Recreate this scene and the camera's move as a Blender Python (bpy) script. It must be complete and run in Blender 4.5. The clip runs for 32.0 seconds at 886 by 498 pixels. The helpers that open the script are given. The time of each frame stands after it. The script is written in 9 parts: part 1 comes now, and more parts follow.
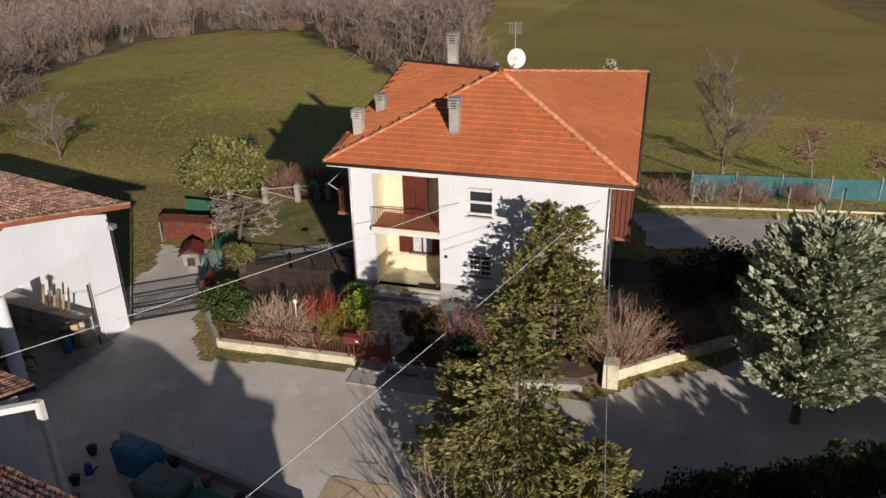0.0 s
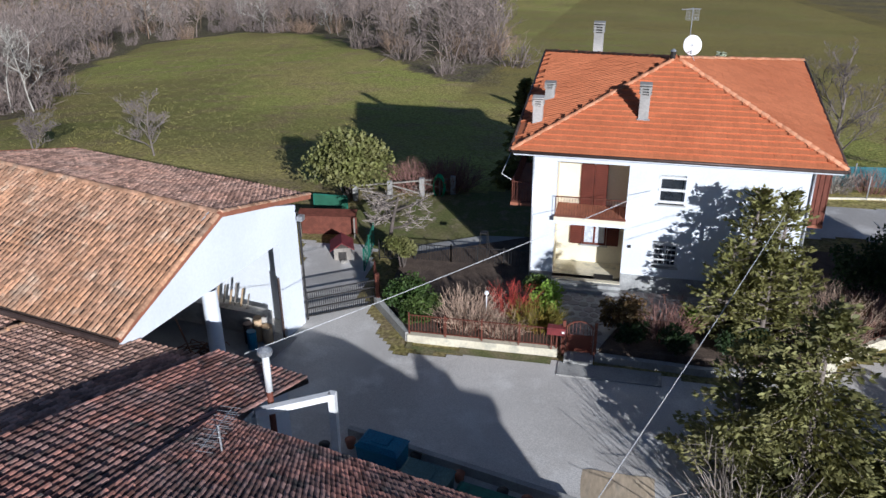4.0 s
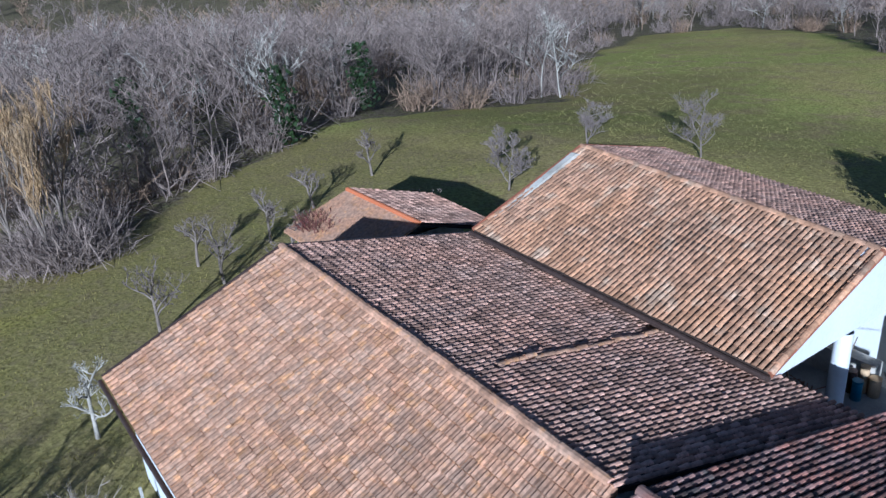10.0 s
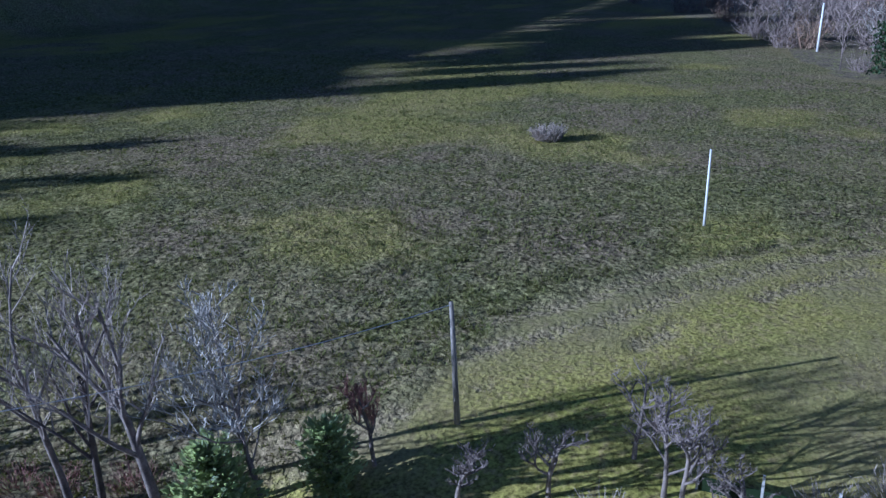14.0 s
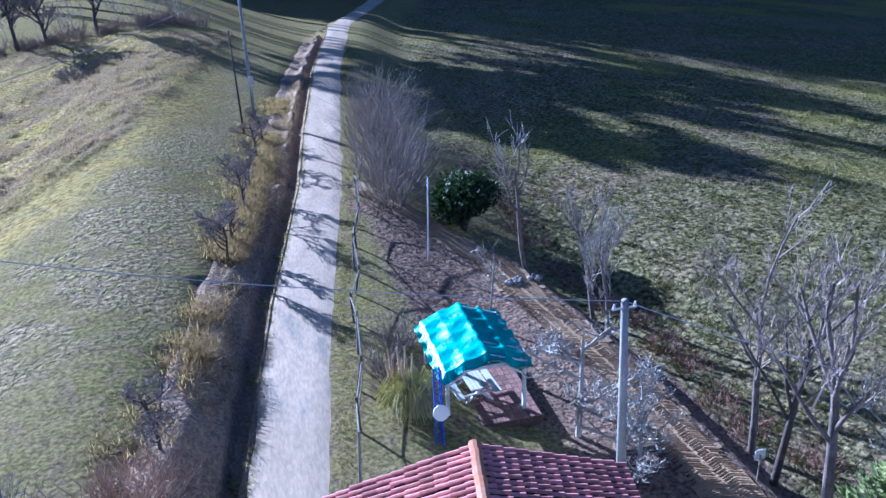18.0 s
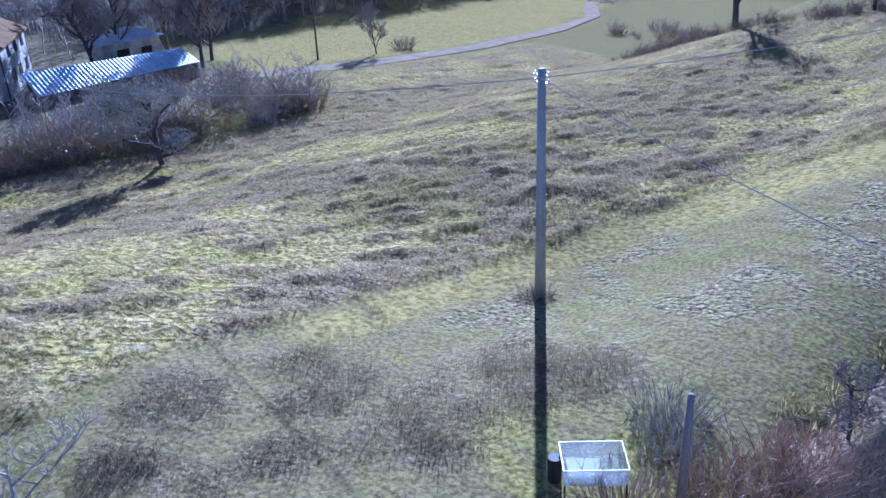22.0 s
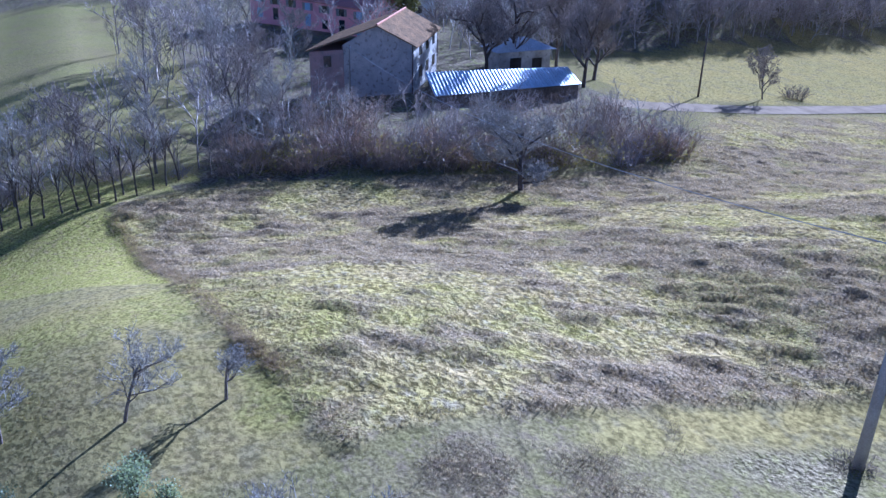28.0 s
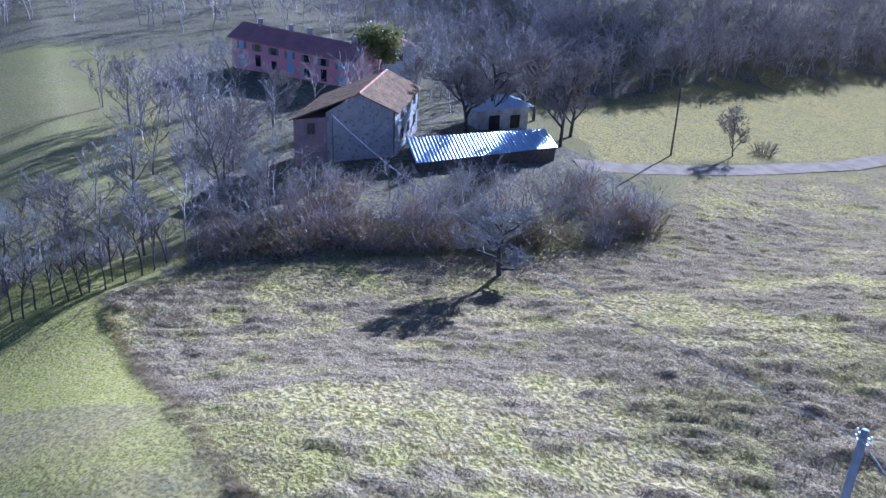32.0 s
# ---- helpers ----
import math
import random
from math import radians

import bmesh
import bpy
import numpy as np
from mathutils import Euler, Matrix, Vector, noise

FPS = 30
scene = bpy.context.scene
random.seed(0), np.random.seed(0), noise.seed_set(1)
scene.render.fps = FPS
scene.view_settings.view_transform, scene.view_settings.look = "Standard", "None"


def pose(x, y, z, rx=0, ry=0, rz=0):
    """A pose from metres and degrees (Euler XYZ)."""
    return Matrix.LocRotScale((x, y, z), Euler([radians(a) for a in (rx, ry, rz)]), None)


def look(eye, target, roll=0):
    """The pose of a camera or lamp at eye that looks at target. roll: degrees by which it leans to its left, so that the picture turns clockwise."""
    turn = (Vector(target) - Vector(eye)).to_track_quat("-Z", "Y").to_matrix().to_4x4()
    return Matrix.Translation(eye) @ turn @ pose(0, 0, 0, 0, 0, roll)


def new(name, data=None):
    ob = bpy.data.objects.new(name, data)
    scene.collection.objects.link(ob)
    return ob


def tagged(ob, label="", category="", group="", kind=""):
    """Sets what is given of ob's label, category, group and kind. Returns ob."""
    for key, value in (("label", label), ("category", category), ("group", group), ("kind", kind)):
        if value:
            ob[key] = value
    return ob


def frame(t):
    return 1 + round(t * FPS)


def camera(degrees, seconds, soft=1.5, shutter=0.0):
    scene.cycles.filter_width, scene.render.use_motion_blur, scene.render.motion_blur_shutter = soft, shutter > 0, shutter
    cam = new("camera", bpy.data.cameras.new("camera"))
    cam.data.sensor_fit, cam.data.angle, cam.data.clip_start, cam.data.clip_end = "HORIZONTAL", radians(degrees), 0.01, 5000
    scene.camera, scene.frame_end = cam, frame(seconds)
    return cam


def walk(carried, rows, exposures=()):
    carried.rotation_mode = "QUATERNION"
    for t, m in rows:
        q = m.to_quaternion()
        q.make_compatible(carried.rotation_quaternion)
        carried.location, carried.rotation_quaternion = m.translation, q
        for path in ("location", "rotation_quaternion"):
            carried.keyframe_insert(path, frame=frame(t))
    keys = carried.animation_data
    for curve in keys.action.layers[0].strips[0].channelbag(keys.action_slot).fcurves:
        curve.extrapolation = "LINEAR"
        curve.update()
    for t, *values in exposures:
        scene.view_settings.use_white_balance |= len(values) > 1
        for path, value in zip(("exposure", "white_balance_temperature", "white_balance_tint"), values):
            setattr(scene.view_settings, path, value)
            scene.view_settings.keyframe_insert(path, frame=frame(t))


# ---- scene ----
cam = camera(56.45, 32.0)
PATH = [
    (0, (12.843, -32.117, 18.571), (3.522, 2.523, 0.873), -1.02),
    (0.5, (12.485, -32.218, 18.519), (3.378, 2.415, 0.696), -0.87),
    (1, (11.903, -32.373, 18.430), (2.748, 2.200, 0.517), -0.91),
    (1.5, (10.936, -32.561, 18.334), (1.974, 2.067, 0.430), -0.84),
    (2, (9.754, -32.782, 18.172), (0.990, 1.992, 0.453), -0.81),
    (2.5, (8.429, -33.078, 18.062), (-0.122, 1.826, 0.494), -0.81),
    (3, (6.922, -33.373, 17.969), (-1.385, 1.597, 0.415), -0.68),
    (3.5, (5.253, -33.582, 17.800), (-2.922, 1.430, 0.269), -0.72),
    (4, (3.593, -33.870, 17.713), (-4.389, 1.218, 0.247), -0.60),
    (4.5, (2.227, -34.128, 17.725), (-5.609, 1.026, 0.325), -0.64),
    (6.5, (-2.365, -34.925, 17.976), (-10.153, 0.304, 0.705), -0.48),
    (7, (-3.349, -35.054, 17.948), (-11.073, 0.254, 0.811), -0.46),
    (7.5, (-3.623, -35.042, 17.937), (-11.199, 0.309, 0.821), -0.46),
    (8, (-3.596, -34.987, 17.978), (-11.107, 0.386, 0.880), -0.38),
    (8.5, (-3.623, -34.974, 17.974), (-13.146, -0.066, 0.923), -1.27),
    (9, (-3.623, -35.005, 17.982), (-19.668, -2.568, 0.941), -3.76),
    (9.5, (-3.600, -35.052, 18.021), (-24.873, -5.778, 0.977), -4.44),
    (10, (-3.571, -35.087, 18.067), (-29.117, -9.421, 1.078), -4.49),
    (10.5, (-3.545, -35.083, 18.088), (-32.795, -13.708, 1.133), -4.58),
    (11, (-3.521, -35.064, 18.119), (-35.533, -18.080, 1.184), -4.25),
    (11.5, (-3.472, -35.016, 18.174), (-37.752, -23.242, 1.254), -4.10),
    (12, (-3.427, -34.956, 18.214), (-39.144, -28.653, 1.346), -3.81),
    (12.5, (-3.420, -34.898, 18.220), (-39.703, -33.995, 1.405), -3.50),
    (13, (-3.415, -34.874, 18.234), (-39.458, -39.193, 1.435), -3.16),
    (13.5, (-3.465, -34.855, 18.204), (-38.605, -44.091, 1.473), -3.14),
    (15.5, (-3.526, -34.842, 18.183), (-32.020, -57.527, 1.646), -2.24),
    (16, (-3.559, -34.836, 18.185), (-28.988, -60.907, 1.641), -2.09),
    (16.5, (-3.559, -34.828, 18.188), (-25.228, -64.102, 1.652), -2.21),
    (17, (-3.564, -34.843, 18.178), (-21.062, -66.761, 1.592), -2.16),
    (17.5, (-3.561, -34.850, 18.167), (-16.661, -68.788, 1.535), -2.10),
    (18, (-3.556, -34.837, 18.148), (-12.105, -70.184, 1.489), -2.12),
    (18.5, (-3.533, -34.801, 18.128), (-7.978, -70.878, 1.432), -2.02),
    (19, (-3.503, -34.784, 18.075), (-4.721, -71.075, 1.298), -1.71),
    (19.5, (-3.496, -34.767, 18.017), (-1.573, -71.009, 1.200), -1.55),
    (20, (-3.488, -34.756, 17.928), (1.744, -70.641, 1.049), -1.60),
    (20.5, (-3.509, -34.772, 17.879), (5.367, -69.922, 0.975), -1.62),
    (21, (-3.517, -34.802, 17.883), (10.500, -68.211, 0.932), -2.12),
    (21.5, (-3.519, -34.829, 17.922), (16.018, -65.366, 1.018), -2.84),
    (22, (-3.518, -34.858, 17.955), (20.082, -62.419, 1.120), -2.76),
    (22.5, (-3.533, -34.892, 17.971), (23.340, -59.317, 1.199), -2.58),
    (23, (-3.527, -34.933, 17.971), (26.026, -56.072, 1.244), -2.31),
    (23.5, (-3.556, -34.971, 17.972), (28.119, -52.791, 1.262), -2.04),
    (24, (-3.567, -35.048, 17.976), (29.425, -50.277, 1.256), -1.61),
    (24.5, (-3.529, -35.106, 18.015), (30.073, -48.889, 1.254), -0.95),
    (26.5, (-3.365, -35.520, 20.179), (29.933, -49.814, 3.242), 1.33),
    (27, (-3.402, -35.481, 20.817), (29.730, -50.204, 3.919), 1.33),
    (27.5, (-3.381, -35.436, 21.523), (29.767, -50.141, 4.644), 1.22),
    (28, (-3.286, -35.422, 22.424), (29.789, -50.292, 5.545), 1.22),
    (28.5, (-3.250, -35.416, 23.656), (29.782, -50.427, 6.817), 1.27),
    (29, (-3.193, -35.382, 24.930), (29.766, -50.580, 8.115), 1.37),
    (29.5, (-3.163, -35.274, 26.334), (29.723, -50.638, 9.526), 1.59),
    (30, (-3.171, -35.217, 27.813), (29.667, -50.717, 11.037), 1.75),
    (30.5, (-2.939, -35.089, 29.324), (29.824, -50.783, 12.583), 2.06),
    (31, (-2.754, -35.104, 30.157), (29.991, -50.879, 13.457), 2.23),
    (31.5, (-2.623, -35.189, 30.231), (30.095, -50.970, 13.484), 2.22),
    (32, (-2.425, -35.230, 30.006), (30.266, -51.131, 13.317), 2.20),
]
# the film's own exposure and white balance drift as it turns towards the sun
LEVELS = [(0, -0.1, 6900, 16), (4, 0.23, 5500, 12), (8, 0.35, 5000, 10), (12, 0.27, 4450, 8), (13.5, 0.4, 4290, 13), (16, 0.8, 4400, 23), (17.5, 1.16, 4240, 22), (19, 1.48, 4160, 20), (20.5, 1.4, 4130, 20), (22, 1.19, 4010, 23), (24, 1.19, 4090, 25), (28, 1.2, 4080, 24.5), (32, 1.22, 4120, 23.5)]
walk(cam, [(t, look(eye, target, roll)) for t, eye, target, roll in PATH], LEVELS)

# ---- world, sun ----
SUN_AZ = Vector((0.55, -0.835, 0)).normalized()
SUN_EL = radians(18.2)
world = bpy.data.worlds.new("world")
scene.world = world
world.use_nodes = True
wn = world.node_tree
sky = wn.nodes.new("ShaderNodeTexSky")
sky.sky_type = "NISHITA"
sky.sun_disc = False
sky.air_density, sky.dust_density, sky.ozone_density = 0.55, 0.2, 1.0
sky.sun_elevation = SUN_EL
sky.sun_rotation = math.atan2(SUN_AZ.x, SUN_AZ.y)
wn.nodes["Background"].inputs["Strength"].default_value = 0.05
wn.links.new(sky.outputs["Color"], wn.nodes["Background"].inputs["Color"])
sun = new("sun", bpy.data.lights.new("sun", "SUN"))
sun.data.energy, sun.data.angle, sun.data.color = 5.0, radians(0.53), (1.0, 0.94, 0.85)
sun.matrix_world = look((SUN_AZ * math.cos(SUN_EL) + Vector((0, 0, math.sin(SUN_EL)))) * 300, (0, 0, 0))

# ---- materials ----
def surf(name, a, b, scale=1.0, fine=18.0, rough=0.85, bump=0.3, spread=0.0, metal=0.0, spec=0.3, contrast=0.5, third=None, fleck=0.5, stretch=None, depth=0.02):
    """Two colours mixed by broad noise, darkened and lightened by fine noise, with relief. spread: how far pieces differ from one another."""
    m = bpy.data.materials.new(name)
    m.use_nodes = True
    nt = m.node_tree
    nd, ln = nt.nodes, nt.links.new
    bs = nd["Principled BSDF"]
    geo = nd.new("ShaderNodeNewGeometry")
    vec = geo.outputs["Position"]
    if stretch:
        mp = nd.new("ShaderNodeMapping")
        mp.inputs["Scale"].default_value = stretch
        ln(vec, mp.inputs["Vector"])
        vec = mp.outputs["Vector"]
    n1 = nd.new("ShaderNodeTexNoise")
    n1.inputs["Scale"].default_value, n1.inputs["Detail"].default_value = scale, 5
    n2 = nd.new("ShaderNodeTexNoise")
    n2.inputs["Scale"].default_value, n2.inputs["Detail"].default_value = fine, 6
    ln(vec, n1.inputs["Vector"])
    ln(vec, n2.inputs["Vector"])
    r1 = nd.new("ShaderNodeMapRange")
    r1.inputs["From Min"].default_value, r1.inputs["From Max"].default_value = 0.5 - 0.25 * (1.01 - contrast), 0.5 + 0.25 * (1.01 - contrast)
    ln(n1.outputs["Fac"], r1.inputs["Value"])
    mix = nd.new("ShaderNodeMix")
    mix.data_type = "RGBA"
    mix.inputs["A"].default_value, mix.inputs["B"].default_value = (*a, 1), (*b, 1)
    ln(r1.outputs["Result"], mix.inputs["Factor"])
    col = mix.outputs["Result"]
    if third:
        n3 = nd.new("ShaderNodeTexNoise")
        n3.inputs["Scale"].default_value, n3.inputs["Detail"].default_value = scale * 2.7, 8
        ln(vec, n3.inputs["Vector"])
        r3 = nd.new("ShaderNodeMapRange")
        r3.inputs["From Min"].default_value, r3.inputs["From Max"].default_value = 0.54, 0.68
        ln(n3.outputs["Fac"], r3.inputs["Value"])
        mx = nd.new("ShaderNodeMix")
        mx.data_type = "RGBA"
        mx.inputs["B"].default_value = (*third, 1)
        ln(r3.outputs["Result"], mx.inputs["Factor"])
        ln(col, mx.inputs["A"])
        col = mx.outputs["Result"]
    # fine flecks scale the brightness
    r2 = nd.new("ShaderNodeMapRange")
    r2.inputs["From Min"].default_value, r2.inputs["From Max"].default_value = 0.3, 0.7
    r2.inputs["To Min"].default_value, r2.inputs["To Max"].default_value = 1 - fleck * 0.6, 1 + fleck * 0.6
    ln(n2.outputs["Fac"], r2.inputs["Value"])
    val = r2.outputs["Result"]
    if spread:
        oi = nd.new("ShaderNodeObjectInfo")
        ad = nd.new("ShaderNodeMath")
        ad.operation = "ADD"
        ln(oi.outputs["Random"], ad.inputs[0])
        ln(geo.outputs["Random Per Island"], ad.inputs[1])
        fr = nd.new("ShaderNodeMath")
        fr.operation = "FRACT"
        ln(ad.outputs[0], fr.inputs[0])
        rr = nd.new("ShaderNodeMapRange")
        rr.inputs["To Min"].default_value, rr.inputs["To Max"].default_value = 1 - spread, 1 + spread
        ln(fr.outputs[0], rr.inputs["Value"])
        mu = nd.new("ShaderNodeMath")
        mu.operation = "MULTIPLY"
        ln(val, mu.inputs[0])
        ln(rr.outputs["Result"], mu.inputs[1])
        val = mu.outputs[0]
    vm = nd.new("ShaderNodeVectorMath")
    vm.operation = "SCALE"
    ln(col, vm.inputs[0])
    ln(val, vm.inputs["Scale"])
    ln(vm.outputs["Vector"], bs.inputs["Base Color"])
    bs.inputs["Roughness"].default_value, bs.inputs["Metallic"].default_value = rough, metal
    bs.inputs["Specular IOR Level"].default_value = spec
    if bump:
        bp = nd.new("ShaderNodeBump")
        bp.inputs["Strength"].default_value, bp.inputs["Distance"].default_value = bump, depth
        ln(n2.outputs["Fac"], bp.inputs["Height"])
        ln(bp.outputs["Normal"], bs.inputs["Normal"])
    return m


def leafy(name, a, b, rough=0.6, through_light=0.25, spread=0.5):
    """Leaves and needles: each clump its own shade, some light passing through."""
    m = surf(name, a, b, 0.7, 6.0, rough, 0.0, spread, fleck=0.3, spec=0.0 if rough > 0.8 else 0.3)
    nt = m.node_tree
    bs, out = nt.nodes["Principled BSDF"], nt.nodes["Material Output"]
    tr = nt.nodes.new("ShaderNodeBsdfTranslucent")
    tr.inputs["Color"].default_value = (b[0] * 1.3, b[1] * 1.3, b[2] * 0.8, 1)
    ms = nt.nodes.new("ShaderNodeMixShader")
    ms.inputs["Fac"].default_value = through_light
    nt.links.new(bs.outputs[0], ms.inputs[1])
    nt.links.new(tr.outputs[0], ms.inputs[2])
    nt.links.new(ms.outputs[0], out.inputs["Surface"])
    return m


WALL_WHITE = surf("white_render", (0.73, 0.76, 0.80), (0.68, 0.71, 0.75), 0.5, 9, 0.9, 0.15, fleck=0.06)
WALL_CREAM = surf("cream_render", (0.78, 0.72, 0.55), (0.74, 0.67, 0.5), 0.6, 9, 0.9, 0.15, fleck=0.06)
# sky-blue shade of the house's west side, put into the render's colour
SHADE_BLUE = surf("blue_shade_render", (0.42, 0.52, 0.62), (0.36, 0.46, 0.57), 0.9, 9, 0.9, 0.2, fleck=0.15)
WALL_OLD = surf("weathered_render", (0.62, 0.59, 0.53), (0.42, 0.39, 0.34), 0.6, 7, 0.95, 0.3, fleck=0.2, third=(0.3, 0.27, 0.23))
PLINTH = surf("grey_stone_plinth", (0.42, 0.42, 0.4), (0.3, 0.3, 0.29), 1.2, 14, 0.85, 0.3, fleck=0.25)
CONCRETE = surf("concrete", (0.42, 0.41, 0.38), (0.3, 0.29, 0.27), 0.8, 16, 0.9, 0.35, fleck=0.25)
CREAM_WALL = surf("cream_painted_concrete", (0.72, 0.66, 0.5), (0.58, 0.53, 0.4), 0.7, 12, 0.9, 0.3, fleck=0.15, third=(0.42, 0.4, 0.32))
TILE_NEW = surf("orange_roof_tile", (0.61, 0.205, 0.09), (0.54, 0.175, 0.075), 0.35, 12, 0.75, 0.2, spread=0.07, fleck=0.15)
TILE_RIDGE = surf("ridge_tile_mortar", (0.6, 0.3, 0.17), (0.5, 0.2, 0.1), 2.0, 12, 0.85, 0.2, spread=0.15, fleck=0.2)
TILE_OLD = surf("weathered_clay_tile", (0.52, 0.285, 0.16), (0.42, 0.25, 0.16), 0.45, 9, 0.9, 0.35, spread=0.36, contrast=0.4, third=(0.53, 0.37, 0.255), fleck=0.4)
TILE_PALE = surf("lichened_clay_tile", (0.50, 0.275, 0.165), (0.45, 0.29, 0.20), 1.1, 7, 0.9, 0.4, spread=0.26, contrast=0.3, third=(0.57, 0.31, 0.155), fleck=0.55)
# clay tile again for slopes turned from the sun, shade put into its tone
TILE_SHADE = surf("shaded_clay_tile", (0.54, 0.31, 0.22), (0.43, 0.28, 0.215), 0.5, 9, 0.92, 0.4, spread=0.5, contrast=0.4, third=(0.36, 0.22, 0.165), fleck=0.5)
TILE_BROWN = surf("brown_clay_tile", (0.31, 0.205, 0.115), (0.22, 0.155, 0.095), 0.6, 7, 0.92, 0.5, contrast=0.5, third=(0.15, 0.115, 0.08), fleck=0.8, spec=0.0)
TILE_RED = surf("mottled_red_tile", (0.42, 0.20, 0.15), (0.27, 0.165, 0.14), 0.8, 9, 0.9, 0.4, spread=0.55, contrast=0.7, third=(0.12, 0.10, 0.09), fleck=0.4)
TILE_PINK = surf("faded_red_tile", (0.68, 0.30, 0.25), (0.56, 0.25, 0.21), 0.6, 9, 0.85, 0.3, spread=0.3, fleck=0.25)
TILE_GROUT = surf("orange_tile_bed", (0.60, 0.33, 0.18), (0.52, 0.28, 0.15), 1.0, 15, 0.95, 0.3)
# boarding coloured near black to paint in the shade between tiles
TILE_BED = surf("shade_black_bed", (0.06, 0.04, 0.032), (0.04, 0.03, 0.025), 2, 20, 0.95, 0.3)
BROWN = surf("brown_paint", (0.13, 0.035, 0.022), (0.10, 0.028, 0.018), 2, 25, 0.5, 0.1, fleck=0.15)
RUST = surf("rust_red_iron", (0.17, 0.055, 0.035), (0.12, 0.04, 0.025), 4, 30, 0.7, 0.2, fleck=0.3)
BROWN_SLAB = surf("terracotta_slab", (0.36, 0.14, 0.08), (0.28, 0.11, 0.065), 2, 20, 0.8, 0.2, fleck=0.2)
DARK_IRON = surf("dark_iron", (0.03, 0.03, 0.032), (0.05, 0.045, 0.04), 5, 30, 0.6, 0.1, metal=0.4)
GUTTER = surf("brown_metal_gutter", (0.075, 0.05, 0.042), (0.10, 0.07, 0.06), 3, 20, 0.5, 0.1, metal=0.3)
ZINC = surf("galvanised_metal", (0.55, 0.56, 0.57), (0.42, 0.43, 0.44), 3, 20, 0.4, 0.1, metal=0.6)
WHITE_METAL = surf("white_painted_metal", (0.75, 0.75, 0.74), (0.66, 0.66, 0.65), 3, 20, 0.5, 0.05, fleck=0.1)
DISH_WHITE = surf("white_dish", (0.82, 0.82, 0.80), (0.76, 0.76, 0.75), 2, 15, 0.45, 0.0, fleck=0.05)
CABLE = surf("grey_cable", (0.55, 0.55, 0.55), (0.45, 0.45, 0.45), 3, 20, 0.6, 0.0)
CURTAIN = surf("white_curtain", (0.7, 0.72, 0.74), (0.55, 0.6, 0.66), 6, 20, 0.9, 0.2)
BLIND = surf("grey_blind", (0.55, 0.56, 0.55), (0.45, 0.46, 0.46), 3, 20, 0.7, 0.1)
WOOD_GREY = surf("weathered_wood", (0.30, 0.27, 0.23), (0.20, 0.18, 0.155), 2, 25, 0.9, 0.4, fleck=0.4, stretch=(1, 1, 0.2))
WOOD_PALE = surf("pale_wood", (0.58, 0.42, 0.26), (0.48, 0.34, 0.2), 2, 25, 0.85, 0.3, fleck=0.3)
WOOD_DARK = surf("dark_pole_wood", (0.16, 0.13, 0.10), (0.10, 0.08, 0.065), 2, 25, 0.9, 0.4, fleck=0.4)
BARK = surf("grey_bark", (0.24, 0.20, 0.17), (0.15, 0.125, 0.105), 3, 22, 0.95, 0.6, fleck=0.5, depth=0.05)
BARK_DARK = surf("dark_bark", (0.13, 0.105, 0.09), (0.085, 0.07, 0.06), 3, 22, 0.95, 0.6, fleck=0.5, depth=0.05)
TWIG = surf("grey_brown_twigs", (0.355, 0.30, 0.255), (0.265, 0.225, 0.19), 0.4, 8, 0.95, 0.0, spread=0.35, fleck=0.2)
TWIG_SLOPE = surf("brown_grey_twigs", (0.22, 0.18, 0.16), (0.165, 0.135, 0.12), 0.4, 8, 0.95, 0.0, spread=0.35, fleck=0.2)
TWIG_PALE = surf("pale_silvery_twigs", (0.45, 0.42, 0.365), (0.34, 0.315, 0.275), 0.5, 8, 0.9, 0.0, spread=0.3, fleck=0.2)
TWIG_RED = surf("reddish_twigs", (0.32, 0.17, 0.13), (0.24, 0.13, 0.11), 0.6, 8, 0.95, 0.0, spread=0.35, fleck=0.2)
TWIG_STRAW = surf("straw_twigs", (0.46, 0.33, 0.24), (0.36, 0.26, 0.19), 0.6, 8, 0.95, 0.0, spread=0.35, fleck=0.2)
TWIG_SCARLET = surf("scarlet_stems", (0.42, 0.055, 0.04), (0.34, 0.06, 0.045), 0.8, 8, 0.8, 0.0, spread=0.35)
TWIG_CREEPER = surf("dark_red_creeper", (0.17, 0.06, 0.05), (0.12, 0.045, 0.04), 0.6, 8, 0.9, 0.0, spread=0.3)
TWIG_WILLOW = surf("golden_twigs", (0.44, 0.30, 0.16), (0.36, 0.26, 0.16), 0.6, 8, 0.9, 0.0, spread=0.3)
LEAF_GREEN = leafy("green_leaves", (0.05, 0.09, 0.022), (0.085, 0.12, 0.03))
LEAF_DARK = leafy("dark_green_leaves", (0.022, 0.042, 0.016), (0.035, 0.06, 0.02))
LEAF_YEL = leafy("yellow_green_leaves", (0.16, 0.17, 0.05), (0.24, 0.23, 0.09))
LEAF_GOLD = leafy("golden_leaves", (0.34, 0.25, 0.05), (0.26, 0.22, 0.05))
LEAF_LIME = leafy("lime_leaves", (0.17, 0.27, 0.03), (0.22, 0.33, 0.05))
LEAF_OLIVE = leafy("olive_leaves", (0.22, 0.26, 0.17), (0.30, 0.34, 0.23), through_light=0.4)
LEAF_BRONZE = leafy("bronze_leaves", (0.15, 0.085, 0.035), (0.10, 0.07, 0.03))
NEEDLE_CEDAR = leafy("cedar_needles", (0.165, 0.165, 0.06), (0.235, 0.22, 0.085), through_light=0.2)
NEEDLE_SPRUCE = leafy("dark_spruce_needles", (0.17, 0.17, 0.055), (0.23, 0.215, 0.075), through_light=0.22)
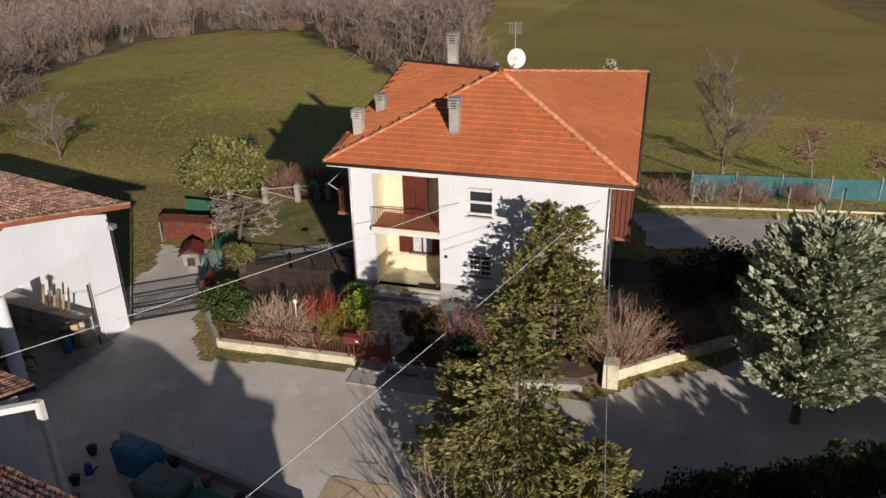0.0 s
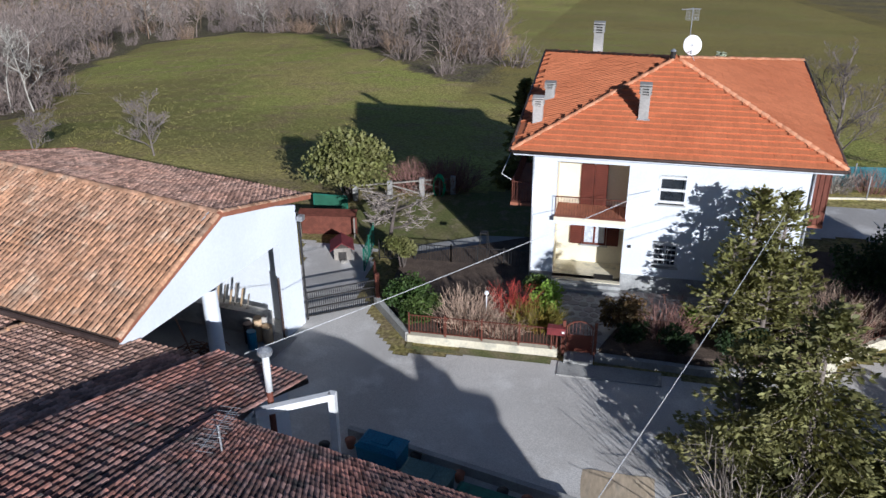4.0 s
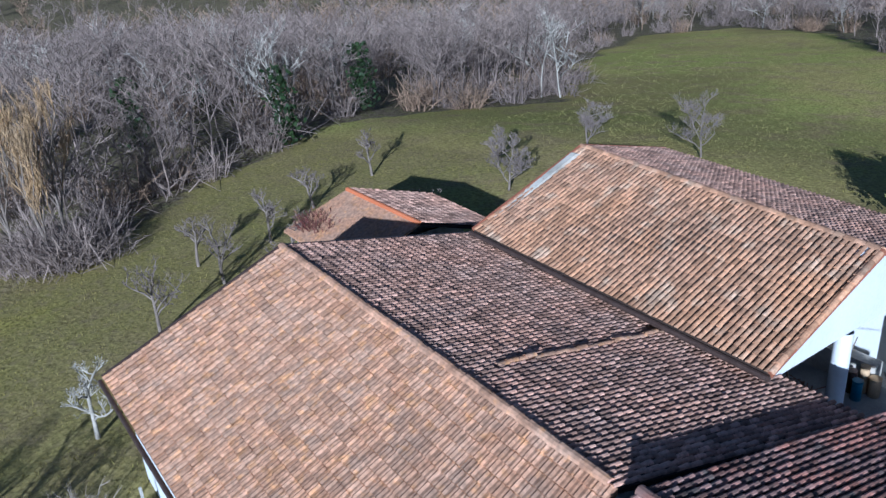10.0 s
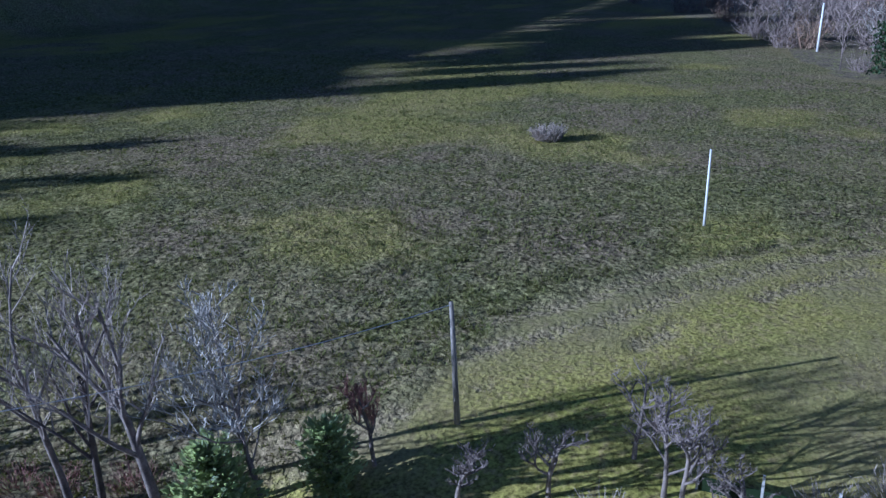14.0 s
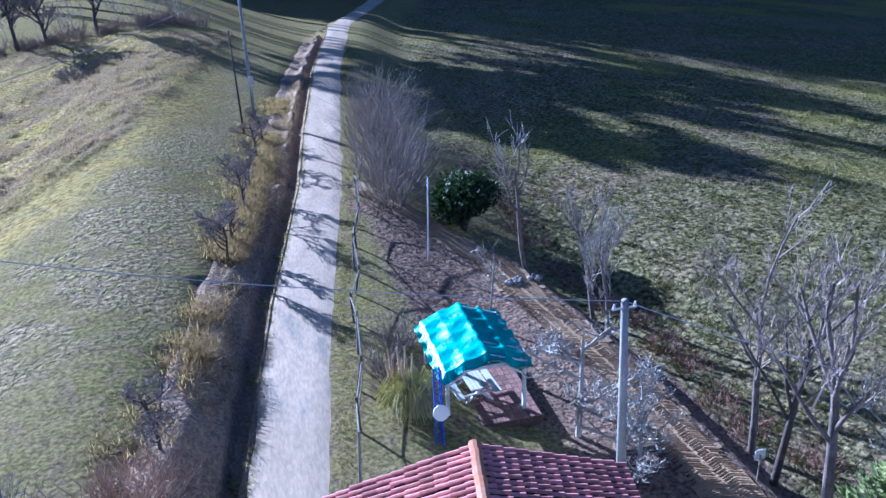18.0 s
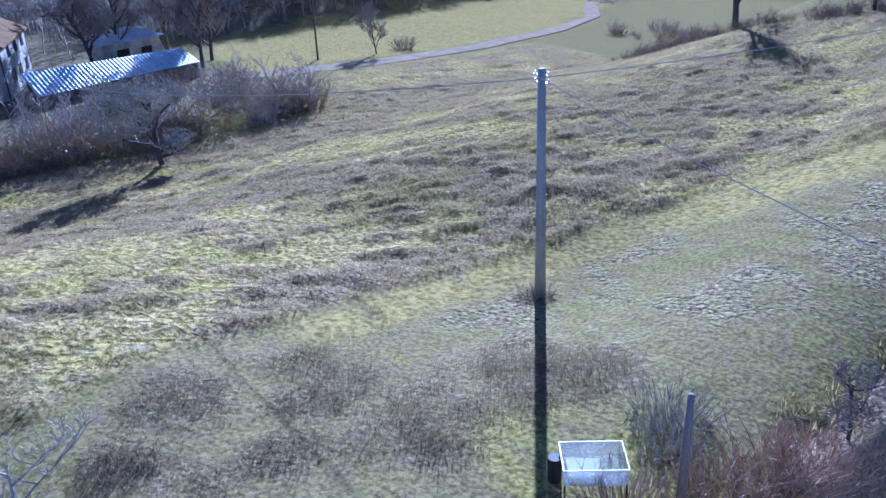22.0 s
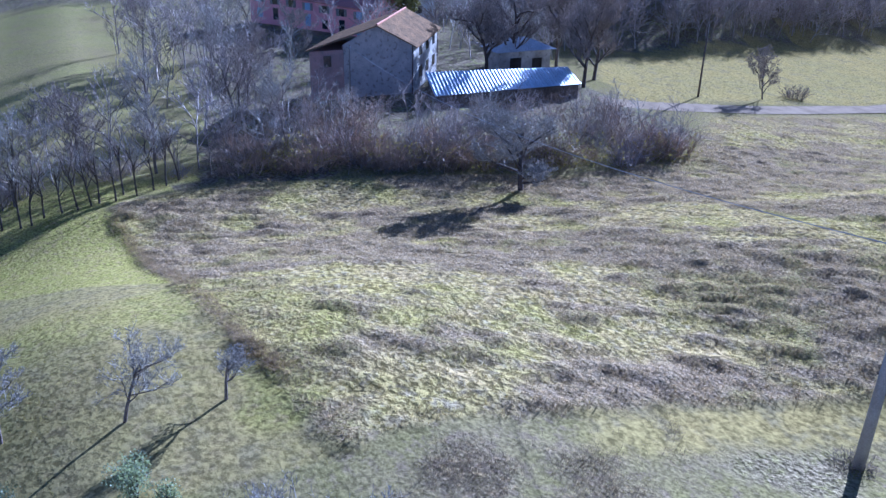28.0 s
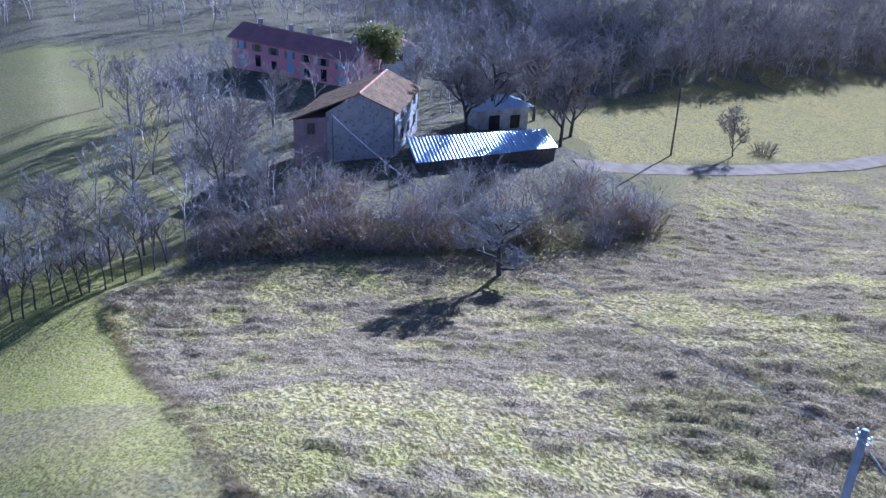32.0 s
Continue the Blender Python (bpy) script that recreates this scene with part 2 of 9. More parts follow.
NEEDLE_BLUE = leafy("blue_grey_needles", (0.31, 0.345, 0.25), (0.40, 0.43, 0.31), through_light=0.15)
NEEDLE_PINE = leafy("pine_needles", (0.24, 0.30, 0.17), (0.32, 0.37, 0.22), through_light=0.6)
PAMPAS = leafy("pampas_blades", (0.44, 0.45, 0.24), (0.52, 0.49, 0.31), through_light=0.5)
GRASS_DRY = leafy("dry_grass", (0.50, 0.40, 0.20), (0.42, 0.335, 0.165), 0.9, 0.45, 0.25)
GRASS_MOWN = leafy("mown_grass", (0.32, 0.275, 0.125), (0.26, 0.235, 0.10), 0.9, 0.4, 0.3)
WEED = leafy("dead_weed_stalks", (0.27, 0.21, 0.17), (0.20, 0.16, 0.13), 0.9, 0.3, 0.3)
GRASS_GREY = leafy("dead_grey_grass", (0.37, 0.28, 0.195), (0.29, 0.22, 0.155), 0.9, 0.42, 0.25)
GRASS_GREEN = leafy("green_grass", (0.33, 0.295, 0.09), (0.38, 0.325, 0.12), 0.9, 0.38, 0.25)
GRASS_CROP = leafy("young_crop", (0.115, 0.125, 0.042), (0.165, 0.16, 0.06), 0.85, 0.35, 0.3)
TARP = surf("teal_tarpaulin", (0.025, 0.36, 0.31), (0.035, 0.43, 0.37), 1.2, 12, 0.32, 0.4, fleck=0.15, depth=0.05, spec=0.6)
NET_TEAL = surf("teal_shade_net", (0.05, 0.17, 0.19), (0.04, 0.13, 0.15), 1.5, 25, 0.8, 0.2, fleck=0.25)
NET_GREEN = surf("green_shade_net", (0.03, 0.13, 0.075), (0.025, 0.10, 0.06), 1.5, 25, 0.8, 0.2, fleck=0.25)
GREEN_PAINT = surf("green_paint", (0.03, 0.16, 0.11), (0.025, 0.12, 0.08), 3, 25, 0.5, 0.1)
HOSE_GREEN = surf("green_hose", (0.03, 0.42, 0.20), (0.02, 0.36, 0.17), 5, 30, 0.4, 0.0)
BLUE_PLASTIC = surf("blue_plastic", (0.02, 0.15, 0.27), (0.025, 0.18, 0.30), 2, 20, 0.45, 0.1)
BLUE_PAINT = surf("blue_paint", (0.05, 0.10, 0.42), (0.04, 0.08, 0.34), 3, 20, 0.5, 0.1)
TANK_GREEN = surf("grey_green_plastic", (0.12, 0.2, 0.18), (0.10, 0.17, 0.16), 2, 20, 0.5, 0.1)
RED_SHEET = surf("dark_red_sheet", (0.19, 0.035, 0.035), (0.14, 0.028, 0.03), 2, 20, 0.6, 0.15)
BRICK_PAVE = surf("red_paving", (0.34, 0.20, 0.16), (0.27, 0.155, 0.125), 2, 14, 0.9, 0.3, spread=0.25, fleck=0.3)
STONE = surf("field_stone", (0.42, 0.39, 0.34), (0.30, 0.28, 0.25), 2, 12, 0.9, 0.5, spread=0.3, fleck=0.3)
FLAG = surf("flagstone", (0.27, 0.245, 0.235), (0.20, 0.18, 0.175), 1.6, 12, 0.85, 0.3, spread=0.3, fleck=0.3)
SOIL = surf("dark_soil", (0.13, 0.095, 0.07), (0.09, 0.065, 0.05), 2, 14, 0.95, 0.6, fleck=0.5, depth=0.05)
PINK_WALL = surf("pink_render", (0.78, 0.36, 0.35), (0.70, 0.32, 0.31), 0.4, 6, 0.9, 0.15, fleck=0.1)
DUSTY_WALL = surf("dusty_pink_render", (0.43, 0.29, 0.26), (0.36, 0.26, 0.235), 0.5, 8, 0.95, 0.2, fleck=0.2, third=(0.30, 0.24, 0.22))
GREY_WALL = surf("grey_rough_render", (0.52, 0.48, 0.44), (0.42, 0.39, 0.36), 0.8, 9, 0.95, 0.3, fleck=0.2, third=(0.25, 0.22, 0.20))
SILVER = surf("corrugated_sheet", (0.74, 0.78, 0.82), (0.62, 0.66, 0.70), 0.7, 9, 0.4, 0.05, metal=0.35, spread=0.1)
GLASS_DARK = surf("window_glass", (0.02, 0.024, 0.03), (0.03, 0.034, 0.04), 2, 9, 0.08, 0.0, spec=0.8)
INSIDE = surf("dark_interior", (0.06, 0.055, 0.05), (0.04, 0.036, 0.032), 1, 9, 0.95, 0.1)
JUNK = surf("rusty_junk", (0.20, 0.10, 0.06), (0.11, 0.06, 0.045), 4, 20, 0.8, 0.2, spread=0.4, metal=0.2)

# ---- building kit ----
class Mesh:
    """Collects points and faces of one part."""

    def __init__(self):
        self.v, self.f = [], []

    def add(self, pts, faces):
        k = len(self.v)
        self.v += [tuple(p) for p in pts]
        self.f += [tuple(i + k for i in q) for q in faces]
        return self

    def hexa(self, p):
        """Eight corners: four below, four above, both anticlockwise."""
        return self.add(p, [(3, 2, 1, 0), (4, 5, 6, 7), (0, 1, 5, 4), (1, 2, 6, 5), (2, 3, 7, 6), (3, 0, 4, 7)])

    def box(self, x0, x1, y0, y1, z0, z1):
        return self.hexa([(x0, y0, z0), (x1, y0, z0), (x1, y1, z0), (x0, y1, z0), (x0, y0, z1), (x1, y0, z1), (x1, y1, z1), (x0, y1, z1)])

    def slab(self, pts, thick, down=(0, 0, -1)):
        """A flat plate with its top on pts, of that thickness."""
        n = len(pts)
        d = Vector(down) * thick
        low = [tuple(Vector(p) + d) for p in pts]
        return self.add(list(pts) + low, [tuple(range(n)), tuple(range(2 * n - 1, n - 1, -1))] + [(i, n + i, n + (i + 1) % n, (i + 1) % n) for i in range(n)])

    def tube(self, pts, r, sides=6, r1=None):
        """A round bar along points."""
        pts = [Vector(p) for p in pts]
        n = len(pts)
        k = len(self.v)
        for i, p in enumerate(pts):
            t = (pts[min(i + 1, n - 1)] - pts[max(i - 1, 0)]).normalized()
            a = t.cross(Vector((0.31, 0.17, 0.94)) if abs(t.z) < 0.9 else Vector((1, 0, 0))).normalized()
            b = t.cross(a)
            rad = r if r1 is None else r + (r1 - r) * i / max(n - 1, 1)
            for s in range(sides):
                w = 2 * math.pi * s / sides
                self.v.append(tuple(p + (a * math.cos(w) + b * math.sin(w)) * rad))
        for i in range(n - 1):
            for s in range(sides):
                q = (s + 1) % sides
                self.f.append((k + i * sides + s, k + i * sides + q, k + (i + 1) * sides + q, k + (i + 1) * sides + s))
        self.f.append(tuple(k + s for s in range(sides))[::-1])
        self.f.append(tuple(k + (n - 1) * sides + s for s in range(sides)))
        return self

    def bar(self, a, b, w, h=None):
        """A square bar from a to b."""
        a, b = Vector(a), Vector(b)
        t = (b - a).normalized()
        s = t.cross(Vector((0, 0, 1)) if abs(t.z) < 0.95 else Vector((1, 0, 0))).normalized() * w / 2
        u = s.cross(t).normalized() * (h or w) / 2
        return self.hexa([a - s - u, b - s - u, b + s - u, a + s - u, a - s + u, b - s + u, b + s + u, a + s + u])

    def blob(self, c, r, rng, n=7, m=5, rough=0.25, flat=1.0):
        """A lumpy closed form."""
        k = len(self.v)
        for i in range(m + 1):
            for j in range(n):
                th, ph = math.pi * i / m, 2 * math.pi * (j + 0.5 * (i % 2)) / n
                q = r * (1 + rough * (rng.random() - 0.5) * 2)
                self.v.append((c[0] + q * math.sin(th) * math.cos(ph), c[1] + q * math.sin(th) * math.sin(ph), c[2] + q * flat * math.cos(th)))
        for i in range(m):
            for j in range(n):
                self.f.append((k + i * n + j, k + (i + 1) * n + j, k + (i + 1) * n + (j + 1) % n, k + i * n + (j + 1) % n))
        return self

    def many(self, v, f):
        k = len(self.v)
        self.v += v.reshape(-1, 3).tolist()
        self.f += (f + k).tolist()
        return self


def quick(name, v, f, mat, label, category, kind="stuff"):
    """One large mesh straight from arrays of four-cornered faces."""
    me = bpy.data.meshes.new(name)
    me.vertices.add(len(v))
    me.vertices.foreach_set("co", np.ascontiguousarray(v, np.float32).ravel())
    me.loops.add(f.size)
    me.loops.foreach_set("vertex_index", np.ascontiguousarray(f, np.int32).ravel())
    me.polygons.add(len(f))
    me.polygons.foreach_set("loop_start", np.arange(len(f), dtype=np.int32) * 4)
    me.update(calc_edges=True)
    me.materials.append(mat)
    return tagged(new(name, me), label, category, kind=kind)


def thing(name, at, label, category, group="", kind="", turn=0.0):
    ob = new(name)
    ob.empty_display_size = 0.2
    ob.matrix_world = pose(*at, 0, 0, turn)
    return tagged(ob, label, category, group, kind)


def stands(ob):
    """Where an object stands in the world, through its parents."""
    m = ob.matrix_parent_inverse @ ob.matrix_basis
    return stands(ob.parent) @ m if ob.parent else ob.matrix_basis.copy()


SINGLE = {"slat", "blind_slat", "screen", "curtain", "cap_slat", "wall", "recess_lining", "verge_board", "tine", "rod", "rafter", "leg", "stay"}


def split(mesh):
    """The separate pieces of a Mesh."""
    link = list(range(len(mesh.v)))

    def root(i):
        while link[i] != i:
            link[i] = link[link[i]]
            i = link[i]
        return i

    for f in mesh.f:
        for i in f[1:]:
            link[root(i)] = root(f[0])
    groups = {}
    for f in mesh.f:
        groups.setdefault(root(f[0]), []).append(f)
    out = []
    for faces in groups.values():
        m, at = Mesh(), {}
        for f in faces:
            for i in f:
                if i not in at:
                    at[i] = len(m.v)
                    m.v.append(mesh.v[i])
            m.f.append(tuple(at[i] for i in f))
        out.append(m)
    return out


def part(name, mesh, mat, parent=None, label="", smooth=False, world=False):
    """Links a Mesh as one object under a thing or a part; world: its points are world places."""
    if name in SINGLE:
        pieces = split(mesh)
        for m in pieces[1:]:
            part_of(name, m, mat, parent, label, smooth, world)
        mesh = pieces[0]
    return part_of(name, mesh, mat, parent, label, smooth, world)


def part_of(name, mesh, mat, parent, label, smooth, world):
    me = bpy.data.meshes.new(name)
    me.from_pydata(mesh.v, [], mesh.f)
    me.materials.append(mat)
    if smooth:
        me.polygons.foreach_set("use_smooth", [True] * len(me.polygons))
    ob = new(name, me)
    if parent is not None:
        ob.parent = parent
        if world:
            ob.matrix_parent_inverse = stands(parent).inverted()
    return tagged(ob, label)


def solo(name, mesh, mat, label, category, group="", kind="", smooth=False):
    return tagged(part(name, mesh, mat, None, "", smooth), label, category, group, kind)


# the farm buildings share one direction: u along the ridges, v across
FARM_TURN = radians(-11.8)
FARM_O = Vector((-10.83, -15.17, 0))
FARM_E = Vector((math.cos(FARM_TURN), math.sin(FARM_TURN), 0))
FARM_N = Vector((-math.sin(FARM_TURN), math.cos(FARM_TURN), 0))


def farm(u, v, z):
    return FARM_O + FARM_E * u + FARM_N * v + Vector((0, 0, z))


def zat(x, y):
    return float(land(x, y))


# ---- trees and shrubs ----
def prisms(segs, sides):
    """Tapered bars from an array of rows x0 y0 z0 x1 y1 z1 r0 r1."""
    s = np.asarray(segs, float).reshape(-1, 8)
    a, b = s[:, :3], s[:, 3:6]
    t = b - a
    t /= np.linalg.norm(t, axis=1)[:, None] + 1e-9
    ref = np.where(np.abs(t[:, 2:3]) < 0.9, [[0, 0, 1.0]], [[1.0, 0, 0]])
    u = np.cross(t, ref)
    u /= np.linalg.norm(u, axis=1)[:, None] + 1e-9
    w = np.cross(t, u)
    ang = np.arange(sides) * 2 * np.pi / sides
    ring = u[:, None] * np.cos(ang)[None, :, None] + w[:, None] * np.sin(ang)[None, :, None]
    v = np.concatenate([a[:, None] + ring * s[:, 6, None, None], b[:, None] + ring * s[:, 7, None, None]], 1)
    i = np.arange(sides)
    j = (i + 1) % sides
    f = np.stack([i, j, j + sides, i + sides], -1)[None] + (np.arange(len(s)) * 2 * sides)[:, None, None]
    return v, f.reshape(-1, 4)


def ribbons(segs, rng):
    """Thin flat tapered twigs, each turned at random."""
    s = np.asarray(segs, float).reshape(-1, 8)
    t = s[:, 3:6] - s[:, :3]
    w = np.cross(t, rng.normal(size=t.shape))
    w /= np.linalg.norm(w, axis=1)[:, None] + 1e-9
    v = np.stack([s[:, :3] - w * s[:, 6:7], s[:, :3] + w * s[:, 6:7], s[:, 3:6] + w * s[:, 7:8], s[:, 3:6] - w * s[:, 7:8]], 1)
    return v, np.arange(4 * len(s)).reshape(-1, 4)


def flakes(points, size, rng, long=1.6, axis=None, tilt=0.6):
    """Small flat leaves round points: four-cornered, turned at random, or along the given axes."""
    p = np.asarray(points, float)
    n = len(p)
    a = rng.normal(size=(n, 3)) if axis is None else np.asarray(axis, float) + tilt * rng.normal(size=(n, 3))
    a /= np.linalg.norm(a, axis=1)[:, None] + 1e-9
    b = np.cross(a, rng.normal(size=(n, 3)))
    b /= np.linalg.norm(b, axis=1)[:, None] + 1e-9
    s = (size * rng.uniform(0.6, 1.4, n))[:, None]
    a, b = a * s * long / 2, b * s / 2
    v = np.stack([p - a, p - 0.1 * a + b, p + a, p - 0.1 * a - b], 1)
    return v, np.arange(4 * n).reshape(-1, 4)


def branching(rng, height, spread=0.55, levels=4, trunk=0.3, r0=0.14, kids=4, up=0.35, twig=0.012, lean=0.0, wander=0.18, thin=0.55):
    """Rows of bars for a leafless tree, by level."""
    out = [[] for _ in range(levels + 1)]

    def grow(p, d, length, r, lev):
        pieces = 4 if lev == 0 else 3 if lev < levels else 2
        pts = [p]
        for i in range(pieces):
            d = d + rng.normal(size=3) * wander * (0.4 if lev == 0 else 1.0) + np.array([0, 0, up * 0.12 * lev])
            d /= np.linalg.norm(d)
            q = p + d * length / pieces
            ra = r * (1 - 0.5 * i / pieces)
            rb = max(r * (1 - 0.5 * (i + 1) / pieces), twig * 0.6)
            out[lev].append([*p, *q, ra, rb])
            p = q
            pts.append(p)
        if lev == levels:
            return
        n = kids + int(rng.integers(0, 2)) if lev else kids + 2
        for i in range(n):
            f = (0.35 if lev else trunk) + (1 - (0.35 if lev else trunk)) * (i + rng.random() * 0.7) / n
            k = min(int(f * pieces), pieces - 1)
            q = pts[k] + (pts[k + 1] - pts[k]) * (f * pieces - k)
            w = rng.random() * 2 * np.pi
            side = np.array([np.cos(w), np.sin(w), 0])
            nd = d * (1 - spread) + side * spread + np.array([0, 0, up * 0.5])
            nd /= np.linalg.norm(nd)
            grow(q, nd, length * rng.uniform(0.45, 0.72) * (1.05 - 0.3 * f), max(r * thin, twig), lev + 1)

    grow(np.zeros(3), np.array([lean, lean * 0.5, 1.0]), height * 0.55, r0, 0)
    return out


def bare_tree(name, at, height, label, seed, bark=None, twigs=None, category="tree", group="", **shape):
    rng = np.random.default_rng(seed)
    rows = branching(rng, height, **shape)
    top = max(max(r[5] for r in lev) for lev in rows if lev)
    k = height / top
    rows = [np.array(lev) * np.array([k, k, k, k, k, k, 1, 1]) for lev in rows]
    t = thing(name, at, label, category, group)
    v, f = prisms(rows[0], 7)
    m = Mesh().many(v, f)
    v, f = prisms(np.concatenate(rows[1:2]), 5)
    m.many(v, f)
    part("trunk", m, bark or BARK, t, smooth=True)
    v, f = prisms(rows[2], 3)
    m = Mesh().many(v, f)
    if len(rows) > 3:
        v, f = ribbons(np.concatenate(rows[3:]), rng)
        m.many(v, f)
    part("crown", m, twigs or TWIG, t)
    return t


def twig_shrub(name, at, size, high, label, seed, twigs, category="shrub", stems=90, group="", r=0.012):
    """A leafless shrub: many stems fanning out of the ground, each forked."""
    rng = np.random.default_rng(seed)
    rows = []
    for _ in range(stems):
        w, q = rng.random() * 2 * np.pi, math.sqrt(rng.random())
        p = np.array([math.cos(w) * q * size * 0.45, math.sin(w) * q * size * 0.45, -0.05])
        d = np.array([math.cos(w) * q * 0.75, math.sin(w) * q * 0.75, 1.0]) + rng.normal(size=3) * 0.18
        d /= np.linalg.norm(d)
        length = high * rng.uniform(0.55, 1.0)
        for i in range(3):
            e = p + d * length / 3
            rows.append([*p, *e, r * (1.2 - 0.3 * i), r * (0.9 - 0.3 * i)])
            if i:
                for _ in range(2):
                    g = d + rng.normal(size=3) * 0.45
                    g /= np.linalg.norm(g)
                    rows.append([*p, *(p + g * length * 0.3), r * 0.7, r * 0.35])
            p = e
            d = d + rng.normal(size=3) * 0.12
            d /= np.linalg.norm(d)
    t = thing(name, at, label, category, group)
    v, f = ribbons(rows, rng)
    part("stem_mass", Mesh().many(v, f), twigs, t)
    return t


def leaf_shrub(name, at, rad, high, label, seed, leaf, category="shrub", count=2600, size=0.09, group="", lumps=9, trunk_h=0.0, bark=None):
    """A leafy shrub or small round tree: lobes of leaves on stems."""
    rng = np.random.default_rng(seed)
    t = thing(name, at, label, category, group)
    m = Mesh()
    centres = []
    for i in range(lumps):
        w, q = rng.random() * 2 * np.pi, math.sqrt(rng.random()) * 0.62
        c = np.array([math.cos(w) * q * rad, math.sin(w) * q * rad, trunk_h + (high - trunk_h) * rng.uniform(0.3, 0.75)])
        centres.append((c, rad * rng.uniform(0.36, 0.6)))
        m.tube([(c[0] * 0.08, c[1] * 0.08, -0.1), tuple(c * np.array([0.45, 0.45, 0.5])), tuple(c)], 0.035 + 0.02 * (trunk_h > 0), 5, 0.012)
    part("stem_mass", m, bark or BARK_DARK, t)
    pts = []
    for c, r in centres:
        k = count // lumps
        d = rng.normal(size=(k, 3))
        d /= np.linalg.norm(d, axis=1)[:, None]
        q = r * rng.uniform(0.55, 1.08, (k, 1))
        p = c + d * q * np.array([1, 1, (high - trunk_h) / (2 * rad) * 0.9 + 0.15])
        pts.append(p[p[:, 2] > trunk_h * 0.6 + 0.05])
    v, f = flakes(np.concatenate(pts), size, rng)
    part("foliage", Mesh().many(v, f), leaf, t)
    return t


def conifer(name, at, high, rad, label, seed, needles, group="", bare=0.06, whorl=0.34, per=9, droop=0.25, shape=1.0, fan=0.5, size=0.16, dens=26, gap=0.2, bark=None, belly=0.0):
    """Whorls of branches on a straight trunk, each a flat spray of needle clumps."""
    rng = np.random.default_rng(seed)
    t = thing(name, at, label, "conifer tree", group)
    part("trunk", Mesh().tube([(0, 0, -0.3), (0.03, 0.02, high * 0.5), (0, 0, high * 0.97)], 0.035 * high ** 0.75 + 0.05, 8, 0.02), bark or BARK, t, smooth=True)
    rows, pts, axes = [], [], []
    z = high * bare
    while z < high * 0.985:
        f = (z / high - bare) / (1 - bare)
        prof = (1 - f) ** shape
        if belly:
            prof = prof * (1 - belly) + belly * math.sin(math.pi * min(1, 0.18 + 0.82 * f)) ** 0.7
        for i in range(per):
            if rng.random() < gap * 0.5:
                continue
            w = rng.random() * 2 * np.pi
            ln = rad * prof * rng.uniform(0.7, 1.12) + 0.12
            d = np.array([math.cos(w), math.sin(w), rng.uniform(-0.1, 0.25) + 0.5 * f])
            p = np.array([0, 0, z + rng.uniform(-0.5, 0.5) * whorl])
            side = np.array([-math.sin(w), math.cos(w), 0])
            steps = max(3, int(ln / 0.22))
            last = p
            for s in range(1, steps + 1):
                q = s / steps
                e = p + d * ln * q + np.array([0, 0, -droop * ln * q * q])
                rows.append([*last, *e, 0.028 * (1 - q) + 0.008, 0.028 * (1 - q) + 0.006])
                last = e
                if q < 0.22:
                    continue
                wide = fan * ln * (1 - q) ** 0.6 * 0.55 + 0.08
                k = max(2, int(dens * 0.22 * (0.5 + wide)))
                off = rng.uniform(-1, 1, k)
                c = e + side * (off * wide)[:, None] + d * (-np.abs(off) * 0.2 * wide)[:, None] + rng.normal(size=(k, 3)) * np.array([0.05, 0.05, 0.06])
                c[:, 2] -= np.abs(off) * wide * droop * 0.7
                pts.append(c)
                axes.append(d + side * off[:, None] * 0.9 + np.array([0, 0, -droop * q * 1.2]))
        z += whorl * (1.0 if f < 0.8 else 0.6)
    v, f = prisms(rows, 3)
    part("branch_mass", Mesh().many(v, f), bark or BARK, t)
    v, f = flakes(np.concatenate(pts), size, rng, 2.3, np.concatenate(axes), 0.35)
    part("needle_mass", Mesh().many(v, f), needles, t)
    return t

# ---- the lie of the land ----
def sstep(a, b, v):
    t = np.clip((v - a) / (b - a), 0.0, 1.0)
    return t * t * (3 - 2 * t)


def splus(v, s=6.0):
    return s * np.logaddexp(0.0, v / s)


ROAD_X = ((-20.0, 4.5), (-30.0, 3.0), (-42.0, -0.8), (-55.0, -3.2), (-69.5, -5.2), (-85.0, -7.9), (-98.6, -9.6), (-120.0, -12.7), (-144.0, -17.3), (-165.0, -26.0))


def road_x(y):
    """The lane's middle line south of the sheds."""
    ys = [q[0] for q in ROAD_X][::-1]
    xs = [q[1] for q in ROAD_X][::-1]
    return np.interp(y, ys, xs)


TRACK_Y, TRACK_X = [-84, -78, -73, -62, -51, -44], [-9.6, -13.0, -15.2, -17.0, -17.7, -17.0]


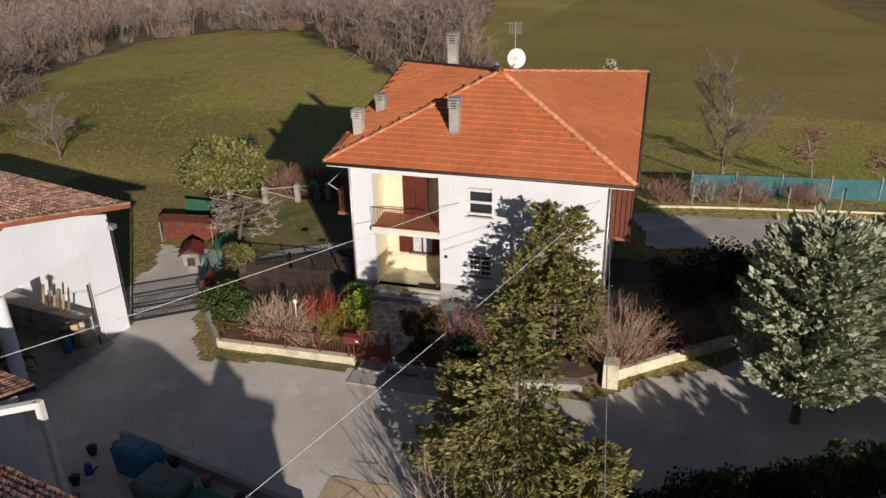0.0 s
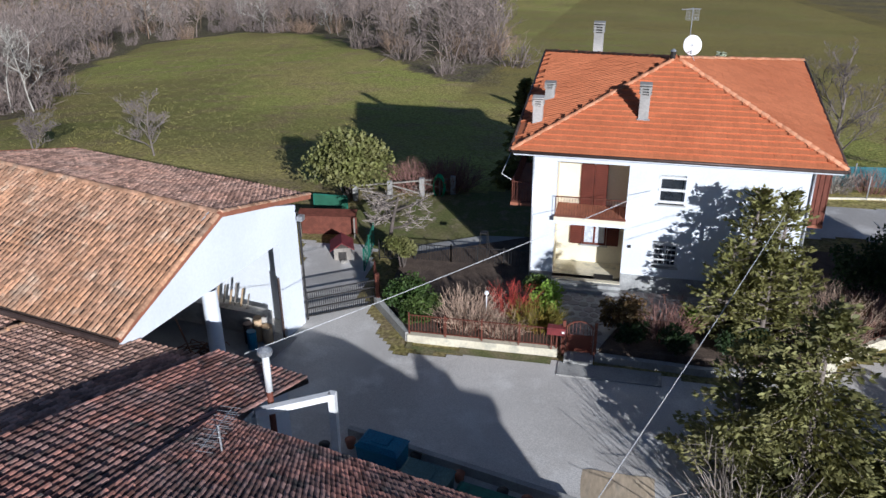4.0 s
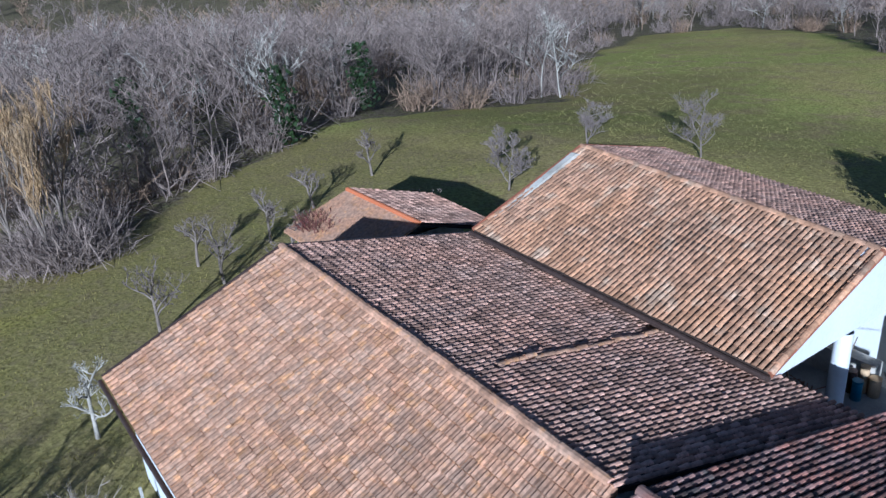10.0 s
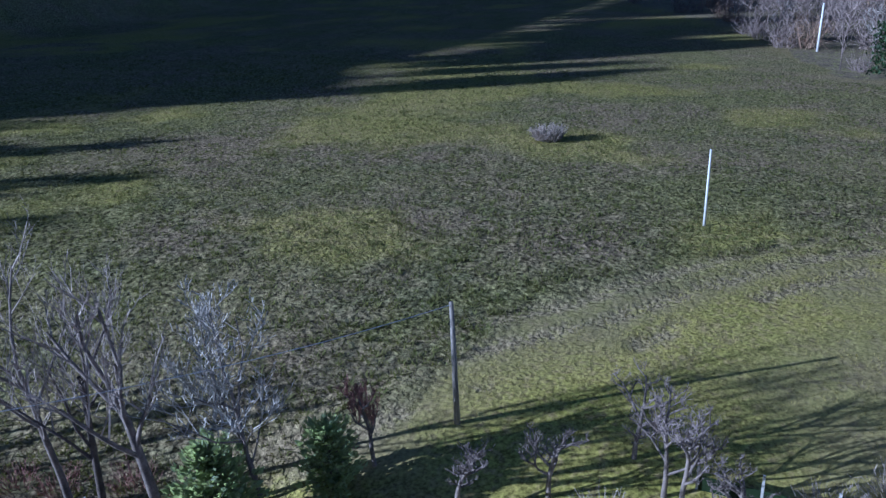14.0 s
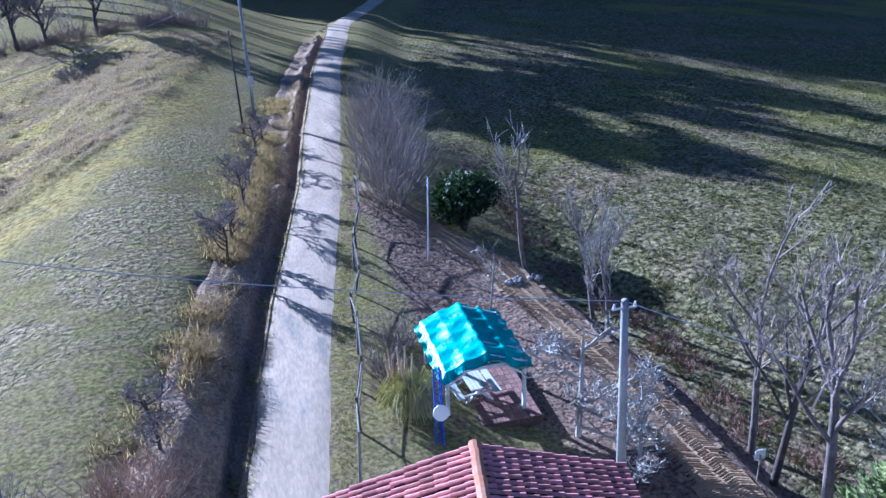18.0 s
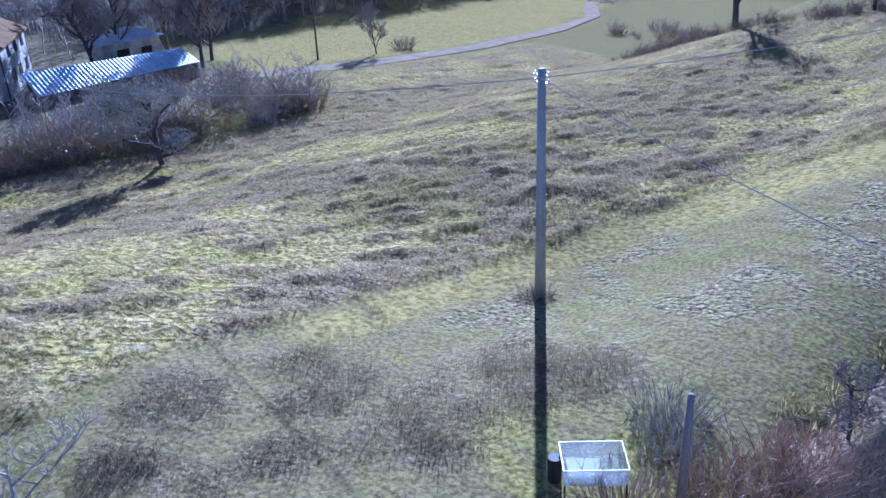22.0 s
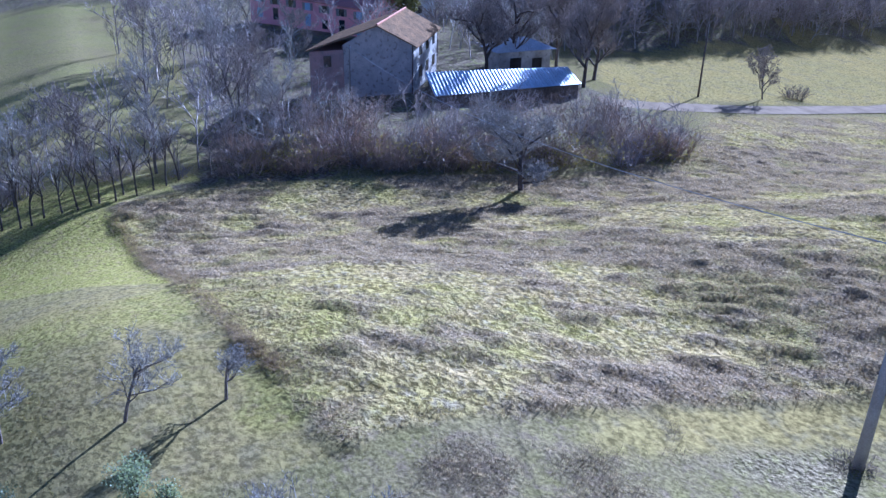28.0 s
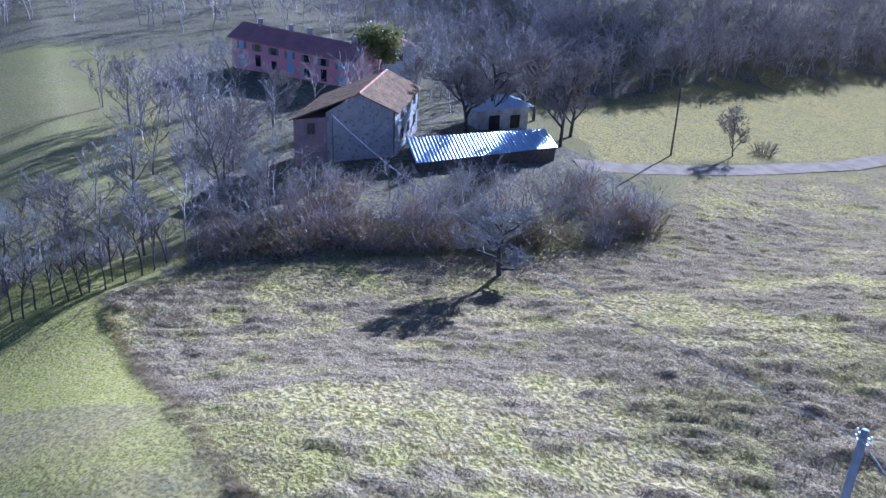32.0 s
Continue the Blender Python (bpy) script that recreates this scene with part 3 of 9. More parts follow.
def land(x, y):
    x, y = np.asarray(x, float), np.asarray(y, float)
    z = -0.87 - 0.2 * splus(y - 14.0, 3.0) + 0.09 * splus(y - 32.0, 8.0) - 0.09 * splus(-x - 36.0, 4.0)
    rise = 3.9 * sstep(-14.0, 10.0, x) * sstep(-17.0, -36.0, y)
    east = -6.4 * sstep(28.0, 58.0, x) * sstep(10.0, -40.0, y)
    south = -0.10 * splus(-y - 82.0) * sstep(10.0, 60.0, x)
    fall = -3.1 * sstep(-41.0, -67.0, y) * sstep(-180.0, -100.0, y) * sstep(1.0, 15.0, x) * sstep(60.0, 26.0, x)
    z = z + rise + east + south + fall
    # cutting of the lane with a bank on its east side
    d = x - road_x(y)
    low = 0.35
    cut = sstep(-30.0, -44.0, y) * sstep(-190.0, -165.0, y)
    side = np.where(d > 0, sstep(2.2, 3.7, d), sstep(-2.4, -9.0, d))
    z = z * (1 - cut * (1 - side)) + low * cut * (1 - side)
    z = z - 0.65 * cut * sstep(1.5, 1.8, d) * sstep(2.6, 2.2, d)
    # earth step down from the tractor track to the crop field
    u = np.interp(y, TRACK_Y, TRACK_X) - 1.1 - x
    z = z - 0.9 * sstep(0.0, 1.3, u) * sstep(9.0, 3.0, u) * sstep(-44.0, -50.0, y) * sstep(-80.0, -72.0, y)
    # unseen wooded ridge south of the crop field, raised to throw shade on it
    z = z + np.minimum(56.0, 1.0 * splus(-y - 193.0, 3.0)) * sstep(40.0, 16.0, x) * sstep(-260.0, -200.0, x)
    # wooded hill beyond the far field
    return z + np.minimum(15.0, 0.85 * splus(x - 124.0 - 0.28 * (-135.0 - y), 3.0)) * sstep(-112.0, -160.0, y)

# ---- ground cover by region ----
WOOD_W = [(-52, -20), (-58, -4), (-63, 10), (-59, 27), (-55, 37), (-80, 73), (-107, 142), (-92, 164), (-62, 137), (-41, 100), (-22, 70), (-12, 60), (-15, 92), (-48, 270), (-50, 700), (-900, 700), (-900, -260), (-270, -72), (-181, -36), (-119, -24), (-111, -4), (-60, -21)]
CROP = [(-19, -50), (-27, -46), (-39, -42), (-46, -35), (-51, -24), (-60, -21), (-111, -4), (-119, -24), (-181, -36), (-270, -72), (-900, -260), (-900, -900), (-90, -900), (-36, -175), (-23, -139), (-18, -106), (-17, -94), (-18, -72), (-19, -60)]
TUSSOCK = [(20.5, -42.0), (25, -41.0), (29, -40), (36, -38.8), (43, -38.5), (52, -37.3), (60.5, -36), (65, -37), (66, -47), (63, -61), (58, -76), (60, -92), (76, -108), (76.5, -157), (62, -150), (46, -136), (34, -135), (24, -139), (-4, -142), (3.5, -100), (7.0, -89.3), (13.2, -81.6), (16.9, -71.3), (19.4, -62.2), (20.3, -56), (20.2, -51), (20.9, -46.7)]
PLOT = [(-9, -82), (-17, -73), (-20, -60), (-20.5, -51), (-17, -48), (-13, -58), (-10, -66)]
MOWN = [(20.4, -52), (19.4, -62.2), (16.9, -71.3), (13.2, -81.6), (7.0, -89.3), (3.5, -100), (-3.5, -140), (-5.8, -140), (-0.5, -100), (5.2, -81.7), (9.5, -76.0), (13.4, -69.8), (15.8, -63.6), (16.7, -57.4), (17.3, -51.6)]
FARFIELD = [(84, -100), (108, -112), (122, -132), (128, -150), (143, -216), (165, -290), (120, -260), (84, -165)]
GREEN_E = [(41, -38.5), (52, -37.3), (64, -36), (69, -44), (88, -47), (110, -48), (170, -52), (190, 10), (70, 20), (56, -20)]
TRACK = [(-53, -21.5), (-50, -25.5), (-46.1, -30.2), (-43, -33), (-39.9, -35.6), (-35.4, -39), (-32.1, -42.9), (-29, -46), (-24, -49.5)]
TAN_E = [(15.8, -52.9), (16.6, -57.4), (15.6, -63.6), (13.2, -69.8), (9.3, -76.0), (5.0, -81.7), (-0.6, -100), (-5.9, -138), (-7.5, -135.0), (-5.0, -110.0), (-1.0, -90.0), (0.2, -75.0), (1.6, -66.8), (6.0, -60.5), (8.0, -57.8), (11.4, -55.7), (14.1, -52.5)]


def inside(poly, x, y):
    hit = np.zeros(np.shape(x), bool)
    for (x0, y0), (x1, y1) in zip(poly, poly[1:] + poly[:1]):
        if y0 == y1:
            continue
        cross = ((y0 > y) != (y1 > y)) & (x < (x1 - x0) * (y - y0) / (y1 - y0) + x0)
        hit ^= cross
    return hit


def grain(x, y, size, seed=0, octaves=3):
    """Smooth cloudy noise, 0..1 and about 0.5 in the mean, whose largest lumps are that many metres apart."""
    x, y = np.asarray(x, float) / size, np.asarray(y, float) / size
    out, amp, total = 0.0, 1.0, 0.0
    for k in range(octaves):
        i, j = np.floor(x), np.floor(y)
        fx, fy = x - i, y - j
        fx, fy = fx * fx * (3 - 2 * fx), fy * fy * (3 - 2 * fy)

        def corner(a, b):
            n = (a.astype(np.int64) * 374761393 + b.astype(np.int64) * 668265263 + (seed * 31 + k) * 144269504) & 0xFFFFFFFF
            n = ((n ^ (n >> 13)) * 1274126177) & 0xFFFFFFFF
            return ((n ^ (n >> 16)) & 0xFFFF) / 65535.0

        low = corner(i, j) * (1 - fx) + corner(i + 1, j) * fx
        top = corner(i, j + 1) * (1 - fx) + corner(i + 1, j + 1) * fx
        out = out + amp * (low * (1 - fy) + top * fy)
        total += amp
        amp *= 0.55
        x, y = x * 2.03 + 17.1, y * 2.03 - 9.3
    return out / total


def combed(x, y):
    """Across and along the way in which the wind has laid the rough grass."""
    return x * 0.9 - y * 0.42, (x * 0.42 + y * 0.9) * 0.5


def weedy(x, y):
    """How much dead weed stands on the rough field, 0..1, in drifts."""
    a, b = combed(x, y)
    g = 0.5 * grain(a, b, 6.5, 5, 3) + 0.5 * grain(a, b, 2.0, 6, 3)
    return sstep(0.42, 0.56, g + 0.0007 * np.clip(-60 - y, -20, 60))


def lumpy(x, y):
    """Height of the tussocks of the rough field."""
    a, b = combed(x, y)
    big = np.abs(2 * grain(a, b, 1.35, 7, 2) - 1)
    small = np.abs(2 * grain(a, b, 0.6, 8, 1) - 1)
    w = weedy(x, y)
    return 0.05 + (0.20 + 0.17 * w) * big + (0.10 + 0.06 * w) * small


def beside(line, x, y):
    """Distance to a line of points, with its sign: positive on its left."""
    best, sign = np.full(np.shape(x), 1e9), np.ones(np.shape(x))
    for (x0, y0), (x1, y1) in zip(line, line[1:]):
        dx, dy = x1 - x0, y1 - y0
        t = np.clip(((x - x0) * dx + (y - y0) * dy) / (dx * dx + dy * dy), 0, 1)
        d = np.hypot(x - x0 - t * dx, y - y0 - t * dy)
        k = d < best
        best = np.where(k, d, best)
        sign = np.where(k, np.sign(dx * (y - y0) - dy * (x - x0)), sign)
    return best * sign


def waves(x, y, s, seed=0):
    """Cheap smooth noise in -1..1."""
    r = np.random.default_rng(seed)
    out = 0
    for k in range(7):
        a, w, p = r.uniform(0, 6.28), s * r.uniform(0.6, 1.7), r.uniform(0, 6.28)
        out = out + np.sin((x * np.cos(a) + y * np.sin(a)) * w + p)
    return out / 4.2


def cover_material():
    """Soil and short growth by region: each kind has two colours in broad clouds, a third in small patches, and flecks; relief is stronger on broken ground."""
    m = bpy.data.materials.new("ground_cover")
    m.use_nodes = True
    nt = m.node_tree
    nd, ln = nt.nodes, nt.links.new
    bs = nd["Principled BSDF"]
    bs.inputs["Roughness"].default_value, bs.inputs["Specular IOR Level"].default_value = 0.95, 0.0
    geo = nd.new("ShaderNodeNewGeometry")
    pos = geo.outputs["Position"]

    def noise_at(scale, detail=7, rough=0.62):
        n = nd.new("ShaderNodeTexNoise")
        n.inputs["Scale"].default_value, n.inputs["Detail"].default_value, n.inputs["Roughness"].default_value = scale, detail, rough
        ln(pos, n.inputs["Vector"])
        return n.outputs["Fac"]

    def ramp(sock, lo, hi, a=0.0, b=1.0):
        r = nd.new("ShaderNodeMapRange")
        for key, val in (("From Min", lo), ("From Max", hi), ("To Min", a), ("To Max", b)):
            r.inputs[key].default_value = val
        ln(sock, r.inputs["Value"])
        return r.outputs["Result"]

    def blend(fac, a, b):
        x = nd.new("ShaderNodeMix")
        x.data_type = "RGBA"
        ln(fac, x.inputs["Factor"])
        for key, val in (("A", a), ("B", b)):
            if isinstance(val, tuple):
                x.inputs[key].default_value = (*val, 1)
            else:
                ln(val, x.inputs[key])
        return x.outputs["Result"]

    at = []
    for name in ("cover", "more", "extra"):
        a = nd.new("ShaderNodeVertexColor")
        a.layer_name = name
        s = nd.new("ShaderNodeSeparateColor")
        ln(a.outputs["Color"], s.inputs["Color"])
        at += [s.outputs[0], s.outputs[1], s.outputs[2]]
    kinds = (
        (None, (0.26, 0.215, 0.098), (0.245, 0.212, 0.08), 0.3, 6.0, (0.235, 0.185, 0.105), 0.7),
        (at[0], (0.43, 0.425, 0.12), (0.50, 0.415, 0.15), 0.045, 4.2, (0.45, 0.35, 0.165), 0.8),
        (at[1], (0.42, 0.338, 0.118), (0.43, 0.325, 0.145), 0.3, 3.0, (0.35, 0.285, 0.16), 1.0),
        (at[2], (0.235, 0.185, 0.11), (0.20, 0.185, 0.075), 0.07, 3.4, (0.17, 0.158, 0.075), 1.3),
        (at[3], (0.225, 0.185, 0.125), (0.175, 0.145, 0.10), 0.2, 3.0, (0.235, 0.225, 0.09), 0.9),
        (at[4], (0.25, 0.175, 0.125), (0.185, 0.13, 0.095), 0.5, 6.0, (0.29, 0.215, 0.15), 0.9),
        (at[5], (0.375, 0.29, 0.10), (0.34, 0.275, 0.098), 0.12, 3.0, (0.29, 0.235, 0.11), 0.8),
        (at[6], (0.32, 0.245, 0.155), (0.26, 0.205, 0.13), 0.7, 7.0, (0.40, 0.285, 0.15), 1.0),
        (at[7], (0.32, 0.30, 0.062), (0.375, 0.325, 0.08), 0.4, 6.0, (0.36, 0.28, 0.11), 1.0),
        (at[8], (0.315, 0.25, 0.145), (0.28, 0.23, 0.125), 0.35, 5.5, (0.30, 0.262, 0.105), 1.0),
    )
    col = None
    for fac, a, b, sc, fine, third, fleck in kinds:
        one = blend(ramp(noise_at(sc), 0.4, 0.6), a, b)
        one = blend(ramp(noise_at(sc * 5.3), 0.5, 0.64), one, third)
        vm = nd.new("ShaderNodeVectorMath")
        vm.operation = "SCALE"
        ln(one, vm.inputs[0])
        ln(ramp(noise_at(fine), 0.37, 0.63, 1 - fleck * 0.6, 1 + fleck * 0.6), vm.inputs["Scale"])
        col = vm.outputs["Vector"] if col is None else blend(fac, col, vm.outputs["Vector"])
    ln(col, bs.inputs["Base Color"])
    # relief: clods and tufts
    rough = None
    for sock in (at[1], at[2], at[4], at[6], at[8]):
        if rough is None:
            rough = sock
            continue
        mx = nd.new("ShaderNodeMath")
        mx.operation = "MAXIMUM"
        ln(rough, mx.inputs[0])
        ln(sock, mx.inputs[1])
        rough = mx.outputs[0]
    bp = nd.new("ShaderNodeBump")
    bp.inputs["Distance"].default_value = 0.13
    ln(ramp(rough, 0.0, 1.0, 0.16, 0.65), bp.inputs["Strength"])
    ln(ramp(noise_at(3.0, 5, 0.55), 0.4, 0.6), bp.inputs["Height"])
    ln(bp.outputs["Normal"], bs.inputs["Normal"])
    return m


def build_ground():
    xs = np.r_[np.linspace(-2600, -420, 14), np.arange(-400, -140, 10), np.arange(-140, -62, 1.25), np.arange(-62, -15.5, 0.45), np.arange(-15.5, 4, 0.9), np.arange(4, 66, 0.32), np.arange(66, 131, 1.5), np.arange(136, 400, 9), np.linspace(420, 2600, 14)]
    ys = np.r_[np.linspace(-2600, -420, 14), np.arange(-400, -190, 8), np.arange(-190, -112, 1.3), np.arange(-112, -36, 0.36), np.arange(-36, -20, 0.6), np.arange(-20, 171, 1.3), np.arange(176, 400, 10), np.linspace(420, 2600, 14)]
    x, y = np.meshgrid(xs, ys)
    jx, jy = x + 4.0 * (grain(x, y, 6, 1) - 0.5), y + 4.0 * (grain(x, y, 6, 2) - 0.5)
    tus, crop, wood, plot = inside(TUSSOCK, x + 0.25 * (jx - x), y + 0.25 * (jy - y)), inside(CROP, jx, jy), inside(WOOD_W, jx, jy), inside(PLOT, x, y)
    mown, far, ge = inside(MOWN, x + 0.4 * (jx - x), y + 0.4 * (jy - y)), inside(FARFIELD, jx, jy), inside(GREEN_E, x + 0.4 * (jx - x), y + 0.4 * (jy - y))
    wood = wood | (((x > 62) & (y > -100) & (jx > 66)) | (jx > 122)) & ~far & ~ge & (x < 400)

    def soften(mask, times):
        q = mask.astype(float)
        for _ in range(times):
            q[1:-1, 1:-1] = (q[1:-1, 1:-1] * 2 + q[:-2, 1:-1] + q[2:, 1:-1] + q[1:-1, :-2] + q[1:-1, 2:]) / 6
        return q

    soft, cropped, tan = soften(tus, 3), soften(crop, 4), soften(inside(TAN_E, jx, jy), 6)
    green = ((y > 12) | ((x < -24) & (y > -50))) & ~crop & ~wood & (x < 60) | ge
    near = (np.abs(x) < 145) & (np.abs(y) < 195)
    # wheel tracks where the field meets the slope, and lush grass along them
    d = beside(TRACK, x, y)
    ruts = sstep(0.35, 0.75, np.sin(d * 2.6 + 0.5) * 0.5 + 0.5) * (grain(x, y, 5, 21) > 0.36)
    track = sstep(4.8, 2.6, np.abs(d + 1.4)) * (0.25 + 0.75 * ruts) * sstep(0.3, 0.5, grain(x, y, 9, 22))
    west = (x < -18) & (y > -60)
    lush = west * np.where(d > 0, sstep(7.5, 1.0, d), sstep(-1.5, 0.0, d)) * sstep(0.42, 0.6, grain(x, y, 7, 23))
    lush = np.maximum(lush, west * sstep(9.0, 4.0, np.hypot(x + 28, y + 38.5)) * 0.9)
    lush = np.maximum(lush, cropped * 0.55 * sstep(0.54, 0.7, grain(x, y, 15, 24, 5)))
    lush = np.maximum(lush, soft * 0.4 * sstep(0.56, 0.72, grain(x, y, 3.2, 25)))
    lush = np.maximum(lush, ge * 0.75 * (x < 70))
    lush = np.maximum(lush, 0.6 * sstep(5.5, 2.0, np.hypot(x - 5.5, y + 50.5)) * sstep(0.4, 0.62, grain(x, y, 2.2, 26)))
    lush = np.maximum(lush, 0.5 * ((x > 6) & (x < 40) & (y > -46) & (y < -22)) * sstep(0.5, 0.68, grain(x, y, 6, 27)))
    bare = np.maximum(tan * sstep(0.34, 0.52, grain(x, y, 3.5, 28)), track * 0.9)
    weeds = 0.85 * soft * weedy(x, y)
    weeds = np.maximum(weeds, ((x > 6.5) & (x < 26) & (y > -59) & (y < -41) & ~tus & ~mown) * 0.45 * sstep(0.52, 0.66, grain(x, y, 5.0, 30)))
    for wx, wy, wr in ((10.0, -49.4, 2.6), (17.3, -46.2, 2.8), (14.8, -48.6, 1.8), (13.0, -46.0, 1.6), (15.8, -43.0, 1.8)):
        weeds = np.maximum(weeds, 0.6 * sstep(wr, wr * 0.4, np.hypot(x - wx, y - wy) + 1.6 * (grain(x, y, 1.8, 32) - 0.5)))
    weeds = np.maximum(weeds, 0.3 * cropped * sstep(0.56, 0.7, grain(x, y, 12, 31, 5)))
    z = land(x, y)
    rows = np.sin((x * 0.35 + y * 0.94) * 5.2 + 5 * grain(x, y, 9, 33))
    z = z + near * (soft * lumpy(x, y) + cropped * (0.16 * np.abs(2 * grain(x, y, 1.3, 34, 2) - 1) - 0.05) + (tan + weeds * (1 - soft)) * (0.06 * grain(x, y, 1.1, 35, 3)) + tan * 0.02 * rows + 0.05 * plot * grain(x, y, 1.2, 36) - 0.10 * track * ruts + (~tus & ~crop & (x > 2) & (x < 45) & (y < -22) & (y > -115)) * 0.10 * grain(x, y, 1.4, 37))
    dl = x - road_x(y)
    z = z - 0.45 * ((dl > 1.2) & (dl < 4.3) & (y < -46) & (y > -140))
    far_up = np.maximum(0, np.hypot(x, y) - 330)
    z = z + 0.13 * far_up
    i = np.arange(x.size).reshape(x.shape)
    f = np.stack([i[:-1, :-1], i[:-1, 1:], i[1:, 1:], i[1:, :-1]], -1).reshape(-1, 4)
    ob = quick("ground", np.stack([x, y, z], -1).reshape(-1, 3), f, cover_material(), "rolling winter grassland with meadow, field and rough grass", "ground", "structure")
    me = ob.data
    me.polygons.foreach_set("use_smooth", np.ones(len(f), bool))
    slope = np.where(y > 8, 1.0, 0.45) * (0.55 + 0.45 * sstep(0.36, 0.6, grain(x, y, 26, 38, 4)))
    slope = slope * np.where((x > -14) & (y > 55), 0.55, 1.0)
    for name, chans in (("cover", (green * (1 - 0.12 * ge) * slope, soft, cropped)), ("more", (wood, plot, np.maximum(np.maximum(np.maximum(0.9 * soften(mown, 6), far), 0.6 * ((x > 20) & (x < 62) & (y > -43) & (y < -14) & ~tus)), 0.55 * ((x > -14) & (y > 50)) * sstep(0.3, 0.6, grain(x, y, 14, 39, 4))))), ("extra", (weeds, lush, bare))):
        a = me.color_attributes.new(name, "FLOAT_COLOR", "POINT")
        c = np.ones((x.size, 4), np.float32)
        for k, q in enumerate(chans):
            c[:, k] = np.asarray(q, float).ravel()
        a.data.foreach_set("color", c.ravel())
    return ob


build_ground()


def sheet(name, poly, step, up, mat, label, category, ragged=0.0):
    """A thin layer on the land inside an outline."""
    px, py = [p[0] for p in poly], [p[1] for p in poly]
    xs, ys = np.arange(min(px), max(px) + step, step), np.arange(min(py), max(py) + step, step)
    x, y = np.meshgrid(xs, ys)
    jx, jy = x + ragged * waves(x, y, 2.1, 8), y + ragged * waves(x, y, 2.1, 9)
    ins = inside(poly, jx, jy)
    keep = ins[:-1, :-1] & ins[:-1, 1:] & ins[1:, 1:] & ins[1:, :-1]
    i = np.arange(x.size).reshape(x.shape)
    f = np.stack([i[:-1, :-1], i[:-1, 1:], i[1:, 1:], i[1:, :-1]], -1)[keep]
    used, f = np.unique(f, return_inverse=True)
    z = land(x, y) + up + 0.012 * waves(x, y, 1.3, 10)
    v = np.stack([x, y, z], -1).reshape(-1, 3)[used]
    m = Mesh()
    m.v, m.f = v.tolist(), f.reshape(-1, 4).tolist()
    return solo(name, m, mat, label, category, kind="structure", smooth=True)


GRAVEL = surf("yard_gravel", (0.60, 0.565, 0.52), (0.49, 0.46, 0.42), 0.25, 22, 0.95, 0.4, fleck=0.3, third=(0.66, 0.63, 0.585))
DUST = surf("white_road_dust", (0.61, 0.49, 0.345), (0.52, 0.415, 0.29), 0.6, 9, 0.95, 0.4, fleck=0.25, spec=0.0, third=(0.44, 0.375, 0.29), stretch=(1, 0.3, 1), depth=0.03)
YARD = [(-13.2, -16.5), (9, -24), (14, -19), (24, -12), (46, 2), (50, 6), (44, 6), (22, -1.4), (17.6, -1.1), (11.2, -5.2), (8, -6.0), (1.8, -5.7), (-4.7, -6.4), (-6.7, -3.2), (-7.6, -1.2), (-8.2, 3.2), (-12.4, 3.0), (-10.8, -4.4), (-17, -2), (-18, -9)]
sheet("yard", YARD, 0.22, 0.035, GRAVEL, "pale compacted gravel farmyard and driveway", "yard", 0.25)
sheet("back_drive", [(12, 13.6), (13, 8.5), (18, 9), (40, 15), (40, 19), (22, 14.8)], 0.25, 0.05, GRAVEL, "gravel drive behind the house", "driveway", 0.3)


def build_road():
    ys = np.arange(-12.0, -176.0, -0.5)
    xc = road_x(ys)
    m = Mesh()
    rows = []
    for k, (x, y) in enumerate(zip(xc, ys)):
        wob = 0.14 * math.sin(y * 0.5) + 0.1 * math.sin(y * 1.3 + 1)
        row = []
        for j in range(7):
            d = (j / 6 - 0.5) * (2.85 + 0.2 * wob) + 0.12 * wob
            if abs(j - 3) == 3:
                d += 0.4 * (float(grain(j * 9, y, 3.0, 40)) - 0.5)
            z = zat(x, y) + 0.06 - 0.07 * (abs(j - 3) == 3) + 0.02 * (j in (1, 5)) * math.sin(y * 0.9)
            row.append((x + d, y, z))
        rows.append(row)
    for r in rows:
        m.v += r
    for a in range(len(rows) - 1):
        for j in range(6):
            k = a * 7 + j
            m.f.append((k, k + 7, k + 8, k + 1))
    solo("road", m, DUST, "narrow white gravel lane with worn wheel tracks", "road", kind="structure", smooth=True)


build_road()


def build_bank():
    """Ditch and steep bank on the lane's east side."""
    ys = np.arange(-45.0, -141.0, -0.5)
    ds = np.r_[1.15, np.arange(1.45, 2.7, 0.15), np.arange(2.7, 4.5, 0.25), 4.9]
    d, y = np.meshgrid(ds, ys)
    x = road_x(y) + d
    rough = sstep(2.0, 2.6, d) * sstep(4.6, 3.9, d)
    z = land(x, y) + 0.03 + rough * (0.5 * (grain(x, y, 1.8, 41) - 0.5) + 0.2 * (grain(x, y, 0.6, 42, 2) - 0.5)) - 0.3 * (d < 1.2) - 0.25 * (d > 4.7)
    i = np.arange(x.size).reshape(x.shape)
    m = Mesh()
    m.v = np.stack([x + rough * 0.2 * waves(y, d, 1.7, 33), y, z], -1).reshape(-1, 3).tolist()
    m.f = np.stack([i[:-1, :-1], i[1:, :-1], i[1:, 1:], i[:-1, 1:]], -1).reshape(-1, 4).tolist()
    solo("lane_bank", m, BANK_EARTH, "steep brown earth bank with dry grass and a ditch", "bank", kind="structure", smooth=True)


BANK_EARTH = surf("bank_earth", (0.42, 0.31, 0.21), (0.32, 0.235, 0.16), 0.9, 7, 0.95, 0.9, fleck=0.7, third=(0.46, 0.34, 0.19), depth=0.12, spec=0.0)
build_bank()

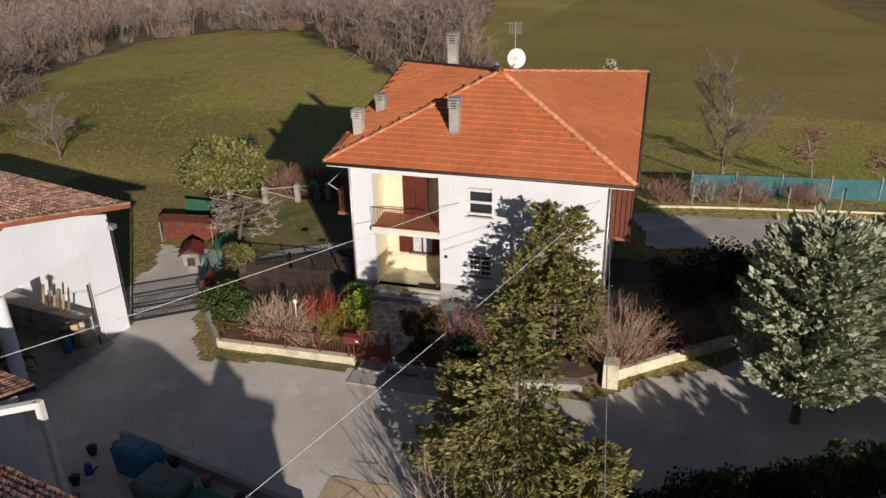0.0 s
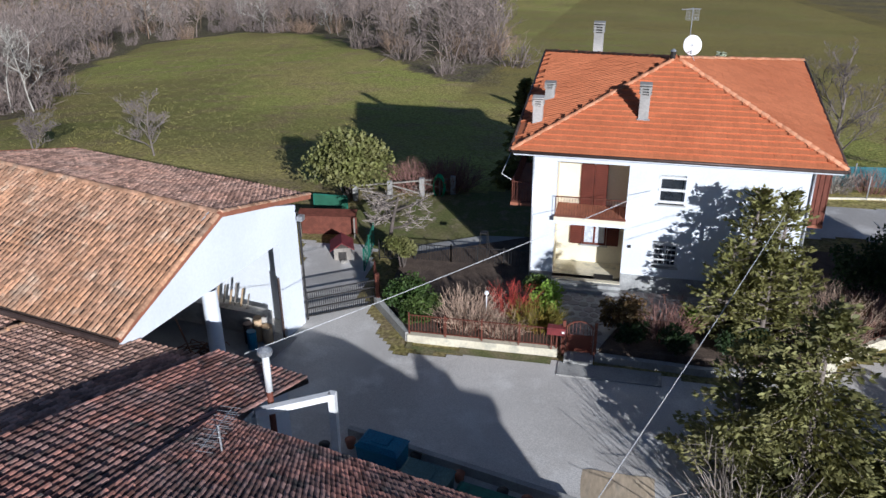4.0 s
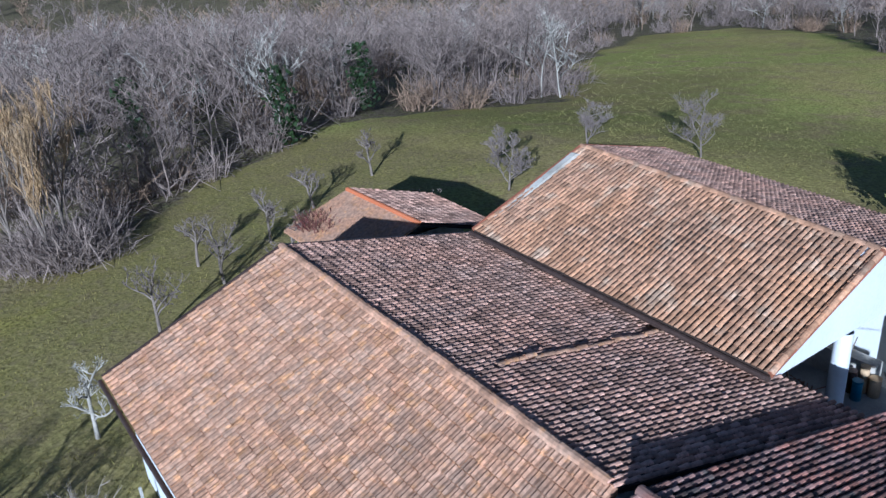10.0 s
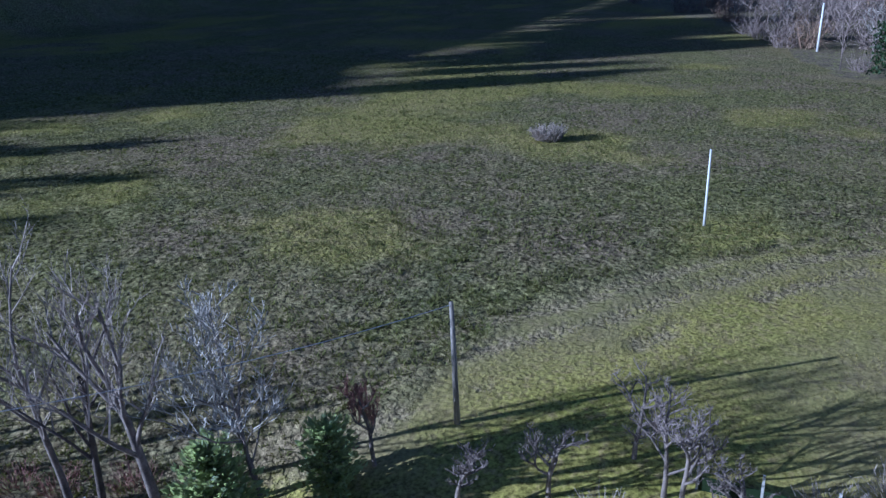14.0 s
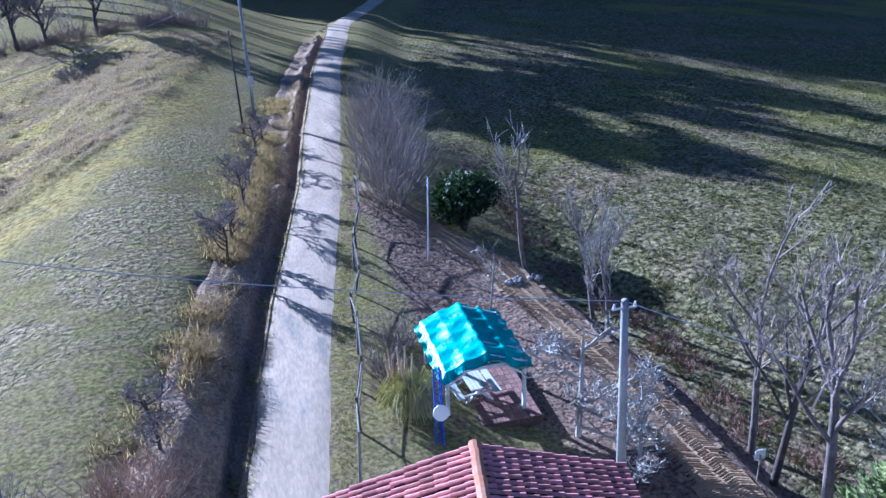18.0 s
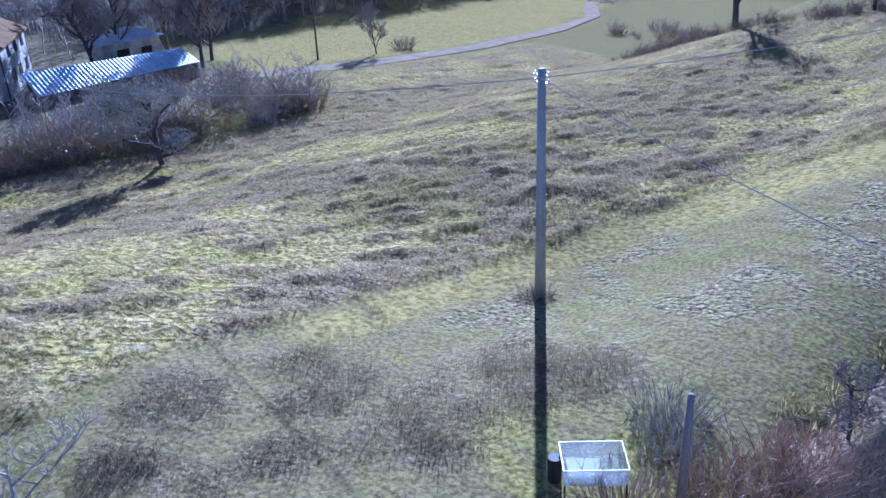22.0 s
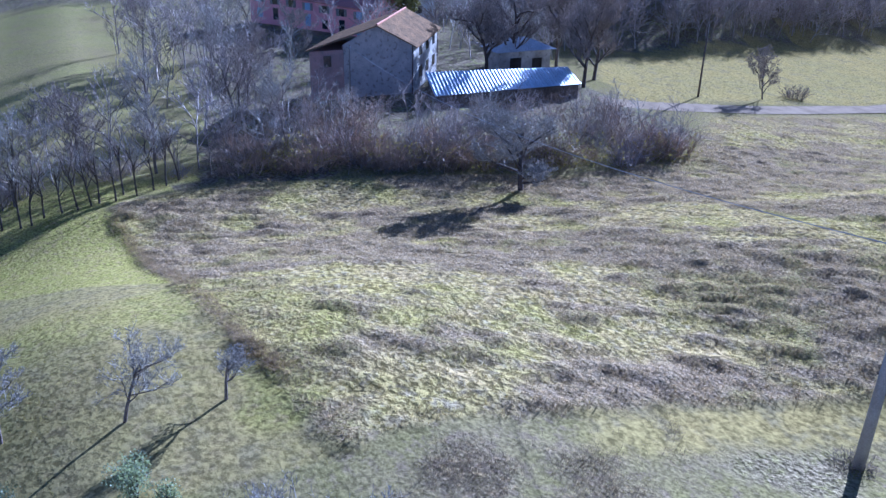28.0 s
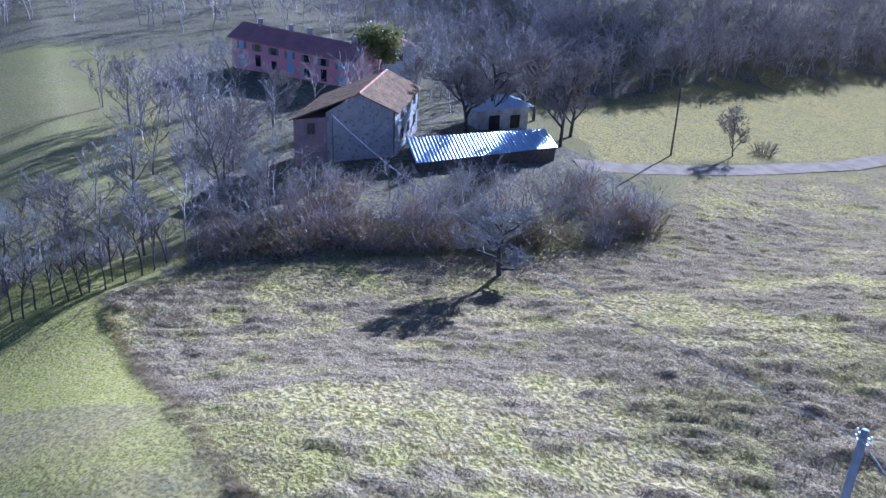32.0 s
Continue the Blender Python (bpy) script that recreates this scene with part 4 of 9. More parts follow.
# ---- the white house ----
def window_unit(parent, x, z, w, h, shut="bars", y=0.0):
    """A window in the front wall at (x, z) lower left: frame, glass, lowered blind, stone sill, bars."""
    fr = Mesh()
    for a, b, c, d in ((x, x + 0.07, z, z + h), (x + w - 0.07, x + w, z, z + h), (x + 0.07, x + w - 0.07, z, z + 0.07), (x + 0.07, x + w - 0.07, z + h - 0.07, z + h)) + (() if shut == "rails" else ((x + w / 2 - 0.03, x + w / 2 + 0.03, z + 0.07, z + h - 0.07),)):
        fr.box(a, b, y + 0.13, y + 0.19, c, d)
    win = part("window", fr, WHITE_METAL, parent, "white window frame", world=True)
    part("pane", Mesh().box(x + 0.07, x + w - 0.07, y + 0.17, y + 0.185, z + 0.07, z + h - 0.07), GLASS_DARK, win, world=True)
    part("sill", Mesh().box(x - 0.08, x + w + 0.08, y - 0.07, y + 0.13, z - 0.06, z), PLINTH, win, world=True)
    bl = Mesh()
    for k in range(2 if shut == "rails" else 4):
        zz = z + h - 0.05 - k * 0.055
        bl.box(x + 0.04, x + w - 0.04, y + 0.10, y + 0.12, zz - 0.05, zz)
    part("blind_slat", bl, BLIND, win, "grey blind slat", world=True)
    br = Mesh()
    n = 3 if shut == "rails" else 5
    for k in range(n):
        zz = z + 0.12 + (h - 0.24) * k / (n - 1)
        br.bar((x - 0.02, y - 0.015, zz), (x + w + 0.02, y - 0.015, zz), 0.04, 0.11 if shut == "rails" else 0.05)
    if shut != "rails":
        for k in range(6):
            xx = x + w * (k + 0.5) / 6
            br.bar((xx, y - 0.03, z), (xx, y - 0.03, z + h), 0.012)
    part("grille", br, WHITE_METAL, win, "white safety bars", world=True)


def railing(parent, pts, z, h, mat, step=0.11, name="railing", thick=0.018):
    m = Mesh()
    for a, b in zip(pts, pts[1:]):
        a, b = Vector((*a, 0)), Vector((*b, 0))
        n = max(2, int((b - a).length / step))
        for q in (0.06, h):
            m.bar(a + Vector((0, 0, z + q)), b + Vector((0, 0, z + q)), 0.04, 0.03)
        for i in range(n + 1):
            p = a + (b - a) * i / n
            m.bar(p + Vector((0, 0, z + 0.06)), p + Vector((0, 0, z + h)), thick)
    return part(name, m, mat, parent, "wrought-iron railing", world=True)


HX, HY, HZ = 11.35, 10.6, 5.95


def build_house():
    h = thing("house", (5.7, 5.0, 0), "two-storey white rendered house with an orange tiled roof", "house")
    # front wall, round the two recesses and two windows
    lx0, lx1 = 1.0, 4.05
    wx0, wx1 = 5.35, 6.42
    m = Mesh()
    cols = ((0, lx0, [(-0.95, HZ)]), (lx0, lx1, [(-0.95, 0.0), (2.62, 3.05), (5.55, HZ)]), (lx1, wx0, [(-0.95, HZ)]),
            (wx0, wx1, [(-0.95, 0.92), (2.18, 3.92), (5.26, HZ)]), (wx1, HX, [(-0.95, HZ)]))
    for x0, x1, spans in cols:
        for z0, z1 in spans:
            m.box(x0, x1, 0, 0.3, z0, z1)
    part("wall", m, WALL_WHITE, h, "white rendered front wall", world=True)
    # this side's shade is in the wall colour
    part("wall", Mesh().box(0, 0.3, 0.3, HY, -0.95, HZ + 0.4), SHADE_BLUE, h, "white side wall with blue shade in its colour", world=True)
    part("wall", Mesh().box(HX - 0.3, HX, 0.3, HY, -0.95, HZ + 0.4), WALL_WHITE, h, "white side wall", world=True)
    part("wall", Mesh().box(0.3, HX - 0.3, HY - 0.3, HY, -0.95, HZ + 0.6), WALL_WHITE, h, "white back wall", world=True)
    part("plinth", Mesh().box(lx1 + 0.02, HX + 0.03, -0.045, 0, -0.95, 0.42).box(-0.03, lx0, -0.045, 0, -0.95, 0.2), PLINTH, h, "grey stone plinth", world=True)
    # recessed porch and loggia
    inner = Mesh()
    inner.box(lx0 - 0.05, lx1 + 0.05, 1.75, 1.9, -0.1, 2.62)
    inner.box(lx0 - 0.05, lx1 + 0.05, 1.45, 1.6, 3.05, 5.55)
    for x in (lx0 - 0.05, lx1):
        inner.box(x, x + 0.05, 0.3, 1.75, 0, 2.62)
        inner.box(x, x + 0.05, 0.3, 1.45, 3.05, 5.55)
    inner.box(lx0, lx1, 0.3, 1.75, 2.5, 2.62)
    inner.box(lx0, lx1, 0.3, 1.45, 5.43, 5.55)
    part("recess_lining", inner, WALL_CREAM, h, "cream plastered porch and loggia", world=True)
    part("porch_floor", Mesh().box(lx0 - 0.02, lx1 + 0.02, -0.25, 1.75, -0.12, 0.0), CREAM_WALL, h, "pale tiled porch floor", world=True)
    part("balcony_floor", Mesh().box(lx0 - 0.03, lx1 + 0.03, -0.3, 1.45, 2.95, 3.07), BROWN_SLAB, h, "terracotta balcony floor", world=True)
    part("balcony_edge", Mesh().box(lx0 - 0.03, lx1 + 0.03, -0.32, -0.3, 2.9, 3.09), WALL_CREAM, h, world=True)
    railing(h, [(lx0 + 0.02, -0.24), (lx1 - 0.02, -0.24)], 3.07, 0.95, RUST, 0.12)
    # closed brown shutter door of the loggia
    for k in range(2):
        x = 1.98 + k * 0.6
        leaf = part("shutter_door", Mesh().box(x, x + 0.58, 1.38, 1.43, 3.07, 5.3), BROWN, h, "closed dark brown louvred shutter", world=True)
        sh = Mesh()
        for q in range(20):
            sh.box(x + 0.06, x + 0.52, 1.36, 1.38, 3.2 + q * 0.1, 3.26 + q * 0.1)
        part("slat", sh, BROWN, leaf, world=True)
    # porch window with open shutters and curtains
    win = part("window", Mesh().box(2.2, 2.28, 1.68, 1.74, 0.95, 2.3).box(3.2, 3.28, 1.68, 1.74, 0.95, 2.3).box(2.28, 3.2, 1.68, 1.74, 2.22, 2.3).box(2.28, 3.2, 1.68, 1.74, 0.95, 1.03).box(2.70, 2.78, 1.68, 1.74, 1.03, 2.22), BROWN, h, "brown wooden window", world=True)
    for x in (2.28, 2.78):
        c = Mesh()
        for k in range(7):
            c.box(x + k * 0.06, x + k * 0.06 + 0.05, 1.715 + 0.012 * (k % 2), 1.735, 1.03, 2.22)
        part("curtain", c, CURTAIN, win, "white lace curtain", world=True)
    part("sill", Mesh().box(2.1, 3.38, 1.6, 1.75, 0.88, 0.94), PLINTH, win, world=True)
    for x0, x1 in ((1.62, 2.18), (3.3, 3.86)):
        leaf = part("shutter", Mesh().box(x0, x1, 1.66, 1.71, 0.95, 2.3), BROWN, h, "open dark brown shutter", world=True)
        s = Mesh()
        for q in range(11):
            s.box(x0 + 0.06, x1 - 0.06, 1.64, 1.66, 1.05 + q * 0.11, 1.11 + q * 0.11)
        part("slat", s, BROWN, leaf, world=True)
    part("wall_lamp", Mesh().box(4.28, 4.40, -0.06, 0, 1.75, 1.87), DARK_IRON, h, "small dark wall lamp", world=True)
    window_unit(h, wx0, 3.92, 1.07, 1.34, "rails")
    window_unit(h, wx0, 0.92, 1.07, 1.26, "bars")
    # side balconies with rust-red railings
    for side, x0, x1 in (("left", -1.15, 0.0), ("right", HX, HX + 0.95)):
        part("balcony_slab", Mesh().box(x0, x1, 1.0, 6.4 if side == "left" else 9.4, 2.92, 3.06), BROWN_SLAB, h, "terracotta side balcony slab", world=True)
        xe = x0 + 0.05 if side == "left" else x1 - 0.05
        y1 = 6.35 if side == "left" else 9.35
        railing(h, [(0.0 if side == "left" else HX, 1.05), (xe, 1.05), (xe, y1), (0.0 if side == "left" else HX, y1)], 3.06, 1.0, RUST, 0.12)
    # red-brown slatted screen on the east balcony
    sc = Mesh()
    for k in range(26):
        sc.box(HX + 0.9, HX + 0.94, 1.0 + k * 0.32, 1.27 + k * 0.32, 3.1, 5.9)
    for k in range(4):
        sc.box(HX + 0.06 + k * 0.21, HX + 0.24 + k * 0.21, 0.98, 1.02, 3.1, 5.9)
    part("screen", sc, RUST, h, "red-brown slatted balcony screen", world=True)
    # clothes line bracket on the west balcony
    part("drying_rack", Mesh().tube([(-1.15, 1.2, 4.1), (-1.6, 1.2, 4.35), (-1.6, 5.0, 4.35), (-1.15, 5.0, 4.1)], 0.018), WHITE_METAL, h, "white drying rack", world=True)
    for x in (-0.02, HX + 0.03):
        part("downpipe", Mesh().tube([(x, -0.08, 5.9), (x, -0.08, -0.8)], 0.045, 8), ZINC, h, "grey downpipe", smooth=True, world=True)
    part("doormat", Mesh().box(2.9, 3.75, 0.05, 0.5, 0.002, 0.03), DARK_IRON, h, "dark rubber doormat", world=True)
    return h


R_FL, R_FR, R_AP = Vector((-0.93, -0.66, 6.16)), Vector((12.37, -0.66, 6.16)), Vector((5.74, 5.14, 9.0))
R_BL, R_BR = Vector((-0.80, 11.3, 7.72)), Vector((12.25, 10.9, 7.84))
HOUSE = build_house()


def build_house_roof():
    h = HOUSE
    bed = Mesh()
    d = Vector((0, 0, -0.12))
    top = [R_FL, R_FR, R_BR, R_BL, R_AP]
    bed.add(top + [p + d for p in top[:4]], [(0, 1, 4), (1, 2, 4), (3, 0, 4), (2, 3, 4), (5, 8, 7, 6), (0, 5, 6, 1), (1, 6, 7, 2), (3, 8, 5, 0), (2, 7, 8, 3)])
    roof = part("roof", bed, TILE_NEW, h, "orange interlocking tile roof", world=True)
    g = Mesh()
    for a, b in ((R_FL, R_FR), (R_FL, R_BL), (R_FR, R_BR)):
        out = (b - a).cross(Vector((0, 0, 1))).normalized() * (0.07 if a is R_FL and b is R_FR else -0.07)
        if a is R_FR:
            out = -out
        g.tube([a + out + Vector((0, 0, -0.05)), b + out + Vector((0, 0, -0.05))], 0.075, 8)
    part("gutter", g, GUTTER, h, "brown eaves gutter", smooth=True, world=True)
    sf = Mesh()
    sf.box(-0.85, 12.3, -0.58, 0.0, 5.93, 6.0)
    part("soffit", sf, WALL_WHITE, h, world=True)
    # hip and ridge tiles, each a piece
    cap = Mesh()
    for k in range(7):
        w0, w1 = math.pi * k / 6, 0
        cap.v += [(math.cos(w0) * 0.12, 0, math.sin(w0) * 0.11), (math.cos(w0) * 0.10, 0.42, math.sin(w0) * 0.09)]
    cap.f = [(2 * k, 2 * k + 1, 2 * k + 3, 2 * k + 2) for k in range(6)] + [tuple(range(0, 14, 2))]
    me = None
    for a, b in ((R_FL, R_AP), (R_FR, R_AP), (R_BL, R_AP), (R_BR, R_AP)):
        n = int((b - a).length / 0.36)
        t = (b - a).normalized()
        m = (Matrix.Translation(a) @ t.to_track_quat("Y", "Z").to_matrix().to_4x4())
        for i in range(n):
            if me is None:
                first = part("ridge_tile", cap, TILE_RIDGE, roof, smooth=True)
                me = first.data
                ob = first
            else:
                ob = new("ridge_tile", me)
                ob.parent = roof
            ob.matrix_parent_inverse = stands(roof).inverted()
            ob.matrix_basis = m @ Matrix.Translation((0, i * 0.36, 0.03 + 0.01 * ((i * 7) % 3)))
    # chimneys
    for (x, y, z), w, hh, mat, label in (((4.42, 1.55, 7.1), 0.42, 1.6, CONCRETE, "grey rendered chimney with slotted cap"), ((-0.12, 1.75, 6.5), 0.42, 1.35, GREY_WALL, "dark weathered chimney with louvred cap"), ((0.15, 4.2, 6.9), 0.42, 1.0, CONCRETE, "short grey rendered chimney near the eave"), ((1.95, 11.2, 7.5), 0.5, 1.9, CONCRETE, "tall grey chimney with slotted cap")):
        c = thing("chimney", (x, y, z), label, "chimney")
        part("shaft", Mesh().box(-w / 2, w / 2, -w / 2, w / 2, -0.6, hh * 0.72), mat, c)
        cp = Mesh()
        for k in range(4):
            zz = hh * 0.72 + k * hh * 0.075
            cp.box(-w / 2 - 0.05, w / 2 + 0.05, -w / 2 - 0.05, w / 2 + 0.05, zz + hh * 0.035, zz + hh * 0.065)
        for sx in (-1, 1):
            for sy in (-1, 1):
                cp.box(sx * w * 0.42 - 0.05, sx * w * 0.42 + 0.05, sy * w * 0.42 - 0.05, sy * w * 0.42 + 0.05, hh * 0.72, hh * 0.94)
        part("cap_slat", cp, mat, c)
        part("flue", Mesh().box(-w * 0.3, w * 0.3, -w * 0.3, w * 0.3, hh * 0.72, hh * 0.93), INSIDE, c)
        part("flashing", Mesh().box(-w / 2 - 0.06, w / 2 + 0.06, -w / 2 - 0.08, w / 2 + 0.06, -0.3, 0.12), ZINC, c, "lead flashing")
    # dish and aerial
    d = thing("satellite_dish", (6.3, 5.55, 8.85), "white satellite dish on a roof bracket", "satellite dish")
    bowl = Mesh()
    n = 20
    for r, q in ((0.02, 0.0), (0.22, 0.03), (0.42, 0.1)):
        for k in range(n):
            w = 2 * math.pi * k / n
            bowl.v.append((r * math.cos(w), q, r * math.sin(w) * 1.08))
    bowl.f = [(i * n + k, i * n + (k + 1) % n, (i + 1) * n + (k + 1) % n, (i + 1) * n + k) for i in range(2) for k in range(n)] + [tuple(range(n))]
    kk = len(bowl.v)
    bowl.v += [(x, y + 0.02, z) for x, y, z in bowl.v[:kk]]
    bowl.f += [tuple(i + kk for i in q)[::-1] for q in bowl.f[:]]
    b = part("reflector", bowl, DISH_WHITE, d, smooth=True)
    b.matrix_basis = pose(0.1, -0.1, 0.72, -14, 0, 10)
    part("arm", Mesh().tube([(0.1, -0.05, 0.5), (0.0, -0.5, 0.45)], 0.02).box(-0.04, 0.06, -0.58, -0.48, 0.4, 0.5), ZINC, d)
    part("mast", Mesh().tube([(0, 0.05, -0.2), (0, 0.05, 1.0)], 0.03, 8).tube([(-0.25, 0.05, -0.02), (0, 0.05, 0.4)], 0.02).tube([(0.25, 0.05, -0.02), (0, 0.05, 0.4)], 0.02), ZINC, d)
    a = thing("tv_aerial", (6.25, 5.9, 8.85), "tall television aerial with a grid panel on a thin mast", "aerial")
    part("mast", Mesh().tube([(0, 0, -0.2), (0, 0, 2.3)], 0.022, 6), ZINC, a)
    pn = Mesh()
    for k in range(9):
        pn.bar((-0.28, -0.05, 1.75 + k * 0.065), (0.28, -0.05, 1.75 + k * 0.065), 0.012)
    for k in range(5):
        pn.bar((-0.28 + 0.14 * k, -0.05, 1.75), (-0.28 + 0.14 * k, -0.05, 2.27), 0.012)
    part("panel", pn, ZINC, a)
    part("boom", Mesh().bar((-0.5, 0, 2.2), (0.35, 0, 2.25), 0.02).bar((-0.45, -0.2, 2.2), (-0.45, 0.2, 2.2), 0.012), ZINC, a)
    bx = thing("roof_finial", (5.55, 5.05, 9.0), "small dark pot with a plant on the roof apex", "roof ornament")
    part("pot", Mesh().tube([(0, 0, -0.02), (0, 0, 0.35)], 0.1, 8, 0.13), DARK_IRON, bx)
    part("cap", Mesh().tube([(0, 0, 0.35), (0, 0, 0.45)], 0.15, 8, 0.05), ZINC, bx)


build_house_roof()

# ---- barn with open front ----
def build_barn():
    b = thing("barn", tuple(farm(-7, 5.5, -0.88)), "white rendered barn with an open portal and old clay tile roof", "barn")
    u1, u0, zf = -0.45, -13.5, -1.0
    # east gable wall above the portal, cut to the roof's slope
    def gable(u, v0, v1, low, thick, vs):
        m = Mesh()
        for a, c in zip(vs, vs[1:]):
            za, zc = (min(4.32 + 0.375 * a, 4.42 + 0.345 * (11.2 - a)) for a in (a, c))
            p = [farm(u - thick, a, low), farm(u, a, low), farm(u, c, low), farm(u - thick, c, low), farm(u - thick, a, za), farm(u, a, za), farm(u, c, zc), farm(u - thick, c, zc)]
            m.hexa(p)
        return m
    part("wall", gable(u1, 0.3, 9.0, 3.55, 0.3, [0.45, 2, 3.6, 5.4, 7.2, 9.0]), WALL_WHITE, b, "white gable wall above the portal", world=True)
    part("wall", gable(u1, 9.0, 10.35, zf, 0.3, [9.0, 9.7, 10.35]), WALL_WHITE, b, "white wall beside the portal", world=True)
    part("wall", gable(u0, 0.4, 10.35, zf, 0.3, [0.45, 3, 5.4, 8, 10.35]), WALL_OLD, b, "west gable wall", world=True)
    for v, top in ((0.45, 4.3), (10.1, 4.6)):
        part("wall", Mesh().hexa([farm(u, q, z) for z in (zf, top) for u, q in ((u0, v), (u1 - 0.3, v), (u1 - 0.3, v + 0.25), (u0, v + 0.25))]), WALL_WHITE, b, "long side wall", world=True)
    part("back_wall", Mesh().hexa([farm(u, q, z) for z in (zf, 4.3) for u, q in ((-7.2, 0.7), (-7.0, 0.7), (-7.0, 10.1), (-7.2, 10.1))]), WALL_WHITE, b, "white inner wall", world=True)
    win = part("window", Mesh().hexa([farm(u, q, z) for z in (1.0, 2.0) for u, q in ((-6.98, 2.2), (-6.94, 2.2), (-6.94, 3.6), (-6.98, 3.6))]), INSIDE, b, "dark window", world=True)
    pier = Mesh()
    pts = []
    for k in range(14):
        w = 2 * math.pi * k / 14
        pts.append((0.29 * math.cos(w), 0.29 * math.sin(w)))
    for z in (zf, 3.56):
        for x, y in pts:
            pier.v.append(tuple(farm(u1 - 0.15 + x, 4.85 + y, z)))
    pier.f = [(k, (k + 1) % 14, 14 + (k + 1) % 14, 14 + k) for k in range(14)]
    part("pier", pier, WALL_WHITE, b, "round white portal pier", smooth=True, world=True)
    part("floor", Mesh().hexa([farm(u, q, z) for z in (-1.0, -0.8) for u, q in ((-7.0, 0.6), (-0.1, 0.6), (-0.1, 9.1), (-7.0, 9.1))]), CONCRETE, b, "concrete floor", world=True)
    part("ledge", Mesh().hexa([farm(u, q, z) for z in (-0.8, 0.25) for u, q in ((-6.9, 8.2), (-1.2, 8.6), (-1.2, 9.1), (-6.9, 9.1))]), WALL_OLD, b, "low brick ledge", world=True)
    part("downpipe", Mesh().tube([farm(-0.36, 8.62, 2.2), farm(-0.36, 8.62, -0.7)], 0.05, 8), GUTTER, b, "dark downpipe", world=True)
    part("downpipe", Mesh().tube([farm(-0.36, 10.25, 4.5), farm(-0.36, 10.4, 4.3), farm(-0.36, 10.4, -0.7)], 0.05, 8), DARK_IRON, b, "dark downpipe", world=True)
    # roof slab, verge boards, gutters
    e = [(-13.85, 0, 4.36), (0.0, 0, 4.36), (-0.1, 5.45, 6.36), (-13.95, 6.15, 6.40), (-0.75, 11.9, 4.50), (-14.9, 12.6, 4.45)]
    q = [farm(*p) for p in e]
    rf = Mesh().slab([q[0], q[1], q[2], q[3]], 0.16).slab([q[3], q[2], q[4], q[5]], 0.16)
    roof = part("roof", rf, TILE_BED, b, "roof boarding blackened for the shade under the tiles", world=True)
    vb = Mesh()
    for a, c in ((q[1], q[2]), (q[2], q[4]), (q[0], q[3]), (q[3], q[5])):
        vb.bar(a + Vector((0, 0, -0.02)), c + Vector((0, 0, -0.02)), 0.1, 0.24)
    part("verge_board", vb, BROWN_SLAB, b, "red-brown verge edging", world=True)
    part("gutter", Mesh().tube([farm(-13.9, -0.12, 4.26), farm(0.05, -0.12, 4.26)], 0.1, 8), GUTTER, b, "dark eaves gutter", world=True)
    fl = farm(-0.3, 10.15, 4.1)
    part("floodlight", Mesh().box(fl.x, fl.x + 0.25, fl.y, fl.y + 0.3, fl.z, fl.z + 0.2), ZINC, b, "grey floodlight", world=True)
    return b, roof, q


BARN, BARN_ROOF, BARN_Q = build_barn()


def junk_in_barn():
    t = thing("hay_rake", tuple(farm(-2.6, 5.6, -0.8)), "rusty farm rake with curved tines under the barn portal", "farm implement")
    rng = np.random.default_rng(3)
    m = Mesh()
    for k in range(26):
        a = rng.random() * 6.28
        c = Vector((rng.uniform(-1.2, 1.2), rng.uniform(-1.0, 1.0), 0.15 + rng.random() * 0.5))
        d = Vector((math.cos(a), math.sin(a), 0.2)) * 0.7
        m.tube([c - d, c + Vector((0, 0, 0.18)), c + d, c + d * 1.2 + Vector((0, 0, -0.25))], 0.022, 5)
    part("tine", m, JUNK, t, "rusty curved tine")
    part("frame", Mesh().bar((-1.4, -0.2, 0.55), (1.3, 0.3, 0.6), 0.08).bar((0, -1.0, 0.5), (0.1, 1.0, 0.5), 0.08).bar((0, 0, 0.5), (-0.3, -0.3, 2.4), 0.05), JUNK, t)
    for k, (u, v, w, h, mat, lab) in enumerate(((-1.4, 8.3, 0.35, 1.1, WOOD_PALE, "tall pale wooden barrel"), (-1.0, 8.35, 0.45, 0.75, WOOD_PALE, "pale wooden tub"), (-1.3, 7.7, 0.4, 0.8, BLUE_PLASTIC, "blue plastic drum"), (-1.7, 8.0, 0.38, 0.9, GUTTER, "dark plastic drum"))):
        d = thing("barrel", tuple(farm(u, v, -0.8)), lab + " beside the barn wall", "barrel")
        part("body", Mesh().tube([(0, 0, 0), (0, 0, h * 0.5), (0, 0, h)], w * 0.48, 12), mat, d, smooth=True)
        part("rim", Mesh().tube([(0, 0, h - 0.06), (0, 0, h + 0.01)], w * 0.5, 12), mat, d)
    for k in range(6):
        d = solo("plank", Mesh().bar(farm(-2.5 - k * 0.3, 8.75, -0.75), farm(-2.2 - k * 0.3, 8.95, 0.9 + 0.2 * (k % 3)), 0.14, 0.03), WOOD_PALE if k % 2 else WOOD_GREY, "rough board leaning on the barn wall", "board", "boards leaning in the barn")
    c = thing("cart", tuple(farm(-3.0, 2.4, -0.8)), "old dark cart parked in the barn", "cart")
    part("bed", Mesh().box(-1.2, 1.2, -0.6, 0.6, 0.55, 0.95), WOOD_DARK, c)
    for sx in (-0.7, 0.7):
        for sy in (-0.68, 0.68):
            part("wheel", Mesh().tube([(sx, sy - 0.06, 0.35), (sx, sy + 0.06, 0.35)], 0.36, 14), DARK_IRON, c)


junk_in_barn()


